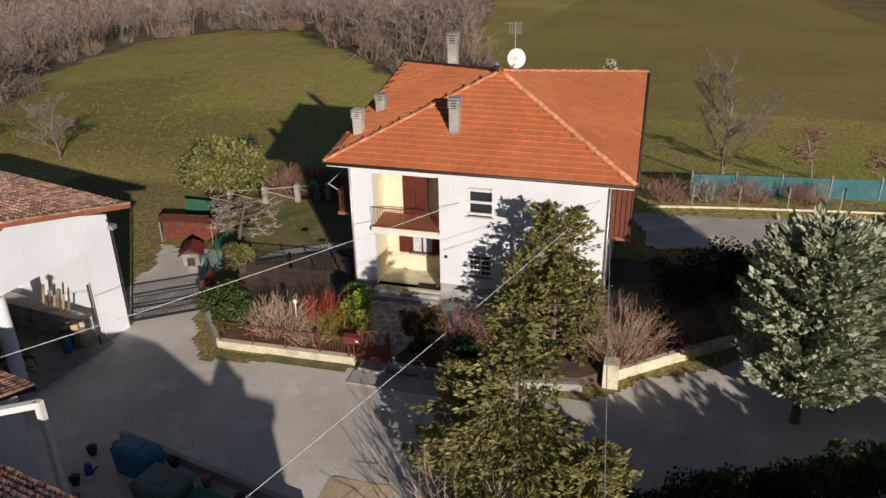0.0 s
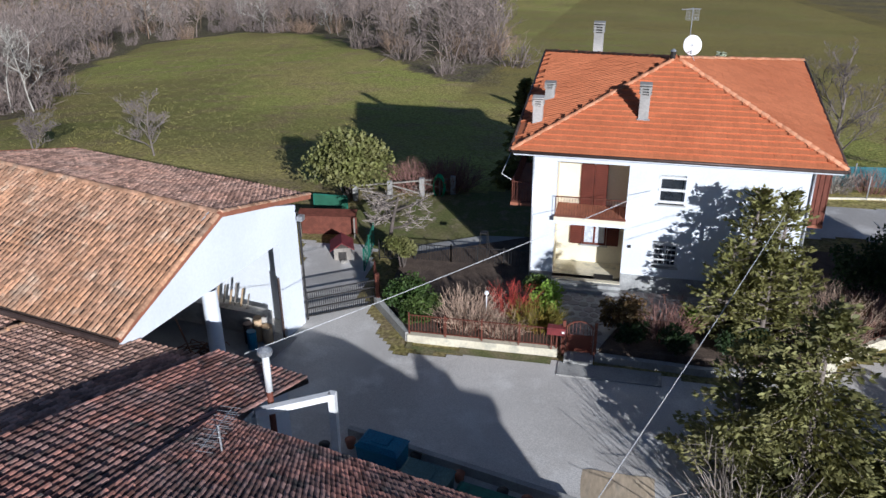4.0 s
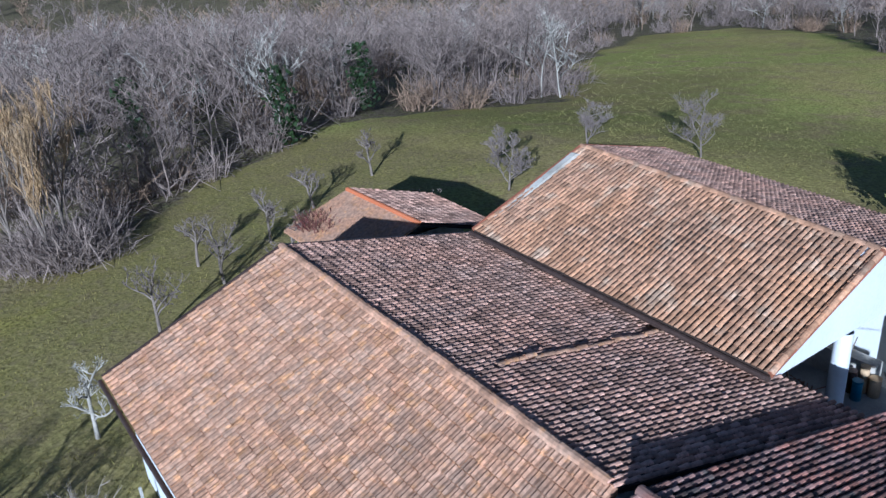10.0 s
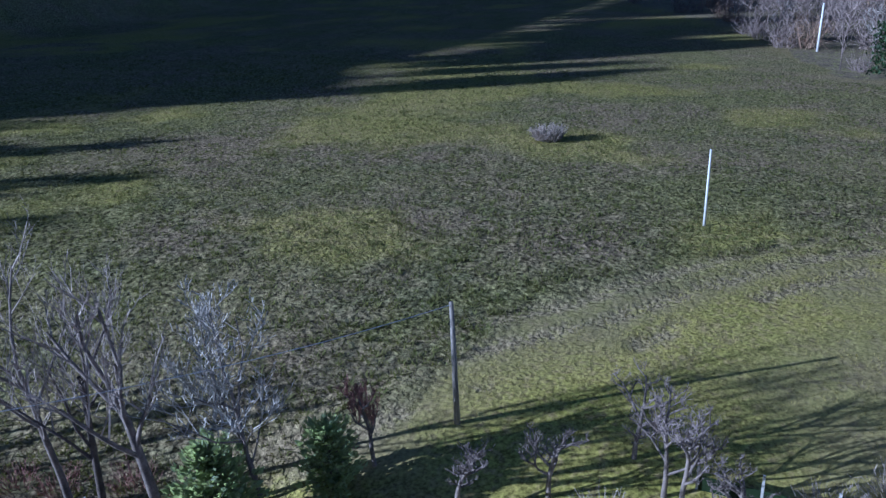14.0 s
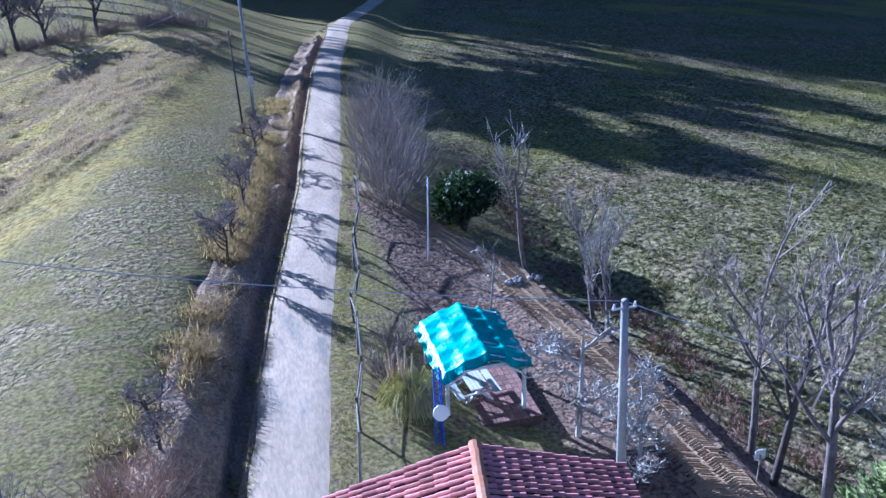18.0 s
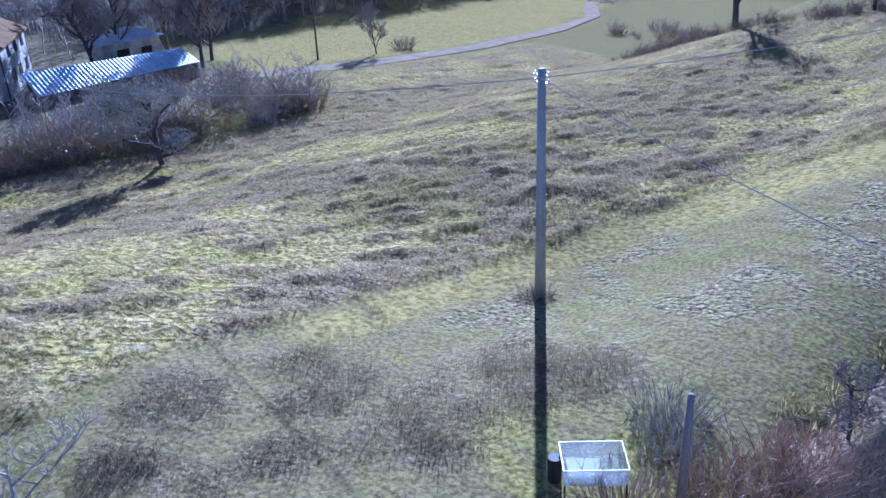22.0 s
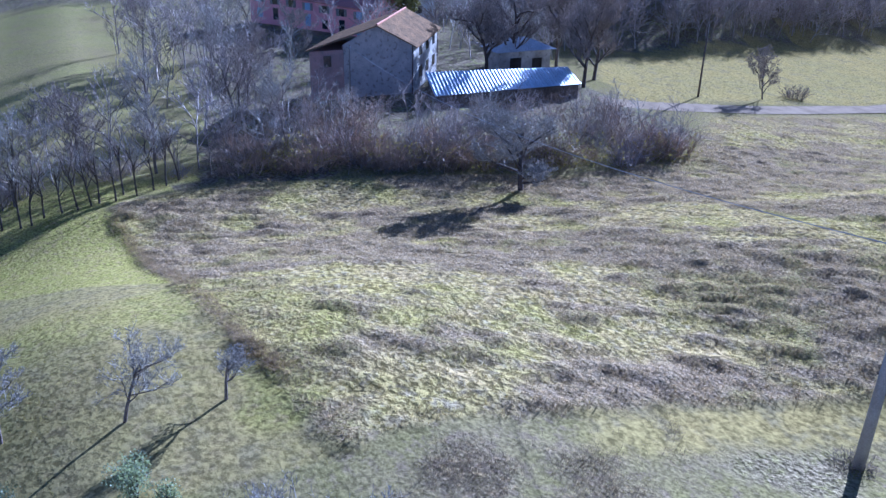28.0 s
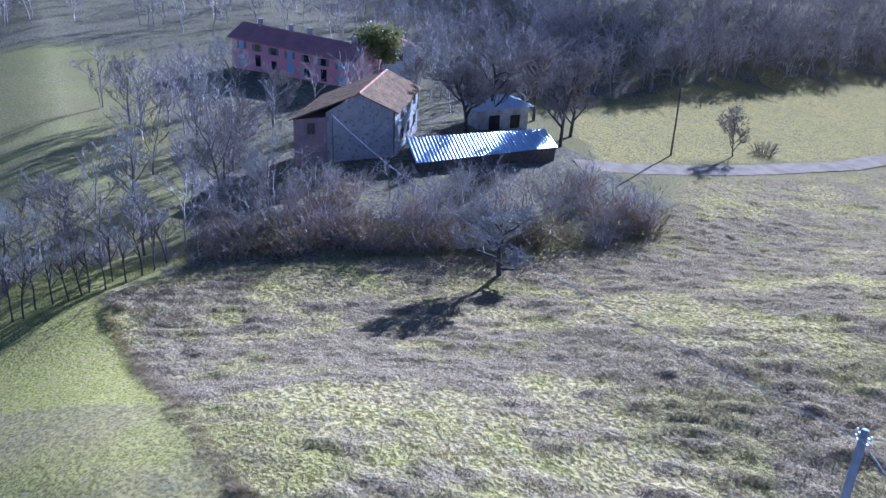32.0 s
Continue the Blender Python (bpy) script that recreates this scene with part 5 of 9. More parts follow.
# ---- long shed between, and the front building ----
def build_shed():
    s = thing("long_shed", tuple(farm(-6, -7, -1.2)), "long low farm shed with a lichened clay tile roof", "shed")
    q = [farm(-14.7, -14.85, 3.38), farm(3.0, -14.85, 3.38), farm(1.75, -7.9, 5.9), farm(-14.75, -7.9, 5.9), farm(2.45, 1.2, 3.52), farm(-14.75, 0.62, 3.70)]
    part("roof", Mesh().slab([q[0], q[1], q[2], q[3]], 0.14), TILE_GROUT, s, "orange mortar bed under the front tiles", world=True)
    part("roof", Mesh().slab([q[3], q[2], q[4], q[5]], 0.14), TILE_BED, s, "roof boarding blackened for the shade between tiles", world=True)
    w = Mesh()
    low = -2.2
    for u, vs in ((-14.35, [-14.4, -7.9, 0.2]), (1.4, [-14.4, -7.9, 0.2])):
        for a, c in zip(vs, vs[1:]):
            za, zc = (5.72 - 0.362 * (-7.9 - k) if k < -7.9 else 5.72 - 0.258 * (k + 7.9) for k in (a, c))
            w.hexa([farm(u, a, low), farm(u + 0.25, a, low), farm(u + 0.25, c, low), farm(u, c, low), farm(u, a, za), farm(u + 0.25, a, za), farm(u + 0.25, c, zc), farm(u, c, zc)])
    part("wall", w, WALL_WHITE, s, "white gable walls", world=True)
    part("wall", Mesh().hexa([farm(u, v, z) for z in (low, 3.3) for u, v in ((-14.3, -14.4), (2.5, -14.4), (2.5, -14.15), (-14.3, -14.15))]), WALL_WHITE, s, "white long wall", world=True)
    part("wall", Mesh().hexa([farm(u, v, z) for z in (low, 3.5) for u, v in ((-14.3, 0.0), (1.4, 0.0), (1.4, 0.25), (-14.3, 0.25))]), WALL_OLD, s, "rear wall", world=True)
    vb = Mesh()
    vb.bar(q[0], q[3], 0.08, 0.2).bar(q[3], q[5], 0.08, 0.2)
    part("verge_board", vb, GUTTER, s, "dark verge edging", world=True)
    part("gutter", Mesh().tube([farm(-14.7, -14.97, 3.28), farm(3.0, -14.97, 3.28)], 0.08, 8), GUTTER, s, "dark eaves gutter", world=True)
    part("valley_gutter", Mesh().tube([farm(-14.8, 0.66, 3.62), farm(0.2, 0.66, 3.62)], 0.12, 8), GUTTER, s, "dark valley gutter", world=True)
    f = thing("front_building", tuple(farm(9, -7, -0.9)), "farm building with a mottled red clay tile roof and white walls", "farm building")
    r = [farm(2.55, 1.35, 3.78), farm(5.95, 1.25, 3.78), farm(5.65, -2.35, 4.86), farm(14.2, -2.5, 4.82), farm(25.4, -7.9, 6.72), farm(2.35, -7.9, 6.25), farm(25.4, -14.6, 4.2), farm(1.4, -14.6, 4.2)]
    m = Mesh().slab([r[0], r[1], r[2], Vector(r[5]) + (Vector(r[4]) - Vector(r[5])) * 0.17, r[5]], 0.16)
    m.slab([r[2], r[3], farm(22.2, -7.9, 6.68), Vector(r[5]) + (Vector(r[4]) - Vector(r[5])) * 0.17], 0.16)
    m.slab([r[5], r[4], r[6], r[7]], 0.16)
    part("roof", m, TILE_BED, f, "roof boarding blackened for the shade between tiles", world=True)
    w = Mesh()
    def block(u0, u1, v0, v1, z1, low=-1.0):
        w.hexa([farm(u, v, z) for z in (low, z1) for u, v in ((u0, v0), (u1, v0), (u1, v1), (u0, v1))])
    block(2.75, 5.35, 0.75, 0.98, 3.7)
    block(2.5, 2.75, -7.6, 0.98, 3.75)
    block(5.1, 5.35, -3.0, 0.75, 3.75)
    block(5.35, 13.8, -3.1, -2.85, 4.7)
    block(13.55, 13.8, -8.1, -3.1, 4.7)
    block(13.8, 25.0, -8.1, -7.85, 6.5)
    block(24.75, 25.0, -14.2, -8.1, 4.3)
    block(2.5, 25.0, -14.3, -14.05, 4.1)
    part("wall", w, WALL_WHITE, f, "white rendered walls", world=True)
    part("doorway", Mesh().hexa([farm(u, v, z) for z in (-0.85, 1.3) for u, v in ((6.4, -2.84), (7.4, -2.84), (7.4, -2.80), (6.4, -2.80))]), INSIDE, f, "dark doorway", world=True)
    part("gutter", Mesh().tube([farm(5.9, -2.3, 4.72), farm(14.2, -2.45, 4.70)], 0.07, 8), GUTTER, f, "dark gutter", world=True)
    # chimney with a rounded top on the ridge
    c = thing("chimney", tuple(farm(23.1, -7.9, 6.2)), "broad rendered chimney on the ridge", "chimney")
    part("shaft", Mesh().box(-0.5, 0.5, -0.5, 0.5, -0.6, 0.8), CONCRETE, c)
    part("cap", Mesh().tube([(0, 0, 0.8), (0, 0, 1.05), (0, 0, 1.3)], 0.55, 12, 0.2), CONCRETE, c)
    return s, q, f, r


SHED, SHED_Q, FRONT, FRONT_Q = build_shed()


def build_hut():
    h = thing("hut", tuple(farm(-21.5, 0.2, -1.4)), "small outbuilding with a clay tile roof, its north slope toned as shaded", "outbuilding")
    a, b = farm(-25.0, 0.15, 3.05), farm(-18.6, 0.4, 3.05)
    c, d = farm(-25.9, -3.3, 1.5), farm(-19.1, -3.2, 1.5)
    e, g = farm(-22.9, 3.1, 2.95), farm(-16.9, 3.9, 2.2)
    part("roof", Mesh().slab([c, d, b, a], 0.12), TILE_PALE, h, "smooth orange-pink roof slope", world=True)
    # north slope coloured dark for its shade
    part("roof", Mesh().slab([a, b, g, farm(-23.0, 4.0, 2.2)], 0.12), TILE_BED, h, "north roof slope with shade in its colour", world=True)
    part("ridge", Mesh().tube([a, b], 0.12, 8), TILE_NEW, h, "orange ridge tiles", world=True)
    m = Mesh()
    for u0, u1, v0, v1, z in ((-25.3, -19.3, -2.9, -2.7, 1.5), (-19.4, -19.2, -2.7, 3.2, 2.2), (-25.3, -25.1, -2.7, 3.4, 1.9), (-25.1, -19.4, 3.2, 3.4, 2.0)):
        m.hexa([farm(u, v, z2) for z2 in (-2.4, z) for u, v in ((u0, v0), (u1, v0), (u1, v1), (u0, v1))])
    part("wall", m, WALL_OLD, h, world=True)
    return h


HUT = build_hut()


# ---- yard side: stove pipe, white frame, aerial, bins ----
def yard_things():
    p = thing("stove_pipe", tuple(farm(6.0, -0.62, 2.0)), "stove pipe with white top and rusty base beside the roof", "flue pipe")
    part("lower_pipe", Mesh().tube([(0, 0, -0.1), (0, 0, 2.6)], 0.09, 10), RUST, p, "rusty lower section", smooth=True)
    part("upper_pipe", Mesh().tube([(0, 0, 2.6), (0, 0, 3.75)], 0.10, 10), WHITE_METAL, p, "white upper section", smooth=True)
    part("cowl", Mesh().tube([(0, 0, 3.78), (0, 0, 3.9)], 0.2, 12, 0.2).tube([(0, 0, 3.9), (0, 0, 4.0)], 0.2, 12, 0.04), ZINC, p)
    part("elbow", Mesh().tube([(0, 0, 0.0), (0.0, -0.25, -0.25), (0, -0.7, -0.3)], 0.09, 8), DARK_IRON, p)
    f = thing("yard_gantry", (-3.6, -16.4, -0.88), "white painted steel post with a long beam above the yard", "steel frame")
    part("beam", Mesh().bar((0, 0, 5.1), (-1.72, -1.12, 5.1), 0.2, 0.2), WHITE_METAL, f)
    part("post", Mesh().bar((0.05, 0.03, 0), (0.05, 0.03, 5.2), 0.2, 0.2), WHITE_METAL, f)
    part("foot", Mesh().bar((-1.72, -1.12, 3.0), (-1.72, -1.12, 5.0), 0.14), WHITE_METAL, f)
    a = thing("yagi_aerial", (-4.7, -20.4, 3.9), "grey television aerial with many short rods", "aerial")
    part("mast", Mesh().tube([(0, 0, 0), (0, 0, 2.2)], 0.025, 6), ZINC, a)
    rods = Mesh().bar((0, -0.8, 2.2), (0.0, 0.7, 2.15), 0.016)
    for k in range(9):
        rods.bar((-0.26, -0.7 + k * 0.17, 2.22), (0.26, -0.7 + k * 0.17, 2.22), 0.009)
        rods.bar((-0.2, -0.7 + k * 0.17, 2.02), (0.2, -0.7 + k * 0.17, 2.02), 0.009)
    part("rod", rods, ZINC, a)
    for (x, y), (w, d, h), mat, lab in (((-3.2, -13.3), (1.5, 0.9, 1.05), BLUE_PLASTIC, "blue plastic bin with a hinged lid"), ((-1.5, -14.5), (1.6, 1.2, 1.0), TANK_GREEN, "grey-green plastic tank with a lid"), ((0.4, -14.9), (1.8, 1.1, 0.7), GREEN_PAINT, "dark green rabbit hutch with a sheet roof")):
        b = thing("storage_bin", (x, y, -0.86), lab + " in the shaded yard", "bin", turn=-12)
        part("body", Mesh().hexa([(-w / 2 + 0.06, -d / 2 + 0.05, 0), (w / 2 - 0.06, -d / 2 + 0.05, 0), (w / 2 - 0.06, d / 2 - 0.05, 0), (-w / 2 + 0.06, d / 2 - 0.05, 0), (-w / 2, -d / 2, h), (w / 2, -d / 2, h), (w / 2, d / 2, h), (-w / 2, d / 2, h)]), mat, b)
        lid = part("lid", Mesh().hexa([(-w / 2 - 0.04, -d / 2 - 0.04, h), (w / 2 + 0.04, -d / 2 - 0.04, h), (w / 2 + 0.04, d / 2 + 0.04, h), (-w / 2 - 0.04, d / 2 + 0.04, h), (-w / 2 + 0.1, -d / 2 + 0.1, h + 0.14), (w / 2 - 0.1, -d / 2 + 0.1, h + 0.14), (w / 2 - 0.1, d / 2 - 0.1, h + 0.14), (-w / 2 + 0.1, d / 2 - 0.1, h + 0.14)]), mat, b)
        part("hatch", Mesh().box(-w * 0.2, w * 0.2, -d * 0.25, d * 0.25, h + 0.14, h + 0.17), mat, lid)
    rng = np.random.default_rng(8)
    for k, (x, y) in enumerate(((-5.4, -12.9), (-4.6, -12.5), (-2.2, -12.8), (-0.6, -13.4), (0.9, -13.9), (1.7, -14.1), (-5.0, -14.4), (-4.4, -15.2))):
        t = thing("flower_pot", (x, y, -0.85), "terracotta pot at the yard wall", "pot", "pots along the yard wall")
        part("pot", Mesh().tube([(0, 0, 0), (0, 0, 0.34)], 0.13, 10, 0.2), BROWN_SLAB if k % 2 else DARK_IRON, t, smooth=True)
        part("soil", Mesh().tube([(0, 0, 0.28), (0, 0, 0.31)], 0.17, 10), SOIL, t)
    solo("yard_kerb", Mesh().hexa([farm(u, v, z) for z in (-1.0, -0.45) for u, v in ((5.2, 4.3), (13.5, 4.0), (13.5, 4.2), (5.2, 4.5))]), CONCRETE, "low dark concrete kerb wall round the yard corner", "low wall")
    w = thing("water_bucket", (-4.9, -13.8, -0.86), "blue plastic watering can by the shed door", "watering can")
    part("body", Mesh().tube([(0, 0, 0), (0, 0, 0.4)], 0.16, 10, 0.13), BLUE_PAINT, w, smooth=True)
    part("spout", Mesh().tube([(0.12, 0, 0.1), (0.4, 0, 0.4)], 0.03, 6), BLUE_PAINT, w)


yard_things()

# ---- garden in front of the house ----
def low_wall(name, pts, z0, z1, thick, mat, label):
    m = Mesh()
    for a, b in zip(pts, pts[1:]):
        a, b = Vector((*a, 0)), Vector((*b, 0))
        s = (b - a).cross(Vector((0, 0, 1))).normalized() * thick / 2
        m.hexa([p + Vector((0, 0, z)) for z in (z0, z1) for p in (a - s, b - s, b + s, a + s)])
    return solo(name, m, mat, label, "garden wall", "garden walls")


GZ = -0.42
gm = Mesh().slab([(-6.2, -2.7, GZ), (-4.35, -5.25, GZ), (1.75, -5.2, GZ), (10.9, -4.9, GZ), (16.6, -0.6, GZ), (15.5, 6, GZ), (11.3, 6, GZ), (-0.4, 5, GZ), (-6.4, 1.4, GZ)], 0.5)
solo("garden_bed", gm, SOIL, "dark garden soil raised behind the low walls", "garden bed", kind="structure")
sheet("lawn", [(-8.4, 2.2), (-0.6, 4.0), (-0.6, 14), (-6.5, 11.0), (-11, 9.2), (-11, 4.5)], 0.5, 0.05, surf("garden_lawn", (0.14, 0.15, 0.045), (0.19, 0.165, 0.07), 0.5, 9, 0.95, 0.4, fleck=0.5, third=(0.24, 0.2, 0.11)), "patchy winter lawn behind the railing", "lawn")
sheet("grass_verge", [(-4.6, -5.6), (1.7, -5.5), (1.6, -6.25), (-1.5, -6.35), (-4.9, -6.3)], 0.25, 0.055, surf("verge_grass", (0.13, 0.14, 0.05), (0.21, 0.18, 0.10), 1.2, 12, 0.95, 0.4, fleck=0.5), "thin strip of worn grass below the wall", "grass", 0.12)
low_wall("front_wall", [(-4.42, -5.43), (1.80, -5.32)], -0.95, -0.5, 0.26, CREAM_WALL, "low cream painted concrete wall under the garden fence")
low_wall("drive_wall", [(-6.62, -2.75), (-4.42, -5.43)], -0.95, -0.44, 0.24, CONCRETE, "low grey concrete wall beside the driveway")
low_wall("shaded_wall", [(3.3, -5.35), (7.6, -5.55), (11.1, -5.0)], -0.95, -0.55, 0.24, CONCRETE, "low mossy wall in the shade of the trees")
low_wall("corner_wall", [(11.9, -4.3), (14.3, -2.35), (16.95, -0.35)], -0.95, -0.38, 0.26, CREAM_WALL, "low pale wall along the lane")
solo("corner_pier", Mesh().box(11.85, 12.45, -4.7, -4.1, -0.95, 0.25), CREAM_WALL, "square cream wall pier at the lane", "pier")
solo("door_step", Mesh().box(1.9, 5.9, -6.75, -5.85, -0.95, -0.78).box(2.1, 3.25, -5.9, -5.2, -0.95, -0.62), CONCRETE, "broad grey concrete step at the garden gate", "step")


def fence_run(name, pts, z, h, mat, label, step=0.14, post=1.5, group=""):
    """Posts, two rails and thin bars along points; every bar a part of its own."""
    t = thing(name, (*pts[0], z), label, "fence", group)
    for a, b in zip(pts, pts[1:]):
        a, b = Vector((*a, z)), Vector((*b, z))
        d = b - a
        for q in (0.12, h - 0.05):
            part("rail", Mesh().bar(a + Vector((0, 0, q)), b + Vector((0, 0, q)), 0.045, 0.03), mat, t, world=True)
        n = max(1, round(d.length / post))
        for i in range(n + 1):
            p = a + d * i / n
            part("post", Mesh().bar(p, p + Vector((0, 0, h + 0.06)), 0.06), mat, t, world=True)
        k = int(d.length / step)
        for i in range(1, k):
            p = a + d * i / k
            part("bar", Mesh().bar(p + Vector((0, 0, 0.12)), p + Vector((0, 0, h - 0.05)), 0.018), mat, t, world=True)
    return t


fence_run("garden_fence", [(-4.35, -5.43), (1.75, -5.32)], -0.5, 0.95, RUST, "rust-brown iron fence on the cream wall", 0.13)
fence_run("corner_fence", [(12.5, -3.9), (14.3, -2.35), (16.9, -0.4)], -0.38, 0.95, RUST, "rust-brown iron fence on the lane wall", 0.2)
fence_run("back_railing", [(-7.6, 1.15), (-4.0, 1.25), (-0.15, 1.5)], -0.6, 1.05, DARK_IRON, "dark iron railing across the garden", 0.13)


def gates():
    g = thing("garden_gate", (2.65, -5.33, -0.62), "closed brown iron garden gate with an arched top", "gate")
    part("gate_frame", Mesh().bar((-0.5, 0, 0), (-0.5, 0, 1.25), 0.05).bar((0.5, 0, 0), (0.5, 0, 1.25), 0.05).bar((-0.5, 0, 0.1), (0.5, 0, 0.1), 0.05).tube([(-0.5, 0, 1.25), (-0.25, 0, 1.42), (0, 0, 1.48), (0.25, 0, 1.42), (0.5, 0, 1.25)], 0.028, 6), RUST, g)
    part("sheet", Mesh().box(-0.47, 0.47, -0.012, 0.012, 0.12, 0.85), BROWN, g, "brown sheet panel")
    for k in range(7):
        part("bar", Mesh().bar((-0.42 + k * 0.14, 0, 0.85), (-0.42 + k * 0.14, 0, 1.4), 0.02), RUST, g)
    for sx in (-0.62, 0.62):
        part("post", Mesh().bar((sx, 0, -0.2), (sx, 0, 1.45), 0.12), RUST, g)
    b = thing("mailbox", (1.75, -5.42, -0.05), "red-brown metal letter box on the gate post", "letter box")
    part("box", Mesh().box(-0.38, 0.34, -0.16, 0.16, 0.3, 0.62), RED_SHEET, b)
    part("label_plate", Mesh().box(0.2, 0.3, -0.172, -0.16, 0.42, 0.5), DISH_WHITE, b)
    part("stand", Mesh().bar((-0.2, 0, -0.5), (-0.2, 0, 0.3), 0.05).bar((0.2, 0, -0.5), (0.2, 0, 0.3), 0.05), RUST, b)
    d = thing("drive_gate", (-9.35, -4.7, -0.86), "long dark iron sliding gate across the driveway", "gate")
    a, c = Vector((0.15, 0.1, 0)), Vector((2.75, 1.85, 0))
    for q in (0.12, 0.5, 0.95, 1.3):
        part("rail", Mesh().bar(a + Vector((0, 0, q)), c + Vector((0, 0, q)), 0.05), DARK_IRON, d)
    for k in range(34):
        p = a.lerp(c, k / 33)
        part("bar", Mesh().bar(p + Vector((0, 0, 0.12)), p + Vector((0, 0, 1.3)), 0.022), DARK_IRON, d)
    part("post", Mesh().bar((2.85, 1.9, 0), (2.85, 1.9, 1.6), 0.16), RUST, d)
    part("post", Mesh().bar((-0.05, -0.05, 0), (-0.05, -0.05, 1.6), 0.1), DARK_IRON, d)
    s = thing("sheet_gate", (-6.55, -2.65, -0.8), "rusty red metal sheet leaning by the drive", "metal sheet")
    part("sheet", Mesh().slab([(0, 0, 0), (-0.55, 1.9, 0), (-0.75, 1.95, 1.15), (-0.2, 0.05, 1.2)], 0.03, (1, 0.3, 0)), RUST, s)


gates()


def paving():
    """Crazy-paved path to the porch, stone by stone."""
    path = thing("garden_path", (3.2, -2.6, GZ), "crazy-paved stone path to the porch", "path", kind="structure")
    part("bed", Mesh().slab([(1.9, -5.2, GZ + 0.03), (3.4, -5.2, GZ + 0.03), (4.4, -2.6, GZ + 0.03), (9.5, -2.0, GZ + 0.03), (11.2, -0.1, GZ + 0.03), (0.2, -0.1, GZ + 0.03), (1.6, -2.6, GZ + 0.03)], 0.3), CONCRETE, path, world=True)
    rng = np.random.default_rng(21)
    for i in range(22):
        for j in range(11):
            x, y = 0.35 + i * 0.5 + 0.25 * (j % 2) + rng.uniform(-0.06, 0.06), -4.95 + j * 0.46 + rng.uniform(-0.05, 0.05)
            wide = (1.75 + (y + 5.2) * -0.02, 3.6) if y < -2.4 else (0.45, 10.6 + (y + 0.1) * 0.6)
            if not wide[0] + 0.2 < x < wide[1] - 0.2:
                continue
            n = rng.integers(5, 8)
            r = rng.uniform(0.2, 0.27)
            pts = [(x + r * math.cos(6.283 * k / n + i) * rng.uniform(0.85, 1.1), y + r * math.sin(6.283 * k / n + i) * rng.uniform(0.8, 1.05), GZ + 0.055) for k in range(n)]
            part("flagstone", Mesh().slab(pts, 0.03), FLAG, path, world=True)
    st = thing("porch_step", (2.5, -0.4, -0.4), "pale stone steps up to the porch", "steps")
    part("step", Mesh().box(0.95, 4.1, -0.75, -0.25, -0.42, -0.2), PLINTH, st, world=True)
    part("step", Mesh().box(0.95, 4.1, -0.5, -0.25, -0.2, -0.04), PLINTH, st, world=True)


paving()


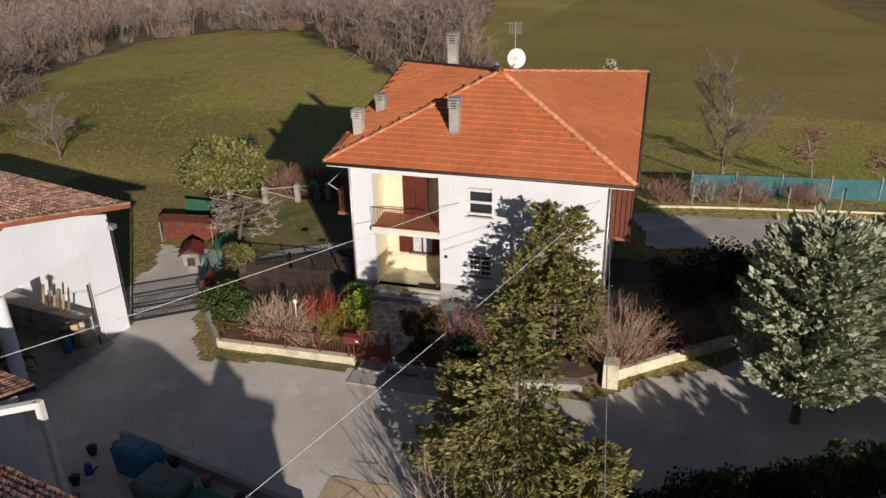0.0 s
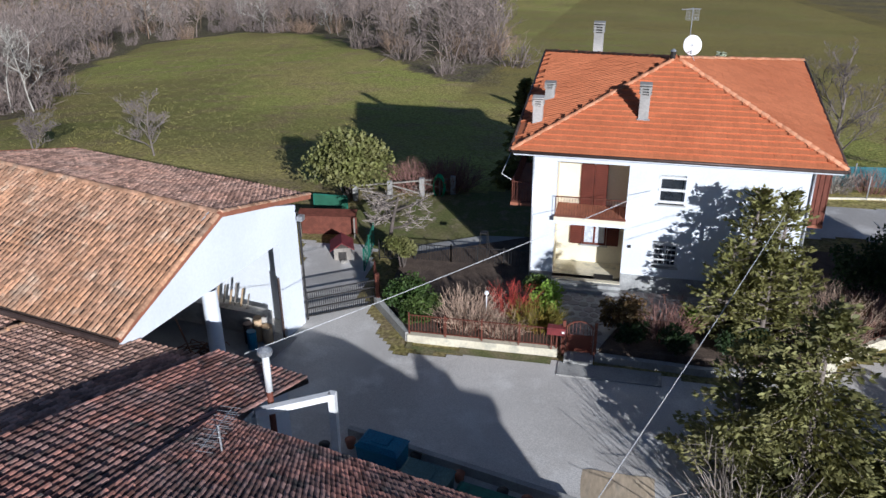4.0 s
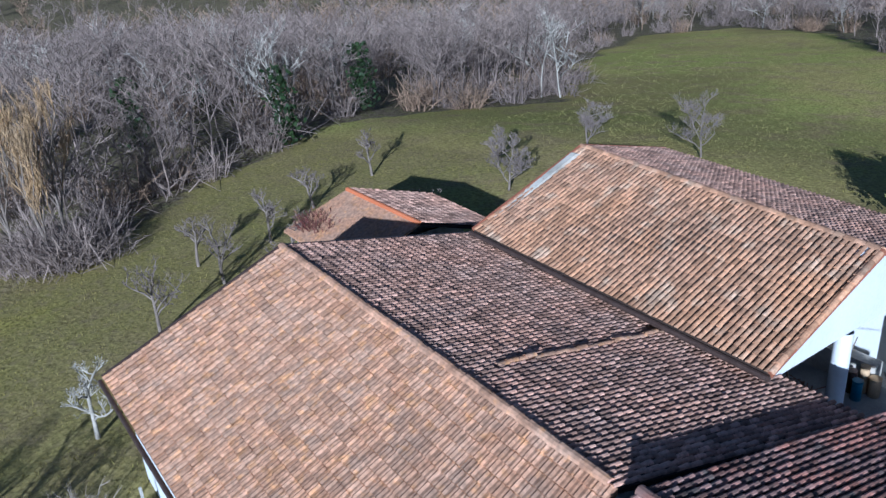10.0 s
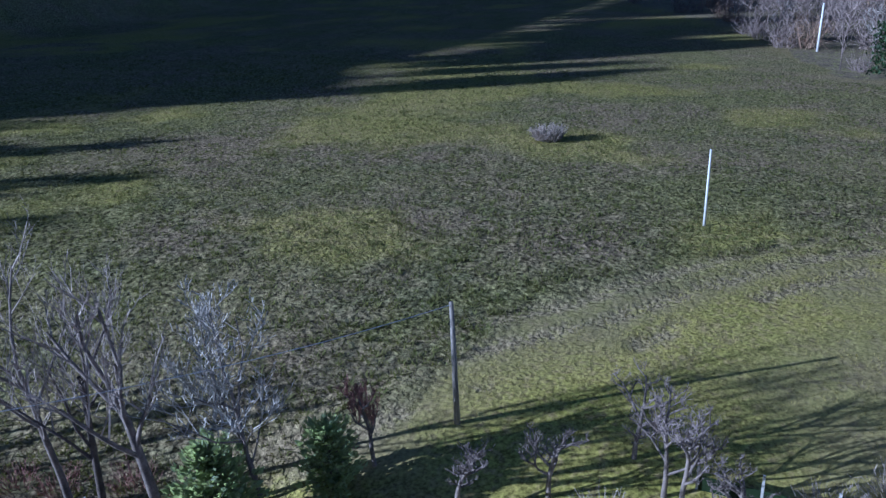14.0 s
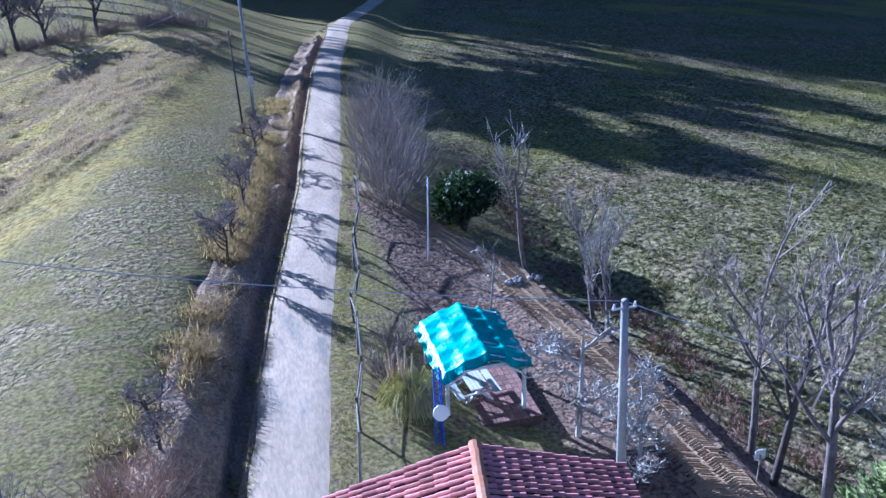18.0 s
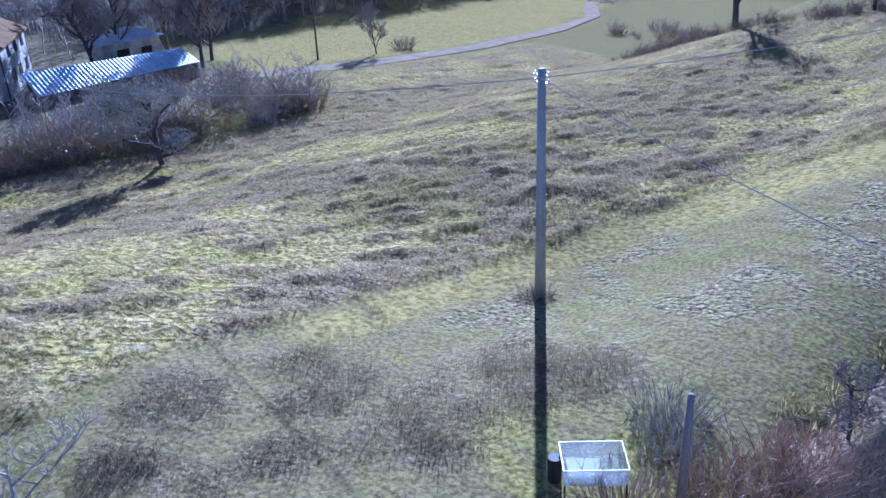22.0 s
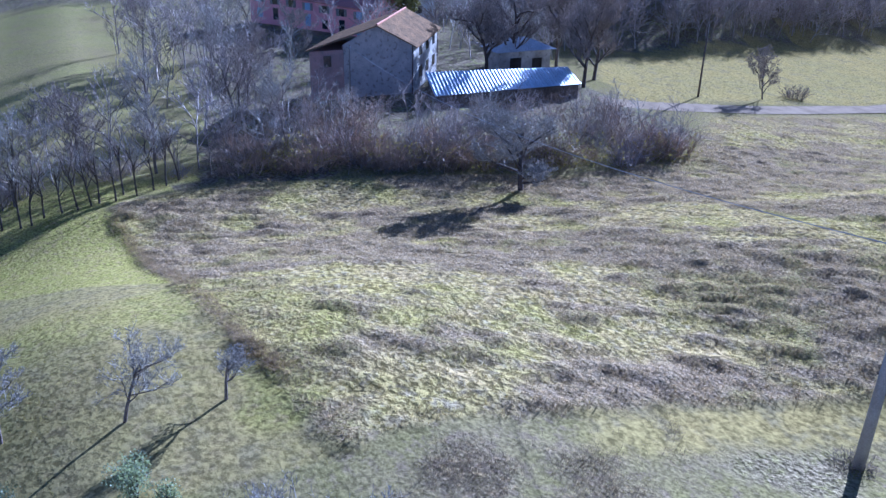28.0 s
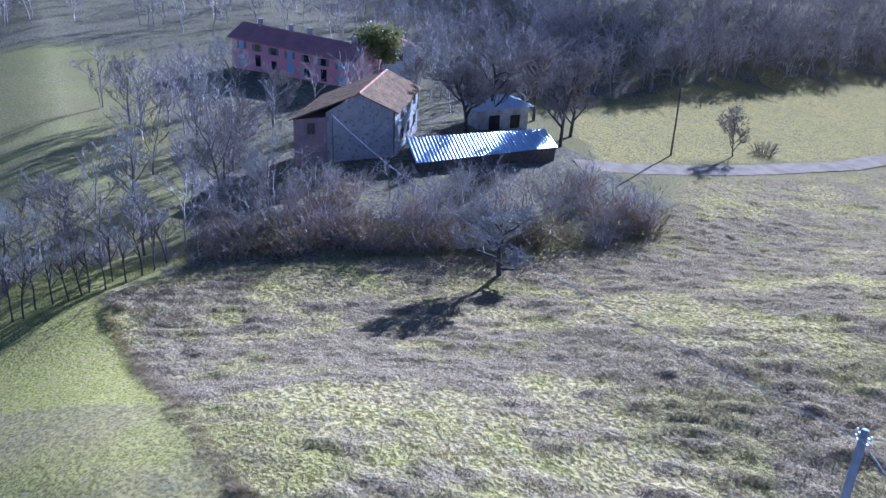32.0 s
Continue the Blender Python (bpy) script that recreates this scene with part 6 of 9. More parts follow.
def garden_plants():
    leaf_shrub("laurel_hedge", (-4.9, -3.6, GZ), 1.25, 1.7, "dense glossy green laurel shrub behind the wall", 31, LEAF_GREEN, count=5200, size=0.085, lumps=13)
    leaf_shrub("laurel_hedge", (-4.1, -4.4, GZ), 0.9, 1.4, "dense glossy green laurel shrub behind the wall", 32, LEAF_GREEN, count=3400, size=0.085, lumps=9)
    twig_shrub("straw_shrub", (-2.2, -4.2, GZ), 1.9, 1.6, "leafless straw-coloured shrub against the fence", 33, TWIG_STRAW, stems=260, r=0.013)
    twig_shrub("straw_shrub", (-0.5, -4.6, GZ), 1.6, 1.2, "leafless straw-coloured shrub against the fence", 34, TWIG_STRAW, stems=170, r=0.012)
    twig_shrub("red_dogwood", (-0.35, -3.4, GZ), 0.8, 1.8, "bright red-stemmed dogwood shrub", 35, TWIG_SCARLET, stems=110, r=0.01)
    twig_shrub("golden_shrub", (0.75, -3.9, GZ), 1.5, 1.35, "golden yellow feathery shrub by the gate", 36, LEAF_GOLD, stems=300, r=0.016)
    leaf_shrub("green_shrub", (1.25, -2.9, GZ), 0.85, 1.6, "yellow-green leafy shrub beside the path", 37, LEAF_LIME, count=1500, size=0.09)
    leaf_shrub("green_shrub", (0.5, -1.7, GZ), 0.7, 1.4, "leafy green shrub by the porch", 38, LEAF_GREEN, count=1800, size=0.08)
    leaf_shrub("bronze_shrub", (4.3, -3.6, GZ), 1.05, 1.9, "dark bronze-leaved shrub in shade", 39, LEAF_BRONZE, count=2600, size=0.09)
    twig_shrub("dark_red_shrub", (5.9, -3.4, GZ), 1.8, 1.6, "dark reddish leafless shrub in shade", 40, TWIG_RED, stems=160)
    leaf_shrub("lime_shrub", (7.0, -2.7, GZ), 0.55, 0.95, "small bright lime-green shrub", 41, LEAF_LIME, count=1100, size=0.08)
    for k, (x, y) in enumerate(((4.6, -4.6), (6.5, -4.7), (8.4, -4.4), (9.6, -3.9), (8.9, -2.2))):
        leaf_shrub("low_shrub", (x, y, GZ), 0.8, 1.0, "low dark evergreen shrub in shade", 42 + k, LEAF_DARK, count=1300, size=0.09, group="shade shrubs")
    twig_shrub("bare_shrub", (12.3, -3.2, GZ), 1.5, 2.9, "tall leafless brownish shrub at the wall corner", 50, TWIG_STRAW, stems=230, r=0.008)
    twig_shrub("bare_shrub", (14.2, -1.0, GZ), 2.0, 1.6, "leafless reddish shrub along the lane wall", 51, TWIG_RED, stems=170)
    leaf_shrub("bronze_shrub", (13.9, -1.4, GZ), 0.8, 1.3, "yellowish leafy shrub along the lane wall", 52, LEAF_BRONZE, count=1500)
    leaf_shrub("dark_shrub", (14.6, 2.2, GZ), 1.5, 2.6, "large dark evergreen shrub in shade", 53, LEAF_DARK, count=3600, size=0.1, lumps=12)
    leaf_shrub("dark_shrub", (16.8, 4.5, -0.9), 1.5, 2.4, "large dark evergreen shrub in shade", 54, LEAF_DARK, count=3000, size=0.1, lumps=12)
    t = leaf_shrub("topiary", (-6.2, 0.35, -0.85), 0.8, 2.0, "small round clipped evergreen on a thin stem", 55, LEAF_YEL, count=2600, size=0.075, trunk_h=0.95, lumps=10)
    # big conifer close to the house
    for k, (x, y, hh, r) in enumerate(((9.0, -2.6, 6.3, 1.7), (10.15, -2.3, 6.1, 1.6), (8.3, -3.0, 4.2, 1.6), (9.7, -3.5, 4.0, 1.7), (10.9, -3.0, 3.8, 1.4))):
        conifer("house_conifer", (x, y, GZ), hh, r, "bushy olive-green conifer in front of the house" if k < 2 else "lower conifer growing beside the tall ones", 56 + 200 * k, NEEDLE_SPRUCE, per=11, whorl=0.36, droop=0.0, shape=0.6, dens=50, size=0.10, gap=0.9, belly=0.3, fan=0.6, group="conifers before the house")
    # cedar group below the camera's start
    conifer("cedar", (9.7, -12.6, -0.9), 7.4, 3.6, "large yellow-green cedar with layered drooping branches", 58, NEEDLE_CEDAR, per=9, whorl=0.42, droop=0.2, shape=0.75, dens=92, size=0.095, gap=0.7, fan=0.8)
    conifer("cedar", (7.7, -12.0, -0.9), 5.6, 2.3, "slimmer yellow-green cedar beside the large one", 59, NEEDLE_CEDAR, per=8, whorl=0.42, droop=0.22, shape=0.85, dens=88, size=0.095, gap=0.7, fan=0.8)
    conifer("cedar", (12.2, -13.8, -0.9), 4.4, 2.5, "low broad cedar at the lane", 60, NEEDLE_CEDAR, per=9, whorl=0.38, droop=0.2, shape=0.7, dens=80, size=0.10, fan=0.9)
    twig_shrub("bare_shrub", (8.2, -14.4, -0.9), 1.6, 3.6, "tall bare stems among the cedars", 61, TWIG, stems=60, r=0.02)
    for k, (x, y, h) in enumerate(((14.6, -11.6, 1.8), (16.2, -11.0, 2.0), (17.9, -10.4, 2.1), (19.4, -9.6, 2.2), (13.2, -12.6, 1.8), (20.9, -8.6, 2.0))):
        leaf_shrub("hedge_shrub", (x, y, -0.9), 1.15, h, "dark olive-green evergreen hedge shrub", 62 + k, LEAF_GREEN if k % 2 else LEAF_DARK, count=3000, size=0.1, lumps=11, group="lane hedge")
    # broad evergreens out of view, added to throw shade across the lane
    for k in range(10):
        x, y = 18.0 + 1.55 * k, -17.4 + 0.82 * k
        leaf_shrub("shade_laurel", (x, y, -0.9), 1.55, 4.7, "unseen broad evergreen laurel added to shade the lane", 670 + k, LEAF_DARK, "tree", count=1900, size=0.24, lumps=12, group="laurels across the lane")
    # blue-grey conifers on the lane
    for k, (x, y, h, r) in enumerate(((18.9, -5.2, 7.6, 2.7), (20.3, -4.2, 7.2, 2.3), (22.6, -2.6, 7.8, 2.4))):
        conifer("blue_cypress", (x, y, -0.92), h, r, "dense blue-grey cypress with a bare lower trunk" if k < 2 else "dense olive conifer beside the blue cypresses", 70 + k, NEEDLE_BLUE if k < 2 else NEEDLE_CEDAR, bare=0.17, per=14, whorl=0.22, droop=-0.45, shape=0.6, dens=44, size=0.14, gap=0.1, fan=0.5, belly=0.6, group="cypresses on the lane")


garden_plants()


def back_garden():
    # small weeping tree by the drive
    bare_tree("garden_tree", (-7.4, 2.3, -0.95), 3.4, "low gnarled leafless tree with arching branches", 81, BARK_DARK, TWIG, spread=0.85, up=0.05, levels=4, kids=5, trunk=0.45, r0=0.13, twig=0.014)
    leaf_shrub("magnolia", (-11.9, 9.3, -1.1), 2.6, 4.3, "broad evergreen tree with yellow-green leaves", 82, LEAF_YEL, "tree", count=9000, size=0.15, lumps=22, trunk_h=0.9)
    twig_shrub("hedge_bare", (-6.4, 12.4, -1.2), 2.6, 2.3, "rounded leafless reddish-brown hedge", 83, TWIG_RED, stems=330, r=0.014, group="bare hedge")
    twig_shrub("hedge_bare", (-8.4, 11.9, -1.2), 2.4, 2.1, "rounded leafless reddish-brown hedge", 84, TWIG_RED, stems=300, r=0.014, group="bare hedge")
    f = thing("paddock_fence", (-9.6, 9.9, -1.1), "weathered timber rail fence with cross braces behind the lawn", "fence")
    posts = [(-11.4, 9.0), (-9.5, 9.75), (-7.75, 10.55), (-6.0, 11.2)]
    for x, y in posts:
        part("post", Mesh().box(x - 0.13, x + 0.13, y - 0.13, y + 0.13, -1.3, 0.15), CONCRETE, f, world=True)
    for (x0, y0), (x1, y1) in zip(posts, posts[1:]):
        part("rail", Mesh().bar((x0, y0, 0.0), (x1, y1, 0.0), 0.08), WOOD_GREY, f, world=True)
        part("brace", Mesh().bar((x0, y0, -0.1), (x1, y1, -0.85), 0.07), WOOD_GREY, f, world=True)
    hz = thing("garden_hose", (-6.75, 10.75, -0.4), "coiled bright green garden hose on a fence post", "hose")
    for k in range(4):
        r = 0.56 + 0.035 * k
        part("coil", Mesh().tube([(r * 0.55 * math.cos(w), 0.04 * k - 0.1 + 0.06 * math.sin(w), r * math.sin(w) * 1.15) for w in np.linspace(0, 6.283, 22)], 0.035, 6), HOSE_GREEN, hz, smooth=True)
    part("peg", Mesh().bar((0, 0.15, -0.8), (0, 0.15, 0.75), 0.1), WOOD_GREY, hz)
    d = thing("dog_house", (-9.7, 1.6, -0.93), "small wooden dog house with a dark red roof", "dog house", turn=20)
    part("wall", Mesh().box(-0.42, 0.42, -0.5, 0.5, 0.08, 0.75), WOOD_GREY, d)
    part("roof", Mesh().slab([(-0.6, -0.65, 0.72), (0.0, -0.65, 1.12), (0.0, 0.65, 1.12), (-0.6, 0.65, 0.72)], 0.05).slab([(0.0, -0.65, 1.12), (0.6, -0.65, 0.72), (0.6, 0.65, 0.72), (0.0, 0.65, 1.12)], 0.05), RED_SHEET, d, "dark red sheet roof")
    part("entrance", Mesh().box(-0.2, 0.2, -0.52, -0.5, 0.1, 0.55), INSIDE, d)
    part("step_stone", Mesh().blob((0.05, -0.75, 0.12), 0.2, np.random.default_rng(2), flat=0.5), STONE, d)
    k = thing("kennel", (-11.2, 3.3, -0.95), "low dark red sheet-metal shelter behind the dog house", "shelter", turn=8)
    part("roof", Mesh().slab([(-1.5, 0.2, 1.35), (1.6, 0.2, 1.35), (1.6, 0.9, 1.5), (-1.5, 0.9, 1.5)], 0.05), RUST, k)
    part("panel", Mesh().box(-1.45, 1.55, 0.75, 0.8, 0, 1.38), RUST, k)
    for x in (-1.4, 1.5):
        part("post", Mesh().bar((x, 0.3, 0), (x, 0.3, 1.33), 0.07), WOOD_GREY, k)
    fence_run("run_fence", [(-8.55, 3.3), (-8.1, 0.2)], -0.9, 1.25, GREEN_PAINT, "green wire dog-run fence beside the drive", 0.2)
    g = thing("green_cage", (-12.3, 7.2, -1.05), "dark green wire cage under the tree", "cage")
    part("frame", Mesh().bar((-1, 0, 1.1), (1, 0, 1.1), 0.06).bar((-1, 0, 0), (-1, 0, 1.1), 0.06).bar((1, 0, 0), (1, 0, 1.1), 0.06), GREEN_PAINT, g)
    part("net", Mesh().box(-0.97, 0.97, -0.01, 0.01, 0, 1.08), NET_GREEN, g)
    p = thing("plant_obelisk", (-2.5, 1.9, -0.9), "slim tapering iron plant support on the terrace", "plant support")
    part("cage", Mesh().tube([(0.3, 0.3, 0), (0.16, 0.16, 1.9)], 0.015, 4).tube([(-0.3, 0.3, 0), (-0.16, 0.16, 1.9)], 0.015, 4).tube([(0.3, -0.3, 0), (0.16, -0.16, 1.9)], 0.015, 4).tube([(-0.3, -0.3, 0), (-0.16, -0.16, 1.9)], 0.012, 4), DARK_IRON, p)
    part("top", Mesh().box(-0.18, 0.18, -0.18, 0.18, 1.88, 1.92), DARK_IRON, p)
    solo("terrace", Mesh().slab([(-6.8, 1.6, -0.7), (-0.1, 1.7, -0.7), (-0.1, 5.6, -0.75), (-3.2, 5.2, -0.75), (-6.0, 3.4, -0.72)], 0.3), CONCRETE, "grey concrete terrace beside the house", "terrace", kind="structure")
    solo("lamp_globe", Mesh().tube([(0, 0, 0), (0, 0, 1.3)], 0.03, 6).blob((0, 0, 1.4), 0.1, np.random.default_rng(1), 10, 7, 0.0), DISH_WHITE, "white globe garden lamp on a thin post", "garden lamp").location = (-1.35, -4.0, GZ)
    # fence with teal netting beyond the back drive
    nf = thing("net_fence", (17, 17, -1.6), "wire fence with teal shade netting on metal posts", "fence")
    pts = [(12.9, 15.0), (15.5, 15.6), (18.2, 16.2), (21, 16.7), (24, 17.3), (27, 17.8), (30, 18.3)]
    for x, y in pts:
        part("post", Mesh().bar((x, y, zat(x, y) - 0.2), (x, y, zat(x, y) + 1.5), 0.06), ZINC, nf, world=True)
    nb = Mesh()
    for (x0, y0), (x1, y1) in zip(pts, pts[1:]):
        nb.slab([(x0, y0, zat(x0, y0)), (x1, y1, zat(x1, y1)), (x1, y1, zat(x1, y1) + 0.12), (x0, y0, zat(x0, y0) + 0.12)], 0.1, (0, 1, 0))
    part("kerb", nb, CREAM_WALL, nf, "pale concrete kerb", world=True)
    for i in range(1, 6):
        (x0, y0), (x1, y1) = pts[i], pts[i + 1] if i < 6 else pts[i]
        y0, y1 = y0 + 3.5, y1 + 3.5
        part("net", Mesh().slab([(x0, y0, zat(x0, y0)), (x1, y1, zat(x1, y1)), (x1, y1, zat(x1, y1) + 1.35), (x0, y0, zat(x0, y0) + 1.35)], 0.02, (0, 1, 0)), NET_TEAL, nf, "teal shade netting", world=True)
        part("post", Mesh().bar((x0, y0 - 0.04, zat(x0, y0)), (x0, y0 - 0.04, zat(x0, y0) + 1.6), 0.07), ZINC, nf, world=True)
    for k, (x, y, r) in enumerate(((13.9, 17.0, 1.0), (16.6, 17.6, 1.0), (19.0, 18.2, 0.9), (22.4, 18.8, 1.0))):
        twig_shrub("fence_shrub", (x, y, zat(x, y)), r * 1.7, 1.7, "reddish leafless shrub along the fence", 90 + k, TWIG_RED if k != 1 else TWIG, stems=150, group="fence shrubs")
    bare_tree("large_bare_tree", (17.6, 23.5, zat(17.6, 23.5)), 9.5, "tall spreading leafless tree in the meadow", 95, BARK, TWIG_SLOPE, levels=5, kids=5, spread=0.5, r0=0.15, twig=0.006, up=0.25, trunk=0.15, wander=0.15, thin=0.45)
    bare_tree("bare_tree", (23.4, 24.0, zat(23.4, 24)), 4.0, "small leafless tree with a pale trunk", 96, BARK, TWIG_RED, levels=4, kids=4, spread=0.8, r0=0.1, twig=0.02)
    bare_tree("bare_tree", (27.5, 22.0, zat(27.5, 22)), 3.6, "small leafless reddish tree", 97, BARK, TWIG_RED, levels=4, kids=4, spread=0.8, r0=0.1, twig=0.02)
    conifer("blue_spruce", (9.6, 24.0, zat(9.6, 24)), 7.8, 1.9, "pale blue-green spruce behind the house", 98, NEEDLE_BLUE, per=8, whorl=0.4, dens=30, size=0.2)
    conifer("dark_conifer", (-2.2, 14.2, zat(-2.2, 14.2)), 6.5, 1.9, "tall dark conifer behind the house corner", 99, NEEDLE_SPRUCE, per=9, whorl=0.35, dens=34, size=0.2)
    # bare trees along the meadow edge behind the barn
    for k, (x, y, h) in enumerate(((-28.1, 15.0, 4.6), (-35.6, 12.6, 3.8), (-34.8, 2.6, 3.6), (-30.2, 6.0, 2.6), (-38.5, 6.0, 3.0))):
        bare_tree("orchard_tree", (x, y, zat(x, y)), h, "leafless fruit tree on the meadow", 100 + k, BARK, TWIG_SLOPE, levels=4, kids=6, spread=0.6, trunk=0.12, r0=0.08, twig=0.008, group="meadow trees")
    # clipped dark shrubs throwing shade in the meadow
    leaf_shrub("dark_bush", (-13.8, 16.0, zat(-13.8, 16)), 1.1, 2.3, "dark evergreen bush in the meadow", 106, LEAF_DARK, count=2400, size=0.12)


back_garden()

# ---- cables ----
def cable(a, b, sag, label, r=0.018, mat=None, group=""):
    a, b = Vector(a), Vector(b)
    pts = [a.lerp(b, k / 16) + Vector((0, 0, -4 * sag * (k / 16) * (1 - k / 16))) for k in range(17)]
    return solo("overhead_cable", Mesh().tube(pts, r, 4), mat or CABLE, label, "cable", group or "overhead cables")


cable((-7.1, -14.4, 3.85), (5.0, -0.04, 4.5), 0.1, "pale cable from the farm roof to the house", 0.015)
cable((3.5, -19.4, 4.0), (11.0, -0.05, 5.15), 0.1, "pale cable over the yard to the house", 0.013)
cable((11.8, -7.0, 6.7), (12.8, -24.0, 9.2), 0.1, "thin cable above the cedars", 0.012)


def pole(name, at, high, r, mat, label, lean=(0, 0), arms=0, cap=False, group="utility poles"):
    t = thing(name, at, label, "pole", group)
    top = (lean[0], lean[1], high)
    part("shaft", Mesh().tube([(0, 0, -0.4), (lean[0] * 0.5, lean[1] * 0.5, high * 0.5), top], r, 10, r * 0.62), mat, t, smooth=True)
    for k in range(arms):
        z = high - 0.25 - 0.3 * k
        part("bracket", Mesh().bar((lean[0] - 0.38, lean[1], z), (lean[0] + 0.38, lean[1], z), 0.05), ZINC, t)
        for sx in (-0.32, 0.32):
            part("insulator", Mesh().tube([(lean[0] + sx, lean[1], z), (lean[0] + sx, lean[1], z + 0.16)], 0.05, 8, 0.035), DISH_WHITE, t)
    if cap:
        part("cap", Mesh().tube([(*top[:2], high - 0.02), (*top[:2], high + 0.08)], r * 0.8, 10, r * 0.5), DISH_WHITE, t)
    return t


pole("concrete_pole", (14.4, -62.3, zat(14.4, -62.3)), 10.35, 0.26, CONCRETE, "tall grey concrete utility pole with insulators", (-0.12, 0.18), arms=2)
pole("concrete_pole", (-14.0, -54.3, -0.87), 7.9, 0.17, CONCRETE, "pale concrete utility pole beside the garden plot", (0.75, 0.85), arms=1)
pole("wooden_pole", (2.95, -51.6, 2.3), 3.5, 0.14, WOOD_GREY, "short weathered post in the rough grass", cap=False)
pole("thin_pole", (-3.5, -96.9, 0.7), 7.6, 0.09, WOOD_DARK, "thin dark wooden pole beside the lane", (0.1, 0))
pole("concrete_pole", (-4.5, -101.5, 0.5), 10.5, 0.16, CONCRETE, "concrete pole with a meter box beside the lane", arms=1)
solo("meter_box", Mesh().box(-4.75, -4.4, -101.3, -101.0, 3.2, 4.0), ZINC, "grey metal box on the lane pole", "meter box")
pole("wooden_pole", (-27.6, -44.05, -0.91), 5.2, 0.13, WOOD_GREY, "leaning weathered wooden pole at the field edge", (0.0, 0.0))
pole("white_pole", (-52.5, -36.7, -2.4), 4.9, 0.085, WHITE_METAL, "slender white pole in the field", group="field poles")
pole("white_pole", (-149, -25.5, -11.1), 7.6, 0.2, WHITE_METAL, "slender white pole at the wood edge", group="field poles")
cable((-13.25, -53.45, 7.0), (14.2, -61.9, 10.25), 0.6, "thin cable between the concrete poles", 0.02, CABLE)
cable((-13.25, -53.45, 7.0), (-27.6, -44.05, 4.2), 0.4, "thin cable to the wooden pole", 0.018, CABLE)
cable((14.2, -61.9, 10.25), (88.7, -64.4, 3.3), 2.0, "thin cable across the rough field", 0.025, CABLE)
cable((-4.5, -101.5, 10.8), (14.2, -61.9, 10.25), 0.6, "thin cable along the lane", 0.018, CABLE)


# ---- gabled house between lane and garden plot ----
def hip_house():
    t = thing("gabled_house", (-8.4, -46.6, -0.6), "low house with a faded red gabled tile roof", "house", turn=0)
    z = 3.05
    ap, ap2 = Vector((-8.3, -51.75, 4.45)), Vector((-6.6, -42.4, 4.45))
    c = [Vector((-4.3, -52.5, z)), Vector((-12.5, -51.45, z)), Vector((-10.8, -41.6, z)), Vector((-2.5, -43.2, z))]
    bed = Mesh().slab([c[0], c[3], ap2, ap], 0.12).slab([c[2], c[1], ap, ap2], 0.12)
    roof = part("roof", bed, TILE_BED, t, "roof boarding blackened for the shade between tiles", world=True)
    for a, b in ((c[0], ap), (ap, c[1])):
        part("verge_board", Mesh().bar(a - Vector((0, 0, 0.1)), b - Vector((0, 0, 0.1)), 0.06, 0.18), DARK_IRON, t, "dark verge edging", world=True)
    g = [p.lerp((c[0] + c[2]) / 2, 0.13) for p in (c[0], c[1])]
    part("gable", Mesh().slab([g[0], g[1], (ap + (c[2] - c[1]) * 0.06) - Vector((0, 0, 0.2))], 0.2, (0.18, 0.98, 0)), WALL_OLD, t, "rendered gable", world=True)
    w = Mesh()
    q = [p.lerp((c[0] + c[2]) / 2, 0.12) for p in c]
    for a, b in zip(q, q[1:] + q[:1]):
        s = (b - a).cross(Vector((0, 0, 1))).normalized() * 0.12
        w.hexa([Vector((p.x, p.y, zz)) for zz in (-1.2, z) for p in (a - s, b - s, b + s, a + s)])
    part("wall", w, WALL_OLD, t, "weathered rendered walls", world=True)
    return t, roof, c, ap, ap2


HIP, HIP_ROOF, HIP_C, HIP_A, HIP_B = hip_house()


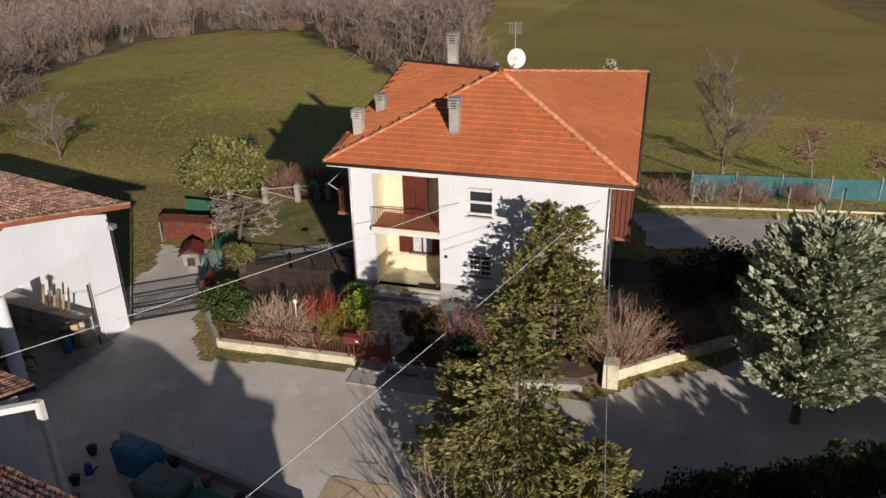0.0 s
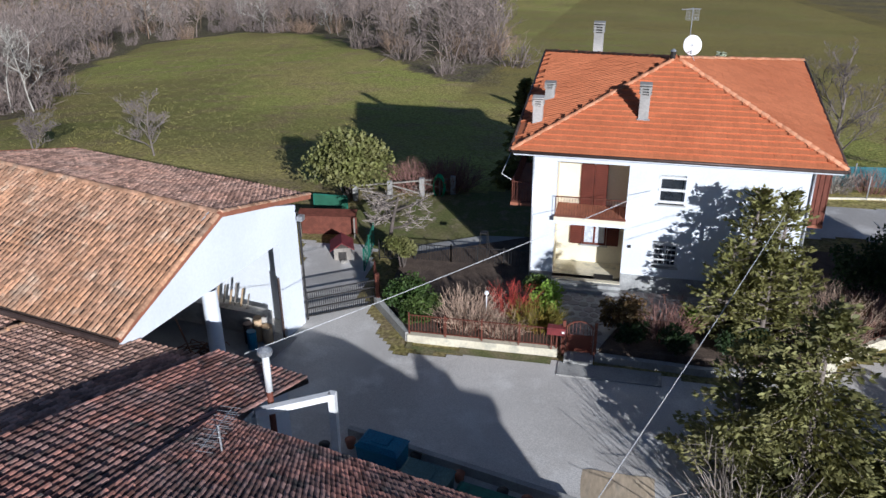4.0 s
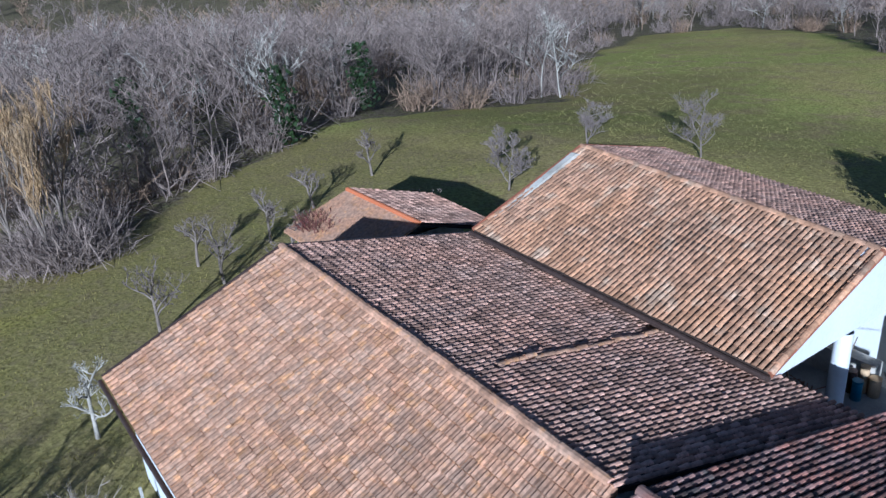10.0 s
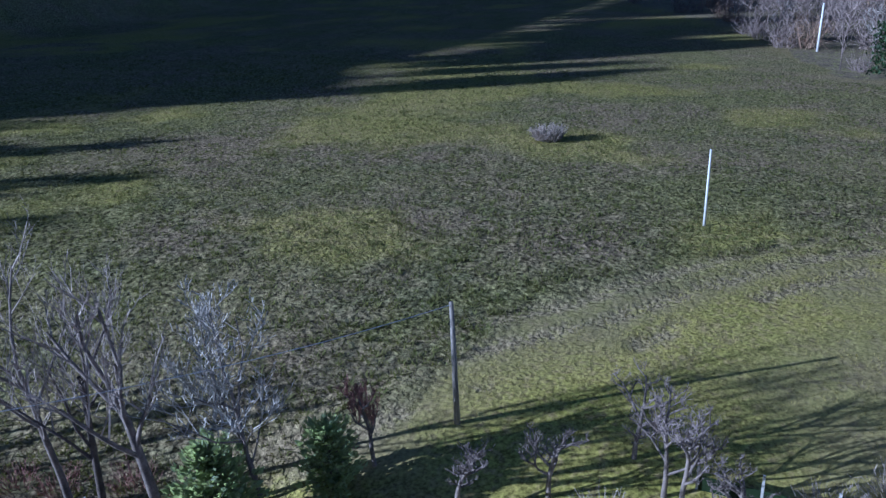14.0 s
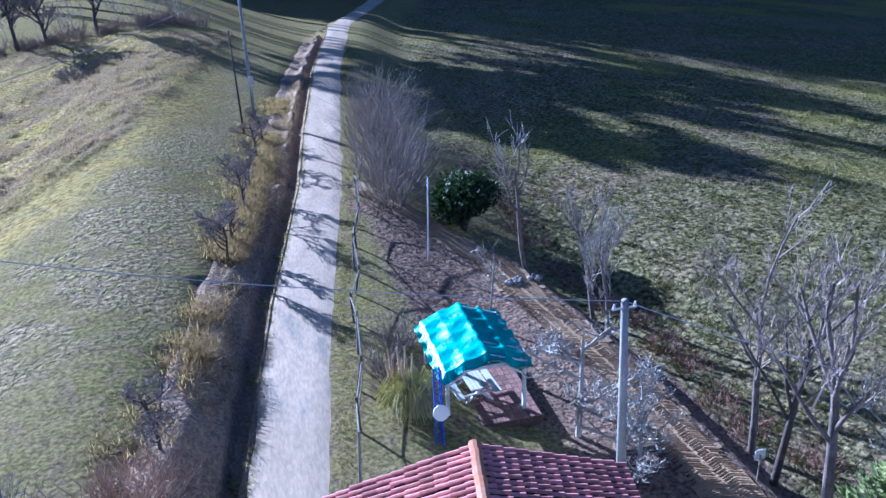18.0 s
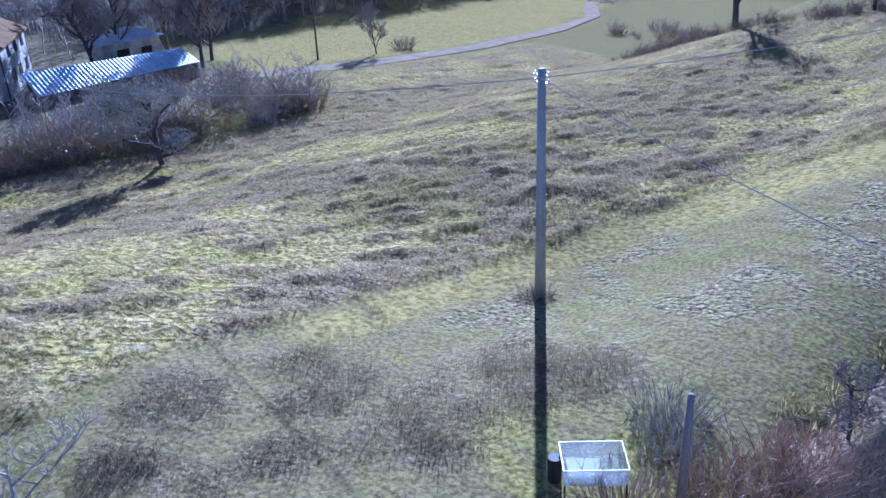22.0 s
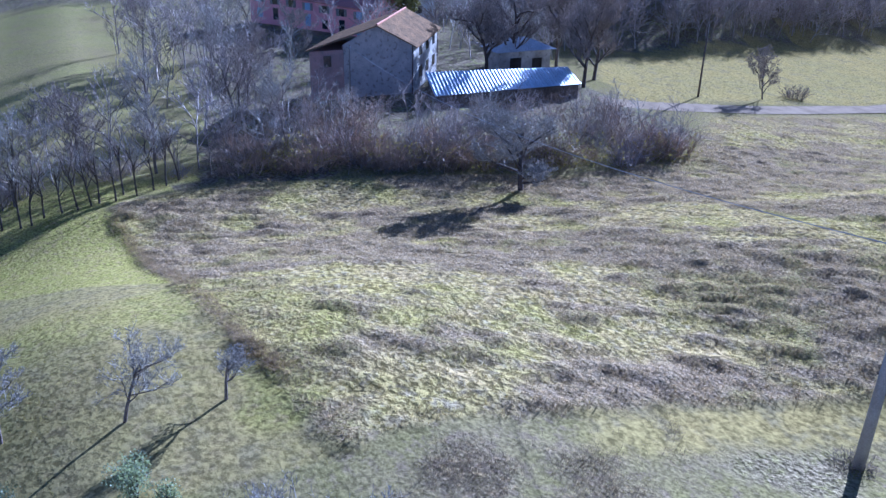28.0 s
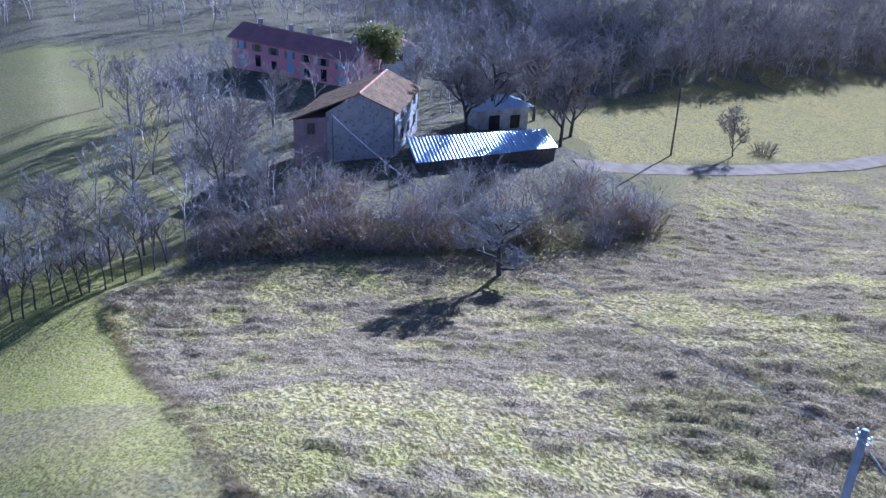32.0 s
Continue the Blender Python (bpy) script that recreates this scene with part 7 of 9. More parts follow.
# ---- gazebo under a tarpaulin ----
def gazebo():
    o = Vector((-10.9, -61.0, -0.45))
    d = Vector((-1, 0, 0))
    n = Vector((0, -1, 0))
    g = thing("gazebo", tuple(o), "white timber gazebo covered with a crumpled teal tarpaulin", "gazebo")
    def at(a, b, z):
        return o + d * a + n * -b + Vector((0, 0, z))
    hw, hd = 1.55, 1.9
    for a in (-hw, hw):
        for b in (-hd, hd):
            part("post", Mesh().bar(at(a * 0.95, b * 0.92, 0), at(a * 0.95, b * 0.92, 2.25), 0.13), WHITE_METAL, g, "white post", world=True)
    for b in (-hd, hd):
        part("beam", Mesh().bar(at(-hw, b * 0.92, 2.2), at(hw, b * 0.92, 2.2), 0.14), WHITE_METAL, g, world=True)
    for a in (-hw, hw):
        part("beam", Mesh().bar(at(a * 0.95, -hd, 2.2), at(a * 0.95, hd, 2.2), 0.14), WHITE_METAL, g, world=True)
    for a in (-hw, hw):
        part("brace", Mesh().bar(at(a * 0.95, hd * 0.92, 1.6), at(a * 0.45, hd * 0.92, 2.15), 0.09), WHITE_METAL, g, world=True)
    # draped sheet, sagging between the rafters
    m = Mesh()
    na, nb = 46, 40
    for i in range(na + 1):
        for j in range(nb + 1):
            a, b = (i / na * 2 - 1) * (hw + 0.28), (j / nb * 2 - 1) * (hd + 0.3)
            z = 2.98 - abs(a) * 0.37
            sag = 0.26 * abs(math.sin(j / nb * math.pi * 6)) ** 0.8 * abs(math.sin((abs(a) / 0.9 + 0.08) * math.pi)) ** 0.5 * (1 if a > 0 else 0.3)
            wrin = 0.022 * math.sin(a * 5 + b * 3.1) + 0.012 * math.sin(a * 7 - b * 9 + 2 * math.sin(b * 2)) + 0.01 * math.sin(a * 13 + b * 17)
            if abs(a) > hw + 0.1 or abs(b) > hd + 0.12:
                z -= 0.28 + 0.08 * math.sin(b * 7 + a * 5)
            m.v.append(tuple(at(a, b, z - sag + wrin)))
    for i in range(na):
        for j in range(nb):
            k = i * (nb + 1) + j
            m.f.append((k, k + nb + 1, k + nb + 2, k + 1))
    part("tarpaulin", m, TARP, g, "crumpled teal tarpaulin", smooth=True, world=True)
    for k in range(5):
        b = -hd + k * hd / 2
        part("rafter", Mesh().bar(at(-hw, b, 2.2), at(0, b, 2.78), 0.07).bar(at(0, b, 2.78), at(hw, b, 2.2), 0.07), WHITE_METAL, g, world=True)
    pv = thing("patio", tuple(o), "red brick paved patio under the gazebo", "patio", kind="structure")
    part("bed", Mesh().slab([at(-2.0, -2.2, 0.02), at(2.0, -2.2, 0.02), at(2.0, 2.35, 0.02), at(-2.0, 2.35, 0.02)][::-1], 0.3), SOIL, pv, world=True)
    me = None
    for i in range(16):
        for j in range(14):
            a, b = -1.88 + i * 0.25, -2.05 + j * 0.325
            ob = part("paver", Mesh().slab([at(a - 0.115, b - 0.15, 0.055), at(a + 0.115, b - 0.15, 0.055), at(a + 0.115, b + 0.15, 0.055), at(a - 0.115, b + 0.15, 0.055)][::-1], 0.05), BRICK_PAVE, pv, world=True)
    tb = thing("picnic_table", tuple(at(-0.1, 0.3, 0.06)), "white picnic table with benches under the gazebo", "picnic table", turn=95)
    for k in range(5):
        part("board", Mesh().box(-0.8, 0.8, -0.36 + k * 0.15, -0.23 + k * 0.15, 0.72, 0.76), WHITE_METAL, tb)
    for sy in (-0.75, 0.75):
        part("bench", Mesh().box(-0.8, 0.8, sy - 0.13, sy + 0.13, 0.42, 0.46), WHITE_METAL, tb)
    for sx in (-0.6, 0.6):
        part("leg", Mesh().bar((sx, -0.6, 0), (sx, 0.25, 0.72), 0.07).bar((sx, 0.6, 0), (sx, -0.25, 0.72), 0.07).bar((sx, -0.8, 0.4), (sx, 0.8, 0.4), 0.07), WHITE_METAL, tb)


gazebo()


CLEAR = surf("cloudy_plastic", (0.75, 0.78, 0.78), (0.65, 0.7, 0.7), 2, 15, 0.25, 0.2, fleck=0.1)
CLEAR.node_tree.nodes["Principled BSDF"].inputs["Alpha"].default_value = 0.45
CLEAR.node_tree.nodes["Principled BSDF"].inputs["Alpha"].default_value = 0.32


def plot_things():
    rng = np.random.default_rng(5)
    p = thing("pampas_grass", (-8.1, -59.3, -0.1), "large pale pampas grass clump with faded plumes", "ornamental grass")
    rows = []
    for k in range(900):
        w, q = rng.random() * 6.283, rng.uniform(0.1, 1.0)
        a = np.array([math.cos(w) * 0.25 * q, math.sin(w) * 0.25 * q, 0])
        h = rng.uniform(1.0, 1.9)
        pts = [a, a + [math.cos(w) * 0.25 * q, math.sin(w) * 0.25 * q, h * 0.75], a + [math.cos(w) * 0.75 * q, math.sin(w) * 0.75 * q, h], a + [math.cos(w) * 1.15 * q, math.sin(w) * 1.15 * q, h * 0.62]]
        for i in range(3):
            rows.append([*pts[i], *pts[i + 1], 0.012, 0.009])
    v, f = prisms(rows, 3)
    part("blades", Mesh().many(v, f), PAMPAS, p)
    for k in range(7):
        w = rng.random() * 6.283
        x, y = math.cos(w) * 0.4 + 0.2, math.sin(w) * 0.4 - 0.6
        part("plume", Mesh().tube([(x, y, 1.2), (x * 1.15, y * 1.15, 2.0), (x * 1.25, y * 1.25, 2.5)], 0.09, 6, 0.02), WOOD_PALE, p, "cream plume")
    b = thing("lattice_mast", (-8.7, -57.5, -0.45), "blue painted lattice mast with a small white dish", "lattice mast")
    for k in range(3):
        w = k * 2.094
        part("leg", Mesh().bar((0.17 * math.cos(w), 0.17 * math.sin(w), 0), (0.15 * math.cos(w), 0.15 * math.sin(w), 3.6), 0.05), BLUE_PAINT, b)
    for k in range(12):
        br = Mesh()
        for q in range(3):
            w0, w1 = q * 2.094, (q + 1) * 2.094
            br.bar((0.16 * math.cos(w0), 0.16 * math.sin(w0), k * 0.3), (0.16 * math.cos(w1), 0.16 * math.sin(w1), k * 0.3 + 0.3), 0.03)
        part("lattice", br, BLUE_PAINT, b)
    part("dish", Mesh().tube([(0.0, 0.24, 2.0), (0.0, 0.3, 2.02)], 0.28, 16), DISH_WHITE, b, "small white dish")
    f = thing("lane_fence", (-8.5, -72, 0.3), "leaning timber post and rail fence between lane and garden", "fence")
    prev = None
    for k, y in enumerate(np.arange(-56.0, -90.0, -2.6)):
        x = road_x(y) - 2.3 - 0.1 * (k % 2)
        z = zat(x, y)
        hh = 1.5 + 0.5 * (k % 3 == 0)
        a = (x, y, z - 0.2)
        c = (x - 0.12 + 0.2 * math.sin(k * 2.1), y, z + hh)
        part("post", Mesh().tube([a, c], 0.055, 6), WOOD_DARK if k % 3 else WOOD_GREY, f, world=True)
        if prev:
            part("rail", Mesh().tube([prev, (c[0], c[1], c[2] - 0.25)], 0.035, 6), WOOD_GREY, f, world=True)
            part("rail", Mesh().tube([(prev[0], prev[1], prev[2] - 0.6), (c[0], c[1], c[2] - 0.85)], 0.025, 5), WOOD_DARK, f, world=True)
        prev = (c[0], c[1], c[2] - 0.25)
    tp = (-11.9, -72.7)
    pole("thin_pole", (tp[0], tp[1], zat(*tp)), 4.6, 0.05, WHITE_METAL, "thin pale stake in the garden plot", (-0.2, -0.15))
    st = np.random.default_rng(6)
    for k in range(12):
        x, y = -16.3 + st.uniform(-1.0, 1.2), -70.2 + st.uniform(-0.7, 0.7)
        solo("field_stone", Mesh().blob((x, y, zat(x, y) + 0.12), st.uniform(0.1, 0.22), st, 8, 5, 0.25, 0.75), STONE, "rough pale stone in a small heap", "stone", "heap of stones", smooth=False)
    s = thing("notice_sign", (-18.7, -53.7, zat(-18.7, -53.7)), "small white sign board on a thin stake", "sign")
    part("stake", Mesh().bar((0, 0, -0.1), (0, 0, 1.05), 0.04), WOOD_GREY, s)
    part("board", Mesh().box(-0.2, 0.2, -0.04, -0.02, 0.85, 1.25), DISH_WHITE, s)
    # tractor track across the plot, trodden by ribbed tyres
    mid_y, mid_x = TRACK_Y, TRACK_X
    edge = [(float(np.interp(q, mid_y, mid_x)) + s * 1.1, q) for s, order in ((-1, 1), (1, -1)) for q in np.arange(-84, -43, 1.0)[::order]]
    sheet("dirt_track", edge, 0.3, 0.06, surf("tyre_tracked_earth", (0.44, 0.30, 0.165), (0.36, 0.25, 0.14), 0.5, 10, 0.95, 0.6, fleck=0.4, depth=0.08), "orange-brown earth track marked by tractor tyres", "track", 0.3)
    tread = []
    rt = np.random.default_rng(17)
    for k in range(300):
        q = -45 - k * 0.125 + rt.normal() * 0.012
        x0 = float(np.interp(q, mid_y, mid_x))
        for sx in (-0.72, -0.27, 0.27, 0.72):
            x, lean = x0 + sx + rt.normal() * 0.03, 0.16 * (1 if sx * sx > 0.5 else -1) * (1 if sx > 0 else -1)
            z = zat(x, q) + 0.075
            r_ = rt.uniform(0.016, 0.028)
            tread.append([x - 0.2, q - lean / 2, z - 0.012, x + 0.2, q + lean / 2, z - 0.012, r_, r_])
    v, f = prisms(tread, 4)
    quick("tyre_marks", v.reshape(-1, 3), f, surf("tread_earth", (0.46, 0.315, 0.175), (0.38, 0.265, 0.15), 1.5, 12, 0.95, 0.4), "rows of tractor tyre marks pressed into earth", "tyre marks")
    # trees along the plot
    T = bare_tree
    T("slender_tree", (-16.8, -71.5, zat(-16.8, -71.5)), 8.6, "slender leafless tree with a bare stem and pale top", 201, BARK, TWIG_PALE, levels=3, kids=3, trunk=0.6, spread=0.35, r0=0.13, twig=0.03, thin=0.4)
    T("bushy_tree", (-18.6, -66.8, zat(-18.6, -66.8)), 7.6, "many-stemmed leafless tree with pale twigs", 202, BARK, TWIG_PALE, levels=4, kids=5, trunk=0.2, spread=0.35, r0=0.13, twig=0.009, up=0.6, thin=0.4)
    T("bushy_tree", (-18.1, -64.3, zat(-18.1, -64.3)), 6.4, "many-stemmed leafless tree with pale twigs", 203, BARK, TWIG_PALE, levels=4, kids=5, trunk=0.2, spread=0.35, r0=0.11, twig=0.009, up=0.6, thin=0.4)
    T("tall_tree", (-20.1, -56.0, zat(-20.1, -56.0)), 11.2, "tall leafless tree with grey-brown upright limbs", 204, BARK, TWIG, levels=4, kids=4, trunk=0.5, spread=0.46, r0=0.15, twig=0.008, up=0.35, wander=0.13, thin=0.42)
    T("tall_tree", (-19.8, -54.2, zat(-19.8, -54.2)), 10.2, "tall forked leafless tree with upright limbs", 205, BARK_DARK, TWIG, levels=4, kids=4, trunk=0.4, spread=0.44, r0=0.15, twig=0.008, up=0.35, wander=0.13, thin=0.42)
    T("pollard_tree", (-18.9, -50.7, zat(-18.9, -50.7)), 10.5, "thick-stemmed leafless tree with reddish twigs", 206, BARK, TWIG, levels=4, kids=4, trunk=0.52, spread=0.44, r0=0.2, twig=0.008, up=0.35, lean=0.03, wander=0.13, thin=0.42)
    T("slender_tree", (-21.2, -48.5, zat(-21.2, -48.5)), 8.8, "slender tree with white twisting branches", 207, BARK, TWIG_PALE, levels=4, kids=4, trunk=0.4, spread=0.55, r0=0.1, twig=0.018, thin=0.4)
    T("slender_tree", (-22.4, -49.6, zat(-22.4, -49.6)), 8.0, "slender tree with white twisting branches", 208, BARK, TWIG_PALE, levels=4, kids=4, trunk=0.4, spread=0.5, r0=0.1, twig=0.018, thin=0.4)
    T("fig_tree", (-13.9, -57.6, -0.85), 4.6, "wide leafless fig tree with pale curving branches", 209, TWIG_PALE, TWIG_PALE, levels=3, kids=6, trunk=0.12, spread=0.8, r0=0.12, twig=0.022, up=0.3)
    T("fig_tree", (-14.9, -54.9, -0.85), 4.2, "wide leafless fig tree with pale curving branches", 210, TWIG_PALE, TWIG_PALE, levels=4, kids=5, trunk=0.12, spread=0.7, r0=0.1, twig=0.016, up=0.3)
    T("young_tree", (-13.2, -66.3, zat(-13.2, -66.3)), 4.6, "young leafless tree with few pale branches", 211, TWIG_PALE, TWIG_PALE, levels=3, kids=3, trunk=0.3, spread=0.6, r0=0.06, twig=0.016)
    T("willow", (-24.5, -46.1, zat(-24.5, -46.1)), 4.2, "small leafless tree with thin reddish shoots", 212, BARK, TWIG_RED, levels=4, kids=5, trunk=0.25, spread=0.4, r0=0.09, twig=0.012, up=0.8)
    conifer("young_pine", (-20.2, -49.6, zat(-20.2, -49.6)), 3.8, 1.5, "bushy bright green young pine", 213, NEEDLE_PINE, per=12, whorl=0.26, droop=-0.45, shape=0.7, dens=60, size=0.11, belly=0.45)
    conifer("young_pine", (-23.0, -47.0, zat(-23.0, -47.0)), 2.7, 1.2, "pale green young pine at the field edge", 214, NEEDLE_PINE, per=12, whorl=0.26, droop=-0.45, shape=0.7, dens=56, size=0.10, belly=0.45)
    leaf_shrub("holly_bush", (-15.2, -77.6, zat(-15.2, -77.6)), 2.2, 3.6, "large glossy dark evergreen bush", 215, LEAF_DARK, count=6500, size=0.16, lumps=16)
    for k in range(9):
        y = -80.5 - k * 2.4
        x = road_x(y) - 4.2 - 0.6 * (k % 2)
        twig_shrub("thicket", (x, y, zat(x, y)), 3.0, 4.0 + 0.6 * (k % 3), "dense leafless purple-grey thicket beside the lane", 220 + k, TWIG, stems=120, r=0.013, group="lane thickets")
    for k, (x, y) in enumerate(((-7.6, -62.6), (-7.9, -60.9), (-8.6, -64.4), (-10.3, -55.2))):
        twig_shrub("garden_shrub", (x, y, zat(x, y)), 1.7, 1.3, "low tangled leafless garden shrub", 232 + k, TWIG, stems=120, group="garden shrubs")
    for k in range(16):
        r = np.random.default_rng(240 + k)
        y = -52 - k * 2.3 + r.uniform(-0.6, 0.6)
        x = np.interp(y, [-88, -72, -62, -51], [-17.5, -19.5, -20.8, -22]) + r.uniform(-0.8, 0.8)
        twig_shrub("bramble", (x, y, zat(x, y)), 1.6, 0.9, "low reddish bramble along the field edge", 240 + k, TWIG_RED, stems=70, group="brambles")
    # east bank of the lane
    for k, (x, y, h, s) in enumerate(((0.4, -57.8, 2.8, 0), (-1.9, -73.2, 3.2, 1), (-3.0, -80.6, 3.4, 0), (-3.4, -84.5, 3.0, 0), (2.4, -52.6, 1.6, 2), (1.4, -54.2, 1.9, 2), (0.6, -55.6, 1.5, 2), (-2.2, -75.6, 2.0, 1), (-4.2, -91.0, 3.0, 0), (-4.8, -95.5, 2.6, 0), (3.8, -50.2, 1.6, 2))):
        if s == 2:
            twig_shrub("bank_shrub", (x, y, zat(x, y)), 2.4, h, "sprawling leafless reddish shrub on the bank", 260 + k, TWIG_STRAW, stems=140, r=0.016, group="bank shrubs")
        else:
            bare_tree("bank_tree", (x, y, zat(x, y)), h, "small leafless tree on the lane bank", 260 + k, BARK_DARK, TWIG, levels=4, kids=5, trunk=0.15, spread=0.65, r0=0.07, twig=0.014, group="bank trees")
    b = thing("plastic_trough", (5.1, -50.7, 2.25), "clear plastic trough on thin legs with a white slab inside", "trough", turn=38)
    for x0, x1, y0, y1, z0, z1 in ((-0.85, 0.85, -0.6, -0.58, 0.7, 1.2), (-0.85, 0.85, 0.58, 0.6, 0.7, 1.2), (-0.85, -0.83, -0.58, 0.58, 0.7, 1.2), (0.83, 0.85, -0.58, 0.58, 0.7, 1.2), (-0.83, 0.83, -0.58, 0.58, 0.7, 0.72)):
        part("panel", Mesh().box(x0, x1, y0, y1, z0, z1), CLEAR, b, "cloudy clear plastic panel")
    for y in (-0.6, 0.6):
        part("rim", Mesh().bar((-0.87, y, 1.21), (0.87, y, 1.21), 0.025), ZINC, b)
    for x in (-0.86, 0.86):
        part("rim", Mesh().bar((x, -0.6, 1.21), (x, 0.6, 1.21), 0.025), ZINC, b)
        for y in (-0.56, 0.56):
            part("leg", Mesh().bar((x * 0.95, y, -0.2), (x * 0.95, y, 0.72), 0.05), DARK_IRON, b)
    part("slab", Mesh().box(-0.2, 0.7, -0.35, 0.35, 0.73, 0.85), DISH_WHITE, b, "white slab")
    d = thing("dark_drum", (6.0, -50.2, 2.55), "small black plastic drum beside the trough", "drum")
    part("body", Mesh().tube([(0, 0, 0), (0, 0, 0.7)], 0.2, 12), DARK_IRON, d)
    part("lid", Mesh().tube([(0, 0, 0.7), (0, 0, 0.76)], 0.19, 12), DARK_IRON, d)
    for k, (x, y, r_, h) in enumerate(((4.9, -55.0, 1.6, 1.0), (4.3, -53.6, 1.2, 0.9))):
        twig_shrub("brush_pile", (x, y, zat(x, y)), r_ * 1.6, h, "pale heap of cut brush in the grass", 280 + k, TWIG_PALE, stems=160, group="brush piles")
    twig_shrub("brush_pile", (10.8, -122.8, zat(10.8, -122.8)), 6.5, 0.9, "grey heap of cut branches in the field", 284, TWIG, stems=420, r=0.03)
    twig_shrub("pole_weeds", (14.5, -62.1, zat(14.5, -62.1)), 1.7, 0.7, "dark weeds round the pole foot", 285, TWIG, stems=120)


plot_things()

# ---- orchard and rough field, houses beyond ----
def orchard():
    T = bare_tree
    for k, (x, y, h) in enumerate(((24.85, -38.8, 2.6), (24.85, -35.0, 4.3), (26.3, -30.6, 4.0), (30.0, -26.5, 3.8))):
        T("plum_tree", (x, y, zat(x, y)), h, "small leafless fruit tree with fine upright twigs", 300 + k, BARK, TWIG_PALE, levels=4, kids=6, trunk=0.3, spread=0.62, r0=0.075, twig=0.007, up=0.3, thin=0.42, lean=-0.15 * (k == 1), group="orchard trees")
    for k, (x, y, r, h) in enumerate(((20.1, -35.0, 0.95, 2.2), (21.0, -30.5, 1.2, 2.4), (19.0, -34.1, 0.55, 0.9), (20.2, -31.9, 0.6, 0.9), (19.6, -35.9, 0.6, 1.0))):
        leaf_shrub("olive_tree", (x, y, zat(x, y)), r, h, "small silvery grey-green olive tree" if h > 1.5 else "low silvery cut branches on the grass", 310 + k, LEAF_OLIVE, "olive tree" if h > 1.5 else "cut branches", count=1900 if h > 1.5 else 700, size=0.05, lumps=16, trunk_h=0.5 if h > 1.5 else 0.0, group="olives")
    # ivy-clad stump heap with bare shoots
    T("stump_tree", (13.6, -39.0, 3.0), 5.0, "leafless tree growing out of a heap of cut logs", 320, BARK_DARK, TWIG_PALE, levels=4, kids=5, trunk=0.08, spread=0.55, r0=0.12, twig=0.008, up=0.45, thin=0.42)
    T("stump_tree", (14.3, -39.7, 3.0), 4.4, "leafless pale shoots beside the log heap", 321, TWIG_PALE, TWIG_PALE, levels=4, kids=4, trunk=0.08, spread=0.6, r0=0.07, twig=0.008, up=0.4)
    rng = np.random.default_rng(322)
    for k in range(46):
        x, y = 13.5 + rng.normal() * 0.75, -39.1 + rng.normal() * 0.6
        a = rng.random() * 6.283
        ln = rng.uniform(0.3, 0.7)
        z = 3.03 + rng.uniform(0.1, 1.0) * max(0.1, 1 - math.hypot(x - 13.5, y + 39.1) / 1.6)
        dz = rng.uniform(-0.3, 0.5)
        solo("cut_log", Mesh().tube([(x - math.cos(a) * ln, y - math.sin(a) * ln, z - dz), (x + math.cos(a) * ln, y + math.sin(a) * ln, z + dz)], rng.uniform(0.03, 0.075), 7), BARK if k % 3 else WOOD_GREY, "pale weathered log in a loose heap", "log", "heap of logs")
    T("spreading_oak", (55.6, -69.2, zat(55.6, -69.2)), 7.2, "broad low leafless tree in the rough field", 331, BARK_DARK, TWIG_PALE, levels=4, kids=8, trunk=0.12, spread=0.72, r0=0.26, twig=0.022, up=0.28, wander=0.14, thin=0.5)
    for k in range(15):
        r = np.random.default_rng(380 + k)
        x, y = np.interp(k / 14, [0, 0.5, 1], [62.8, 65.2, 68.5]) + r.uniform(-0.7, 0.9), -27.5 - k * 1.02 + r.uniform(-0.4, 0.4)
        T("sapling", (x, y, zat(x, y)), r.uniform(4.2, 6.6), "thin dark-stemmed leafless sapling at the field edge", 380 + k, BARK_DARK, TWIG_PALE if k % 2 else TWIG, levels=3, kids=5, trunk=0.42, spread=0.45, r0=0.085, twig=0.012, up=0.4, thin=0.5, group="saplings at the field edge")
    for k, (x, y, h) in enumerate(((85.8, -50.3, 10), (83.5, -41.0, 9), (74.6, -34.0, 8.5), (68.5, -29.0, 8.5), (92, -53, 10), (104, -51, 10), (116, -44, 10), (121, -60, 11), (113, -86, 11), (79.5, -54.0, 8), (108, -62, 9), (71.5, -40.5, 8))):
        T("ash_tree", (x, y, zat(x, y)), h, "tall grey leafless tree beside the far houses", 350 + k, BARK, TWIG_PALE if k % 2 else TWIG, levels=4, kids=6, trunk=0.22, spread=0.5, r0=0.16, twig=0.014, up=0.3, thin=0.42, group="trees by the far houses")


orchard()


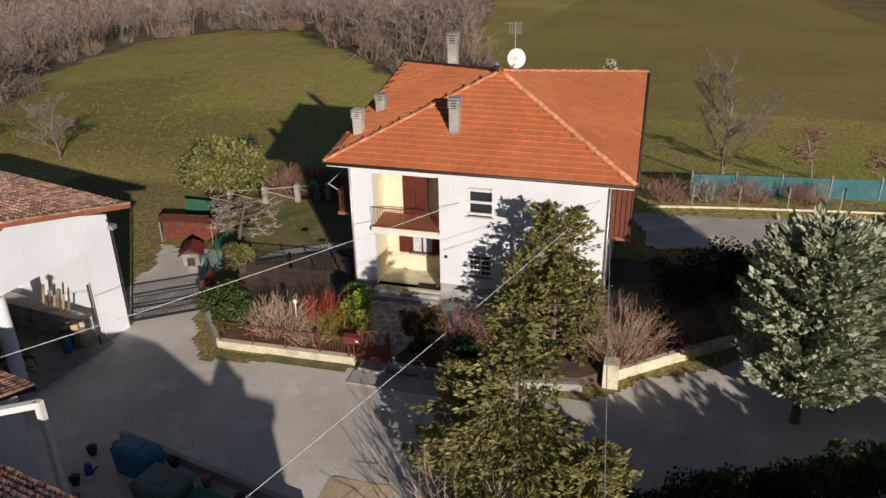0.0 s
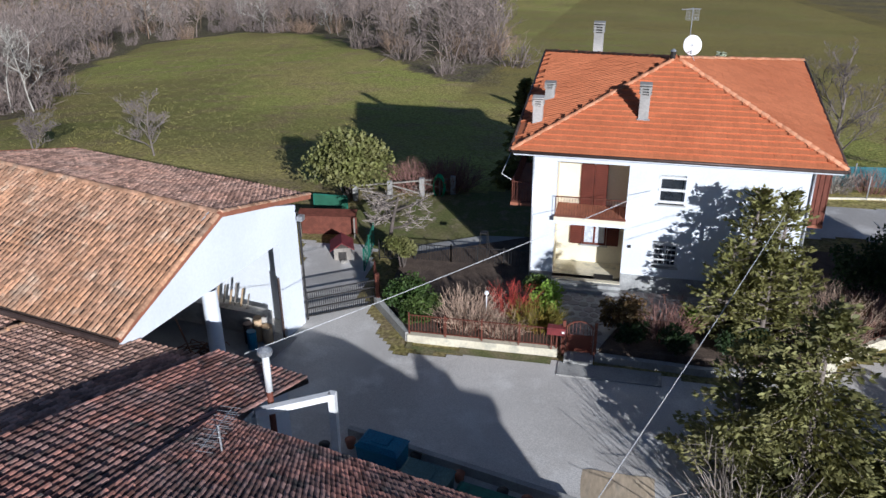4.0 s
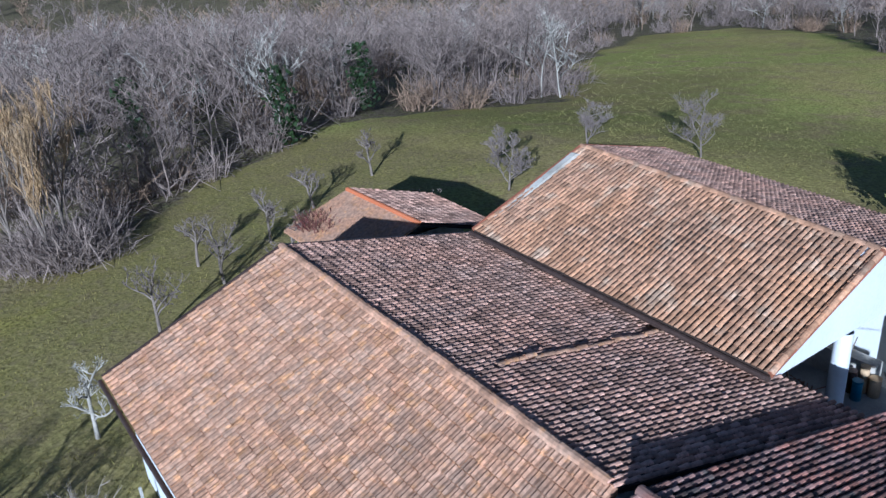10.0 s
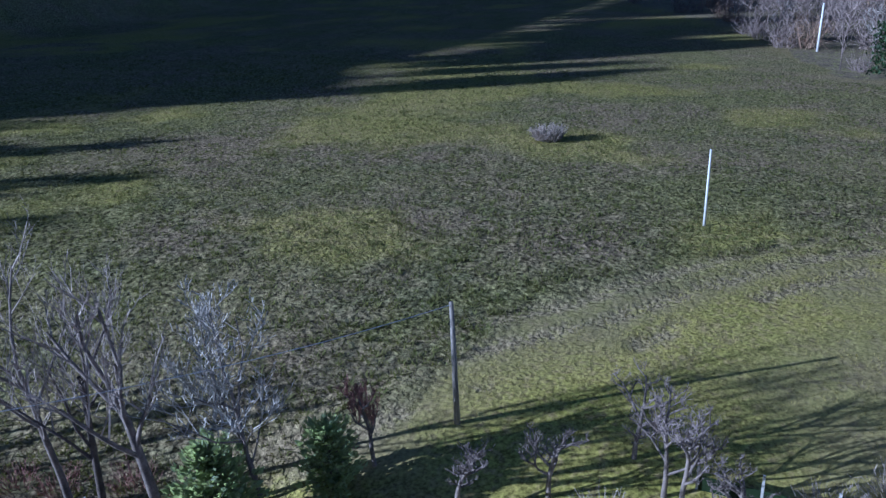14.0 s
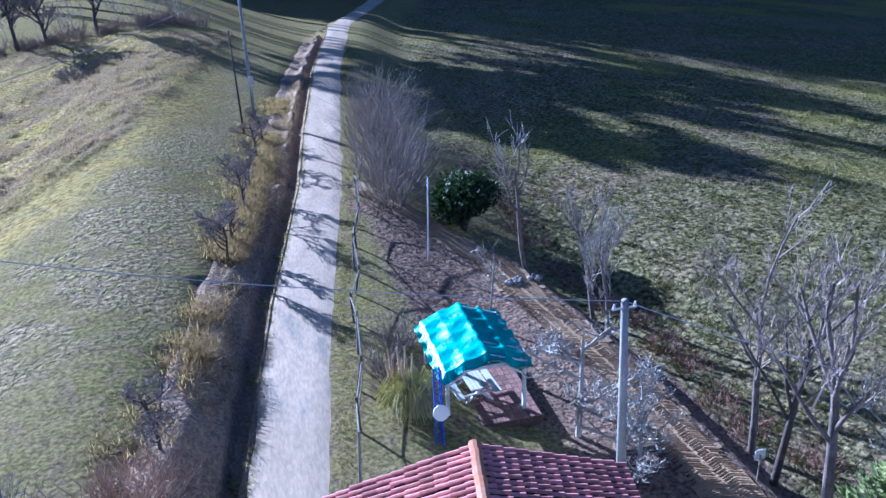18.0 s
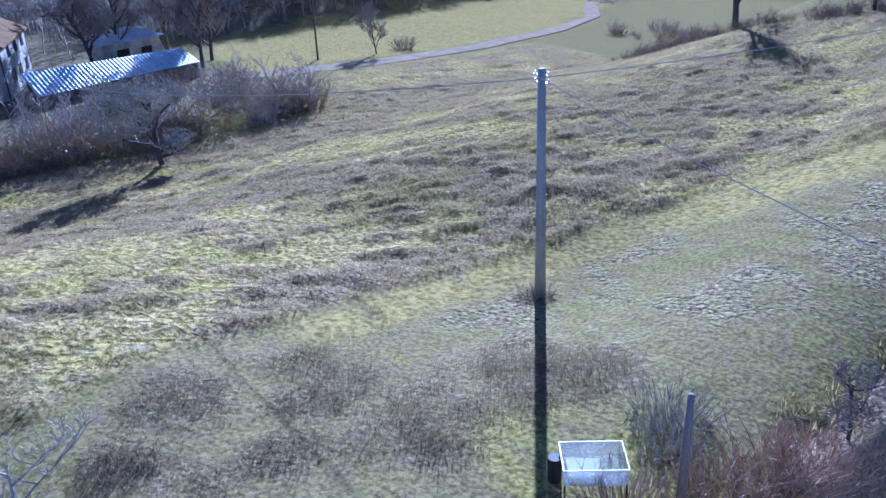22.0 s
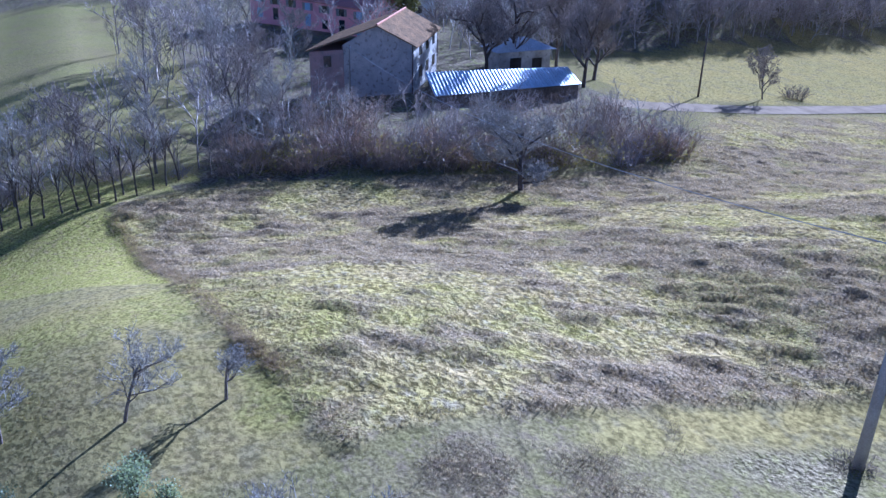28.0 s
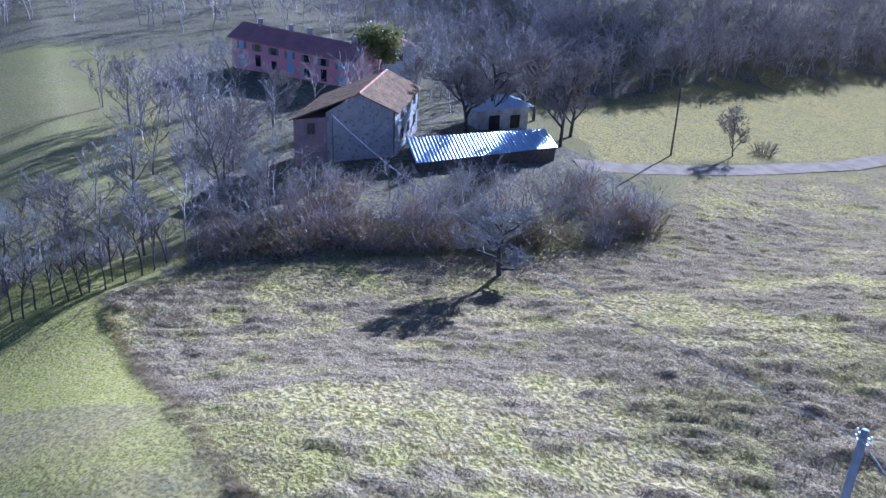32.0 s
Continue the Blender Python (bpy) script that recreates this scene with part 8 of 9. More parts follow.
def house_two():
    h = thing("stone_house", (93, -69, -3.4), "old grey rendered house with a brown tiled gable roof", "house")
    A, B = Vector((91.2, -64.3, 0)), Vector((91.15, -73.4, 0))
    d = Vector((10.5, -7.6, 0))
    zL, zR, zA = 2.95, 2.45, 5.1
    ap = Vector((91.2, -68.8, zA))
    up = lambda p, z: Vector((p.x, p.y, z))
    m = Mesh()
    m.add([up(A, -4.5), up(B, -4.5), up(B, zR), ap, up(A, zL)], [(0, 1, 2, 3, 4)])
    m.add([up(A + d, -4.5), up(B + d, -4.5), up(B + d, zR), ap + d, up(A + d, zL)], [(4, 3, 2, 1, 0)])
    part("wall", m, GREY_WALL, h, "grey gable walls", world=True)
    part("wall", Mesh().add([up(B, -4.5), up(B + d, -4.5), up(B + d, zR), up(B, zR)], [(0, 1, 2, 3)]), WALL_OLD, h, "cream side wall", world=True)
    part("wall", Mesh().add([up(A, -4.5), up(A + d, -4.5), up(A + d, zL), up(A, zL)], [(3, 2, 1, 0)]), GREY_WALL, h, "shaded side wall", world=True)
    part("lean_to", Mesh().hexa([Vector((x, y, z)) for z in (-4.5, 2.45) for x, y in ((90.95, -64.3), (96.7, -68.4), (96.9, -64.5), (91.1, -60.3))]), DUSTY_WALL, h, "dusty pink lean-to wing", world=True)
    o = Vector((-0.5, 0.3, 0))
    e = Vector((0, -0.55, -0.18))
    part("roof", Mesh().slab([ap + o, ap + d * 1.03, up(B + d * 1.03, zR) + e, up(B, zR) + e + o], 0.16), TILE_BROWN, h, "brown tiled slope", world=True)
    part("roof", Mesh().slab([up(Vector((90.2, -59.5, 0)), 2.75) , up(Vector((100.5, -66.8, 0)), 2.75), ap + d * 1.03, ap + o], 0.16), TILE_BROWN, h, "brown tiled slope with lean-to", world=True)
    part("ridge", Mesh().tube([ap + o + Vector((0, 0, 0.08)), ap + d + Vector((0, 0, 0.08))], 0.14, 6), TILE_RIDGE, h, world=True)
    part("downpipe", Mesh().tube([up(B, zR) + Vector((-0.1, 0.2, 0)), up(B, -4) + Vector((-0.1, 0.2, 0))], 0.07, 6), GUTTER, h, world=True)
    part("downpipe", Mesh().tube([up(A, zL) + Vector((-0.1, 0, 0)), up(A, -4) + Vector((-0.1, 0, 0))], 0.07, 6), GUTTER, h, world=True)
    nrm = Vector((-d.y, d.x, 0)).normalized() * -0.03
    for k in range(3):
        for zz in (-2.2, 0.6):
            p = B + d * (0.22 + 0.28 * k)
            q = B + d * (0.30 + 0.28 * k)
            w = part("window", Mesh().slab([up(p, zz) + nrm, up(q, zz) + nrm, up(q, zz + 1.4) + nrm, up(p, zz + 1.4) + nrm], 0.06, tuple(nrm.normalized() * -1)), GLASS_DARK, h, "dark window", world=True)
            part("shutter", Mesh().slab([up(q, zz) + nrm * 2, up(q + d * 0.04, zz) + nrm * 2, up(q + d * 0.04, zz + 1.4) + nrm * 2, up(q, zz + 1.4) + nrm * 2], 0.05, tuple(nrm.normalized() * -1)), WOOD_DARK, w, world=True)
    part("window", Mesh().box(90.72, 90.8, -62.8, -61.9, 0.6, 1.9), GLASS_DARK, h, "small dark window", world=True)
    p = pole("thin_pole", (88.7, -64.4, -3.4), 6.8, 0.1, WOOD_GREY, "thin grey pole beside the old house", arms=1)
    # shed with silvery sheet roof
    s = thing("silver_shed", (87, -84, -4.3), "long shed with a silvery corrugated metal roof", "shed")
    a, b, c, e2 = Vector((84.4, -73.4, -2.3)), Vector((85.6, -94.4, -2.75)), Vector((90.1, -95.0, -1.55)), Vector((88.8, -73.9, -0.45))
    n = 42
    for k in range(n):
        f0, f1 = k / n, (k + 0.96) / n
        q = [a.lerp(b, f0), a.lerp(b, f1), e2.lerp(c, f1), e2.lerp(c, f0)]
        mid0, mid1 = (q[0] + q[1]) / 2 + Vector((0, 0, 0.07)), (q[3] + q[2]) / 2 + Vector((0, 0, 0.07))
        part("sheet", Mesh().add([q[0], mid0, q[1], q[2], mid1, q[3]], [(0, 1, 4, 5), (1, 2, 3, 4)]), SILVER, s, world=True)
    w = Mesh()
    for p0, p1 in ((a, b), (b, c), (c, e2), (e2, a)):
        i0, i1 = p0.lerp((a + c) / 2, 0.04), p1.lerp((a + c) / 2, 0.04)
        w.add([Vector((i0.x, i0.y, -6)), Vector((i1.x, i1.y, -6)), i1 - Vector((0, 0, 0.12)), i0 - Vector((0, 0, 0.12))], [(0, 1, 2, 3)])
    part("wall", w, WOOD_DARK, s, "dark board walls", world=True)
    # small hut with pale roof
    t = thing("pale_hut", (103, -94.5, -4.6), "small pale hut with a light metal hipped roof", "hut")
    part("wall", Mesh().box(-2.2, 2.2, -4.2, 4.2, -0.8, 3.2), WALL_OLD, t)
    part("roof", Mesh().add([(-2.8, -4.9, 3.2), (2.8, -4.9, 3.2), (2.8, 4.9, 3.2), (-2.8, 4.9, 3.2), (0, -1.2, 4.7), (0, 1.2, 4.7)], [(0, 1, 4), (1, 2, 5, 4), (2, 3, 5), (3, 0, 4, 5), (3, 2, 1, 0)]), SILVER, t, "pale metal roof")
    part("doorway", Mesh().box(-2.24, -2.2, 0.6, 2.4, 0, 2.2), INSIDE, t)
    part("doorway", Mesh().box(-2.24, -2.2, -2.8, -1.2, 0, 2.0), INSIDE, t)
    # long pink house
    k = thing("pink_house", (137, -73, -3.8), "long pink rendered two-storey house with a red tiled roof", "house")
    F0, F1 = Vector((146.7, -64.8, 0)), Vector((126.9, -80.4, 0))
    ax = (F1 - F0).normalized()
    bk = Vector((-ax.y, ax.x, 0))
    if bk.x < 0:
        bk = -bk
    G0, G1 = F0 + bk * 8, F1 + bk * 8
    zb, ze0, ze1, zr = -5, 2.3, 0.9, 1.7
    w = Mesh()
    for p, q, z0, z1 in ((F0, F1, ze0, ze1), (G0, G1, ze0, ze1)):
        w.add([up(p, zb), up(q, zb), up(q, z1), up(p, z0)], [(0, 1, 2, 3)])
    for p, q, z in ((F0, G0, ze0), (F1, G1, ze1)):
        w.add([up(p, zb), up(q, zb), up(q, z), up((p + q) / 2, z + zr), up(p, z)], [(0, 1, 2, 3, 4)])
    part("wall", w, PINK_WALL, k, "pink rendered walls", world=True)
    r0, r1 = up((F0 + G0) / 2, ze0 + zr + 0.15) - ax * 0.5, up((F1 + G1) / 2, ze1 + zr + 0.15) + ax * 0.5
    part("roof", Mesh().slab([up(F0, ze0 - 0.1) - bk * 0.6 - ax * 0.5, up(F1, ze1 - 0.1) - bk * 0.6 + ax * 0.5, r1, r0], 0.2), TILE_PINK, k, "red tiled front slope", world=True)
    part("roof", Mesh().slab([r0, r1, up(G1, ze1 - 0.1) + bk * 0.6 + ax * 0.5, up(G0, ze0 - 0.1) + bk * 0.6 - ax * 0.5], 0.2), TILE_PINK, k, "red tiled rear slope", world=True)
    ln = (F1 - F0).length
    for i in range(7):
        for row in range(2):
            p = F0 + ax * (1.6 + i * (ln - 3.2) / 6.4)
            q = p + ax * 1.1
            eave = ze0 + (ze1 - ze0) * (1.6 + i * (ln - 3.2) / 6.4) / ln
            z0 = eave - 1.9 - row * 2.6
            hh = 1.2 if row == 0 else 1.5 + 0.5 * (i % 2)
            o = bk * -0.06
            wn2 = part("window", Mesh().slab([up(p, z0) + o, up(q, z0) + o, up(q, z0 + hh) + o, up(p, z0 + hh) + o], 0.08, tuple(bk)), GLASS_DARK if i % 3 else SHADE_BLUE, k, "dark window", world=True)
            if row == 0:
                for sgn, pp in ((-1, p), (1, q)):
                    a0, a1 = (pp - ax * 0.5, pp) if sgn < 0 else (pp, pp + ax * 0.5)
                    part("shutter", Mesh().slab([up(a0, z0) + o * 2, up(a1, z0) + o * 2, up(a1, z0 + hh) + o * 2, up(a0, z0 + hh) + o * 2], 0.05, tuple(bk)), WOOD_GREY, wn2, world=True)
    for f in (0.15, 0.4, 0.55, 0.9):
        p = r0.lerp(r1, f)
        part("chimney", Mesh().box(p.x - 0.35, p.x + 0.35, p.y - 0.35, p.y + 0.35, p.z - 0.4, p.z + 1.1), GREY_WALL, k, "small chimney", world=True)
    wh = thing("white_house", (138, -92, -5), "distant small white house among trees", "house")
    part("wall", Mesh().box(-3, 3, -3, 3, -1, 6.2), WALL_WHITE, wh)
    part("roof", Mesh().add([(-3.4, -3.4, 6.2), (3.4, -3.4, 6.2), (3.4, 3.4, 6.2), (-3.4, 3.4, 6.2), (0, 0, 7.6)], [(0, 1, 4), (1, 2, 4), (2, 3, 4), (3, 0, 4)]), TILE_OLD, wh)
    part("window", Mesh().box(-3.05, -3, -0.6, 0.6, 3.6, 4.9), GLASS_DARK, wh)
    # far road
    pts = [(84, -96.5), (81.5, -104), (80.8, -111), (80, -118), (80, -126), (80.5, -134), (81, -145), (83.5, -156), (85.5, -168), (88, -180), (100, -215), (118, -245), (128, -265)]
    m = Mesh()
    for (x, y), (x2, y2) in zip(pts, pts[1:] + [(135, -285)]):
        t2 = Vector((x2 - x, y2 - y, 0)).normalized()
        s2 = Vector((-t2.y, t2.x, 0)) * 2.2
        m.v += [(x - s2.x, y - s2.y, zat(x, y) + 0.07), (x + s2.x, y + s2.y, zat(x, y) + 0.07)]
    m.f = [(2 * i, 2 * i + 1, 2 * i + 3, 2 * i + 2) for i in range(len(pts) - 1)]
    solo("far_road", m, surf("pale_gravel", (0.40, 0.315, 0.215), (0.30, 0.235, 0.16), 0.5, 12, 0.9, 0.2, fleck=0.2, spec=0.0), "pale gravel lane past the far field", "road", kind="structure")
    pole("dark_pole", (87.4, -115.3, zat(87.4, -115.3)), 10.0, 0.16, WOOD_DARK, "dark wooden pole beside the far road")
    bare_tree("roadside_tree", (86.5, -126.5, zat(86.5, -126.5)), 8.4, "rounded leafless tree beside the far road", 340, BARK_DARK, TWIG, levels=4, kids=6, trunk=0.05, spread=0.62, r0=0.12, twig=0.022, up=0.3, wander=0.2)
    twig_shrub("roadside_shrub", (87.5, -134, zat(87.5, -134)), 3, 2.4, "small leafless shrub beside the far road", 341, TWIG, stems=90, r=0.03)
    bare_tree("lone_tree", (35.5, -138.2, zat(35.5, -138.2)), 12.5, "dark leafless tree at the field edge", 342, BARK_DARK, BARK_DARK, levels=4, kids=5, trunk=0.3, spread=0.6, r0=0.42, twig=0.022)
    for q, (x, y, hh) in enumerate(((20.5, -140.5, 9), (17.5, -141.5, 8), (12.0, -143.5, 10))):
        bare_tree("hedgerow_tree", (x, y, zat(x, y)), hh, "tall leafless tree standing in the dark hedgerow", 360 + q, BARK_DARK, TWIG, levels=4, kids=6, trunk=0.25, spread=0.5, r0=0.24, twig=0.03, group="hedgerow trees")
    leaf_shrub("dark_pine", (131, -86, -4), 4.4, 11.0, "rounded dark green pine beside the pink house", 343, NEEDLE_SPRUCE, "tree", count=4200, size=0.34, lumps=22, trunk_h=2.5)
    for q, (x, y, hh) in enumerate(((102.5, -93.0, 13), (92, -99, 13), (97, -104, 12), (106, -103, 13), (100, -88, 11))):
        bare_tree("tall_grove_tree", (x, y, zat(x, y)), hh, "tall spreading leafless tree beside the shed", 344 + q, BARK_DARK, TWIG, levels=4, kids=7, trunk=0.2, spread=0.55, r0=0.28, twig=0.02, group="grove by the shed")


house_two()

# ---- woods: many leafless trees, joined ----
def wood_kinds():
    """Six near trees, three bushes, four plainer trees for far off."""
    kinds = []
    def tree(s, levels, kids, thick):
        rng = np.random.default_rng(500 + s)
        rows = branching(rng, 1.0, spread=0.48 + 0.06 * (s % 3), levels=levels, trunk=0.28, r0=0.010, kids=kids, up=0.3, twig=thick, wander=0.22)
        top = max(np.array(r)[:, 5].max() for r in rows)
        rows = [np.array(r) / np.array([top] * 6 + [1, 1]) for r in rows]
        v, f = prisms(np.concatenate(rows[:2]), 3)
        w, g = ribbons(np.concatenate(rows[2:]), rng)
        kinds.append((np.concatenate([v.reshape(-1, 3), w.reshape(-1, 3)]), np.concatenate([f, g + 6 * len(v)])))
    for s in range(6):
        tree(s, 3, 4 + s % 2, 0.002)
    for s in range(3):
        rng = np.random.default_rng(520 + s)
        rows = []
        for _ in range(46):
            w, q = rng.random() * 6.283, rng.random() ** 0.5
            p = np.array([math.cos(w) * q * 0.35, math.sin(w) * q * 0.35, 0])
            d = np.array([math.cos(w) * q * 0.5, math.sin(w) * q * 0.5, 1.0]) + rng.normal(size=3) * 0.2
            e = p + d * rng.uniform(0.4, 0.75)
            rows.append([*p, *e, 0.011, 0.007])
            for _ in range(4):
                rows.append([*(p + (e - p) * rng.uniform(0.4, 1)), *(e + rng.normal(size=3) * 0.28), 0.008, 0.003])
        v, f = ribbons(rows, rng)
        kinds.append((v.reshape(-1, 3), f))
    for s in range(4):
        tree(40 + s, 2, 8, 0.0036)
    for s in range(3):
        tree(50 + s, 2, 5, 0.006)
    for s in range(3):
        rng = np.random.default_rng(560 + s)
        p = rng.normal(size=(170, 3))
        p /= np.linalg.norm(p, axis=1)[:, None]
        p = p * rng.uniform(0.3, 1.0, (170, 1)) * [0.2, 0.2, 0.44] + [0, 0, 0.54]
        p[:, :2] *= (1.25 - p[:, 2:3])
        v, f = flakes(p, 0.13, rng)
        w, g = prisms([[0, 0, 0, 0, 0, 0.9, 0.02, 0.008]], 4)
        kinds.append((np.concatenate([v.reshape(-1, 3), w.reshape(-1, 3)]), np.concatenate([f, g + 4 * len(v)])))
    # tall pine with a bare stem and a high crown, for shade from out of view
    rng = np.random.default_rng(570)
    p = rng.normal(size=(80, 3))
    p = p / np.linalg.norm(p, axis=1)[:, None] * rng.uniform(0.4, 1.0, (80, 1)) * [0.10, 0.10, 0.19] + [0, 0, 0.83]
    v, f = flakes(p, 0.045, rng)
    w, g = prisms([[0, 0, 0, 0, 0, 0.9, 0.01, 0.005]], 4)
    kinds.append((np.concatenate([v.reshape(-1, 3), w.reshape(-1, 3)]), np.concatenate([f, g + 4 * len(v)])))
    return kinds


KINDS = wood_kinds()


def plant(name, spots, mats, label, category, seed, zfun=land):
    """spots: rows of x, y, height, kind, colour. One object for each colour."""
    rng = np.random.default_rng(seed)
    spots = np.asarray(spots, float)
    for c, mat in enumerate(mats):
        vs, fs, k = [], [], 0
        for x, y, h, kind, col in spots[spots[:, 4] == c]:
            v, f = KINDS[int(kind)]
            w = rng.random() * 6.283
            cs, sn = math.cos(w), math.sin(w)
            wide = h * rng.uniform(0.85, 1.25)
            q = np.empty_like(v)
            q[:, 0] = (v[:, 0] * cs - v[:, 1] * sn) * wide + x
            q[:, 1] = (v[:, 0] * sn + v[:, 1] * cs) * wide + y
            q[:, 2] = v[:, 2] * h
            vs.append(q)
            fs.append(f + k)
            k += len(v)
        if not vs:
            continue
        v = np.concatenate(vs)
        base = np.repeat([float(zfun(s[0], s[1])) for s in spots[spots[:, 4] == c]], [len(q) for q in vs])
        v[:, 2] += base - 0.2
        quick(name, v, np.concatenate(fs), mat, label, category)


def high(x, y):
    """The land with the rise of the far hills."""
    return land(x, y) + 0.13 * np.maximum(0, np.hypot(x, y) - 330)


def build_woods():
    rng = np.random.default_rng(77)
    spots = []
    # west wood: closer planting at its near edge
    n = 0
    while n < 1350:
        x, y = rng.uniform(-330, -8), rng.uniform(-120, 330)
        if not inside(WOOD_W, np.array(x), np.array(y)):
            continue
        d = math.hypot(x + 3.5, y + 35)
        if rng.random() > min(1, (105 / d) ** 1.5) or math.atan2(x, y) > 0.2:
            continue
        near = not inside(WOOD_W, np.array(x + 7.0), np.array(y - 3.0)) or not inside(WOOD_W, np.array(x + 2), np.array(y - 7))
        h = rng.uniform(7, 12)
        col = 1 if rng.random() < 0.06 else 0
        spots.append((x, y, h, rng.integers(0, 6) if d < 115 else rng.integers(9, 13), col))
        if near or rng.random() < 0.25:
            spots.append((x + rng.normal() * 1.6, y + rng.normal() * 1.6, rng.uniform(2.5, 4.5), rng.integers(6, 9), 0 if rng.random() < 0.6 else 2))
        n += 1
    n = 0
    while n < 620:
        x, y = rng.uniform(-520, -20), rng.uniform(-200, 480)
        d = math.hypot(x + 3.5, y + 35)
        if 170 < d < 520 and inside(WOOD_W, np.array(x), np.array(y)):
            spots.append((x, y, rng.uniform(10, 15), rng.integers(13, 16), 0 if n % 3 else 2))
            n += 1
    plant("woodland", spots, (TWIG_WOOD, TWIG_PALE, TWIG_WOODB), "dense leafless winter woodland of grey trees", "woodland", 1, high)
    # eastern hedge and woods
    spots = []
    line = [(67.5, -26), (69, -33), (69.5, -40), (68, -49), (66, -56), (64.5, -63), (61.5, -71), (59.5, -79), (59.5, -87), (60.5, -91)]
    for k in range(105):
        f = rng.uniform(2.6, len(line) - 1.001)
        i = int(f)
        x = line[i][0] + (line[i + 1][0] - line[i][0]) * (f - i) + rng.exponential(5.0)
        y = line[i][1] + (line[i + 1][1] - line[i][1]) * (f - i) + rng.normal() * 1.2
        if x > 83 and -96 < y < -57:
            continue
        spots.append((x, y, rng.uniform(1.2, 3.2) * (1.3 if rng.random() < 0.25 else 1), rng.integers(6, 9), rng.choice([0, 4, 4, 2])))
    for k in range(22):
        f = rng.random() * 3.2
        i = int(f)
        x = line[i][0] + (line[i + 1][0] - line[i][0]) * (f - i) + rng.exponential(3.5)
        y = line[i][1] + (line[i + 1][1] - line[i][1]) * (f - i) + rng.normal() * 2
        spots.append((x, y, rng.uniform(5, 9), rng.integers(0, 6), 3 if rng.random() < 0.6 else 0))
        if k % 2:
            spots.append((x + 1, y, rng.uniform(1.5, 2.6), rng.integers(6, 9), 0))
    for k in range(120):
        f = rng.uniform(2.8, 8.9)
        i = int(f)
        x, y = line[i][0] + rng.uniform(0.5, 14), line[i][1] + (line[i + 1][1] - line[i][1]) * (f - i) + rng.normal()
        if x > 82 and -96 < y < -57:
            continue
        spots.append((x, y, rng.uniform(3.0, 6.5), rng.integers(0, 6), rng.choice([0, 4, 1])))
    for k in range(46):
        x, y = rng.uniform(80, 128), rng.uniform(-62, -41)
        if (x > 86 and y < -56) or (x < 80 and y > -46):
            continue
        spots.append((x, y, rng.uniform(6, 11), rng.integers(0, 6), 3 if k % 4 == 0 else 0))
    m = 0
    while m < 700:
        x, y = rng.uniform(100, 330), rng.uniform(-330, 60)
        if inside(FARFIELD, np.array(x), np.array(y)) or (121 < x < 178 and -90 < y < -52) or (x < 124 and y < -106) or (x < 190 and -54 < y < 20) or (98 < x < 122 and -90 < y < -56 and rng.random() < 0.8):
            continue
        if rng.random() > min(1, (150 / math.hypot(x, y + 35)) ** 2):
            continue
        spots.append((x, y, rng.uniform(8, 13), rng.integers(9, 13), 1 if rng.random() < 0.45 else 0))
        m += 1
    for k in range(430):
        y = rng.uniform(-290, -112)
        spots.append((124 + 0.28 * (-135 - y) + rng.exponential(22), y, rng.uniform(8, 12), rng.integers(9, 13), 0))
    for k in range(24):
        spots.append((rng.uniform(48, 76), rng.uniform(-200, -172), rng.uniform(1.2, 3.0), rng.integers(6, 9), rng.choice([0, 2])))
    # unseen evergreen wood on the ridge beyond the lane's bend, added to shade the field
    ridge = []
    for k in range(150):
        x = rng.uniform(-190, 58)
        tall = 3 + 44 * max(0.0, float(grain(x, 0, 17, 71, 2)) - 0.32) ** 1.1 + rng.uniform(0, 4)
        ridge.append((x, rng.uniform(-256, -246), tall, rng.integers(16, 19), 0))
    for k in range(90):
        ridge.append((rng.uniform(-170, 40), rng.uniform(-240, -203), rng.uniform(7, 13), rng.integers(16, 19), 0))
    # tall bare trees out of view, added for streaks of shade
    for k in range(34):
        x = rng.uniform(-40, 6)
        spots.append((x, rng.uniform(-199, -191), rng.uniform(22, 36), rng.integers(9, 13), 0))
    for k in range(15):
        x = rng.uniform(-4, 34)
        ridge.append((x, rng.uniform(-194, -180), rng.uniform(27, 35) + 0.42 * max(0, x - 10), 19, 0))
    plant("ridge_wood", ridge, (LEAF_DARK,), "unseen evergreen wood added on the ridge to shade the field", "woodland", 3, high)
    # dark hedgerow at the far edge of the rough field
    for k in range(80):
        f = rng.random()
        x = 55 - 56 * f
        spots.append((x + rng.normal() * 0.5, np.interp(x, [-1, 24, 34, 46, 55], [-144, -139.5, -136, -138, -146]) + rng.normal() * 0.8, rng.uniform(1.0, 2.2), rng.integers(6, 9), 4))
    for k in range(16):
        x = rng.uniform(2, 30)
        spots.append((x, -142 - rng.uniform(0, 8), rng.uniform(3, 7), rng.integers(0, 6), 0))
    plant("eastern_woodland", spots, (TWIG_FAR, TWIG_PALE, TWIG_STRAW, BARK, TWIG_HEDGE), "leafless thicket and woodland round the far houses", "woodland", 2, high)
    # yellowing leaves and ivy in the hedge
    pts = []
    for k in range(60):
        f = rng.uniform(3.0, len(line) - 1.001)
        i = int(f)
        x = line[i][0] + (line[i + 1][0] - line[i][0]) * (f - i) + rng.uniform(-0.5, 3.0)
        y = line[i][1] + (line[i + 1][1] - line[i][1]) * (f - i)
        c = np.array([x, y, float(land(x, y)) + rng.uniform(0.4, 1.7)])
        pts.append(c + rng.normal(size=(70, 3)) * [1.2, 1.3, 0.7])
    v, f = flakes(np.concatenate(pts), 0.14, rng)
    quick("hedge_leaves", v.reshape(-1, 3), f, LEAF_HEDGE, "olive and yellow leaves caught in the bare hedge", "hedge leaves")
    ivy = []
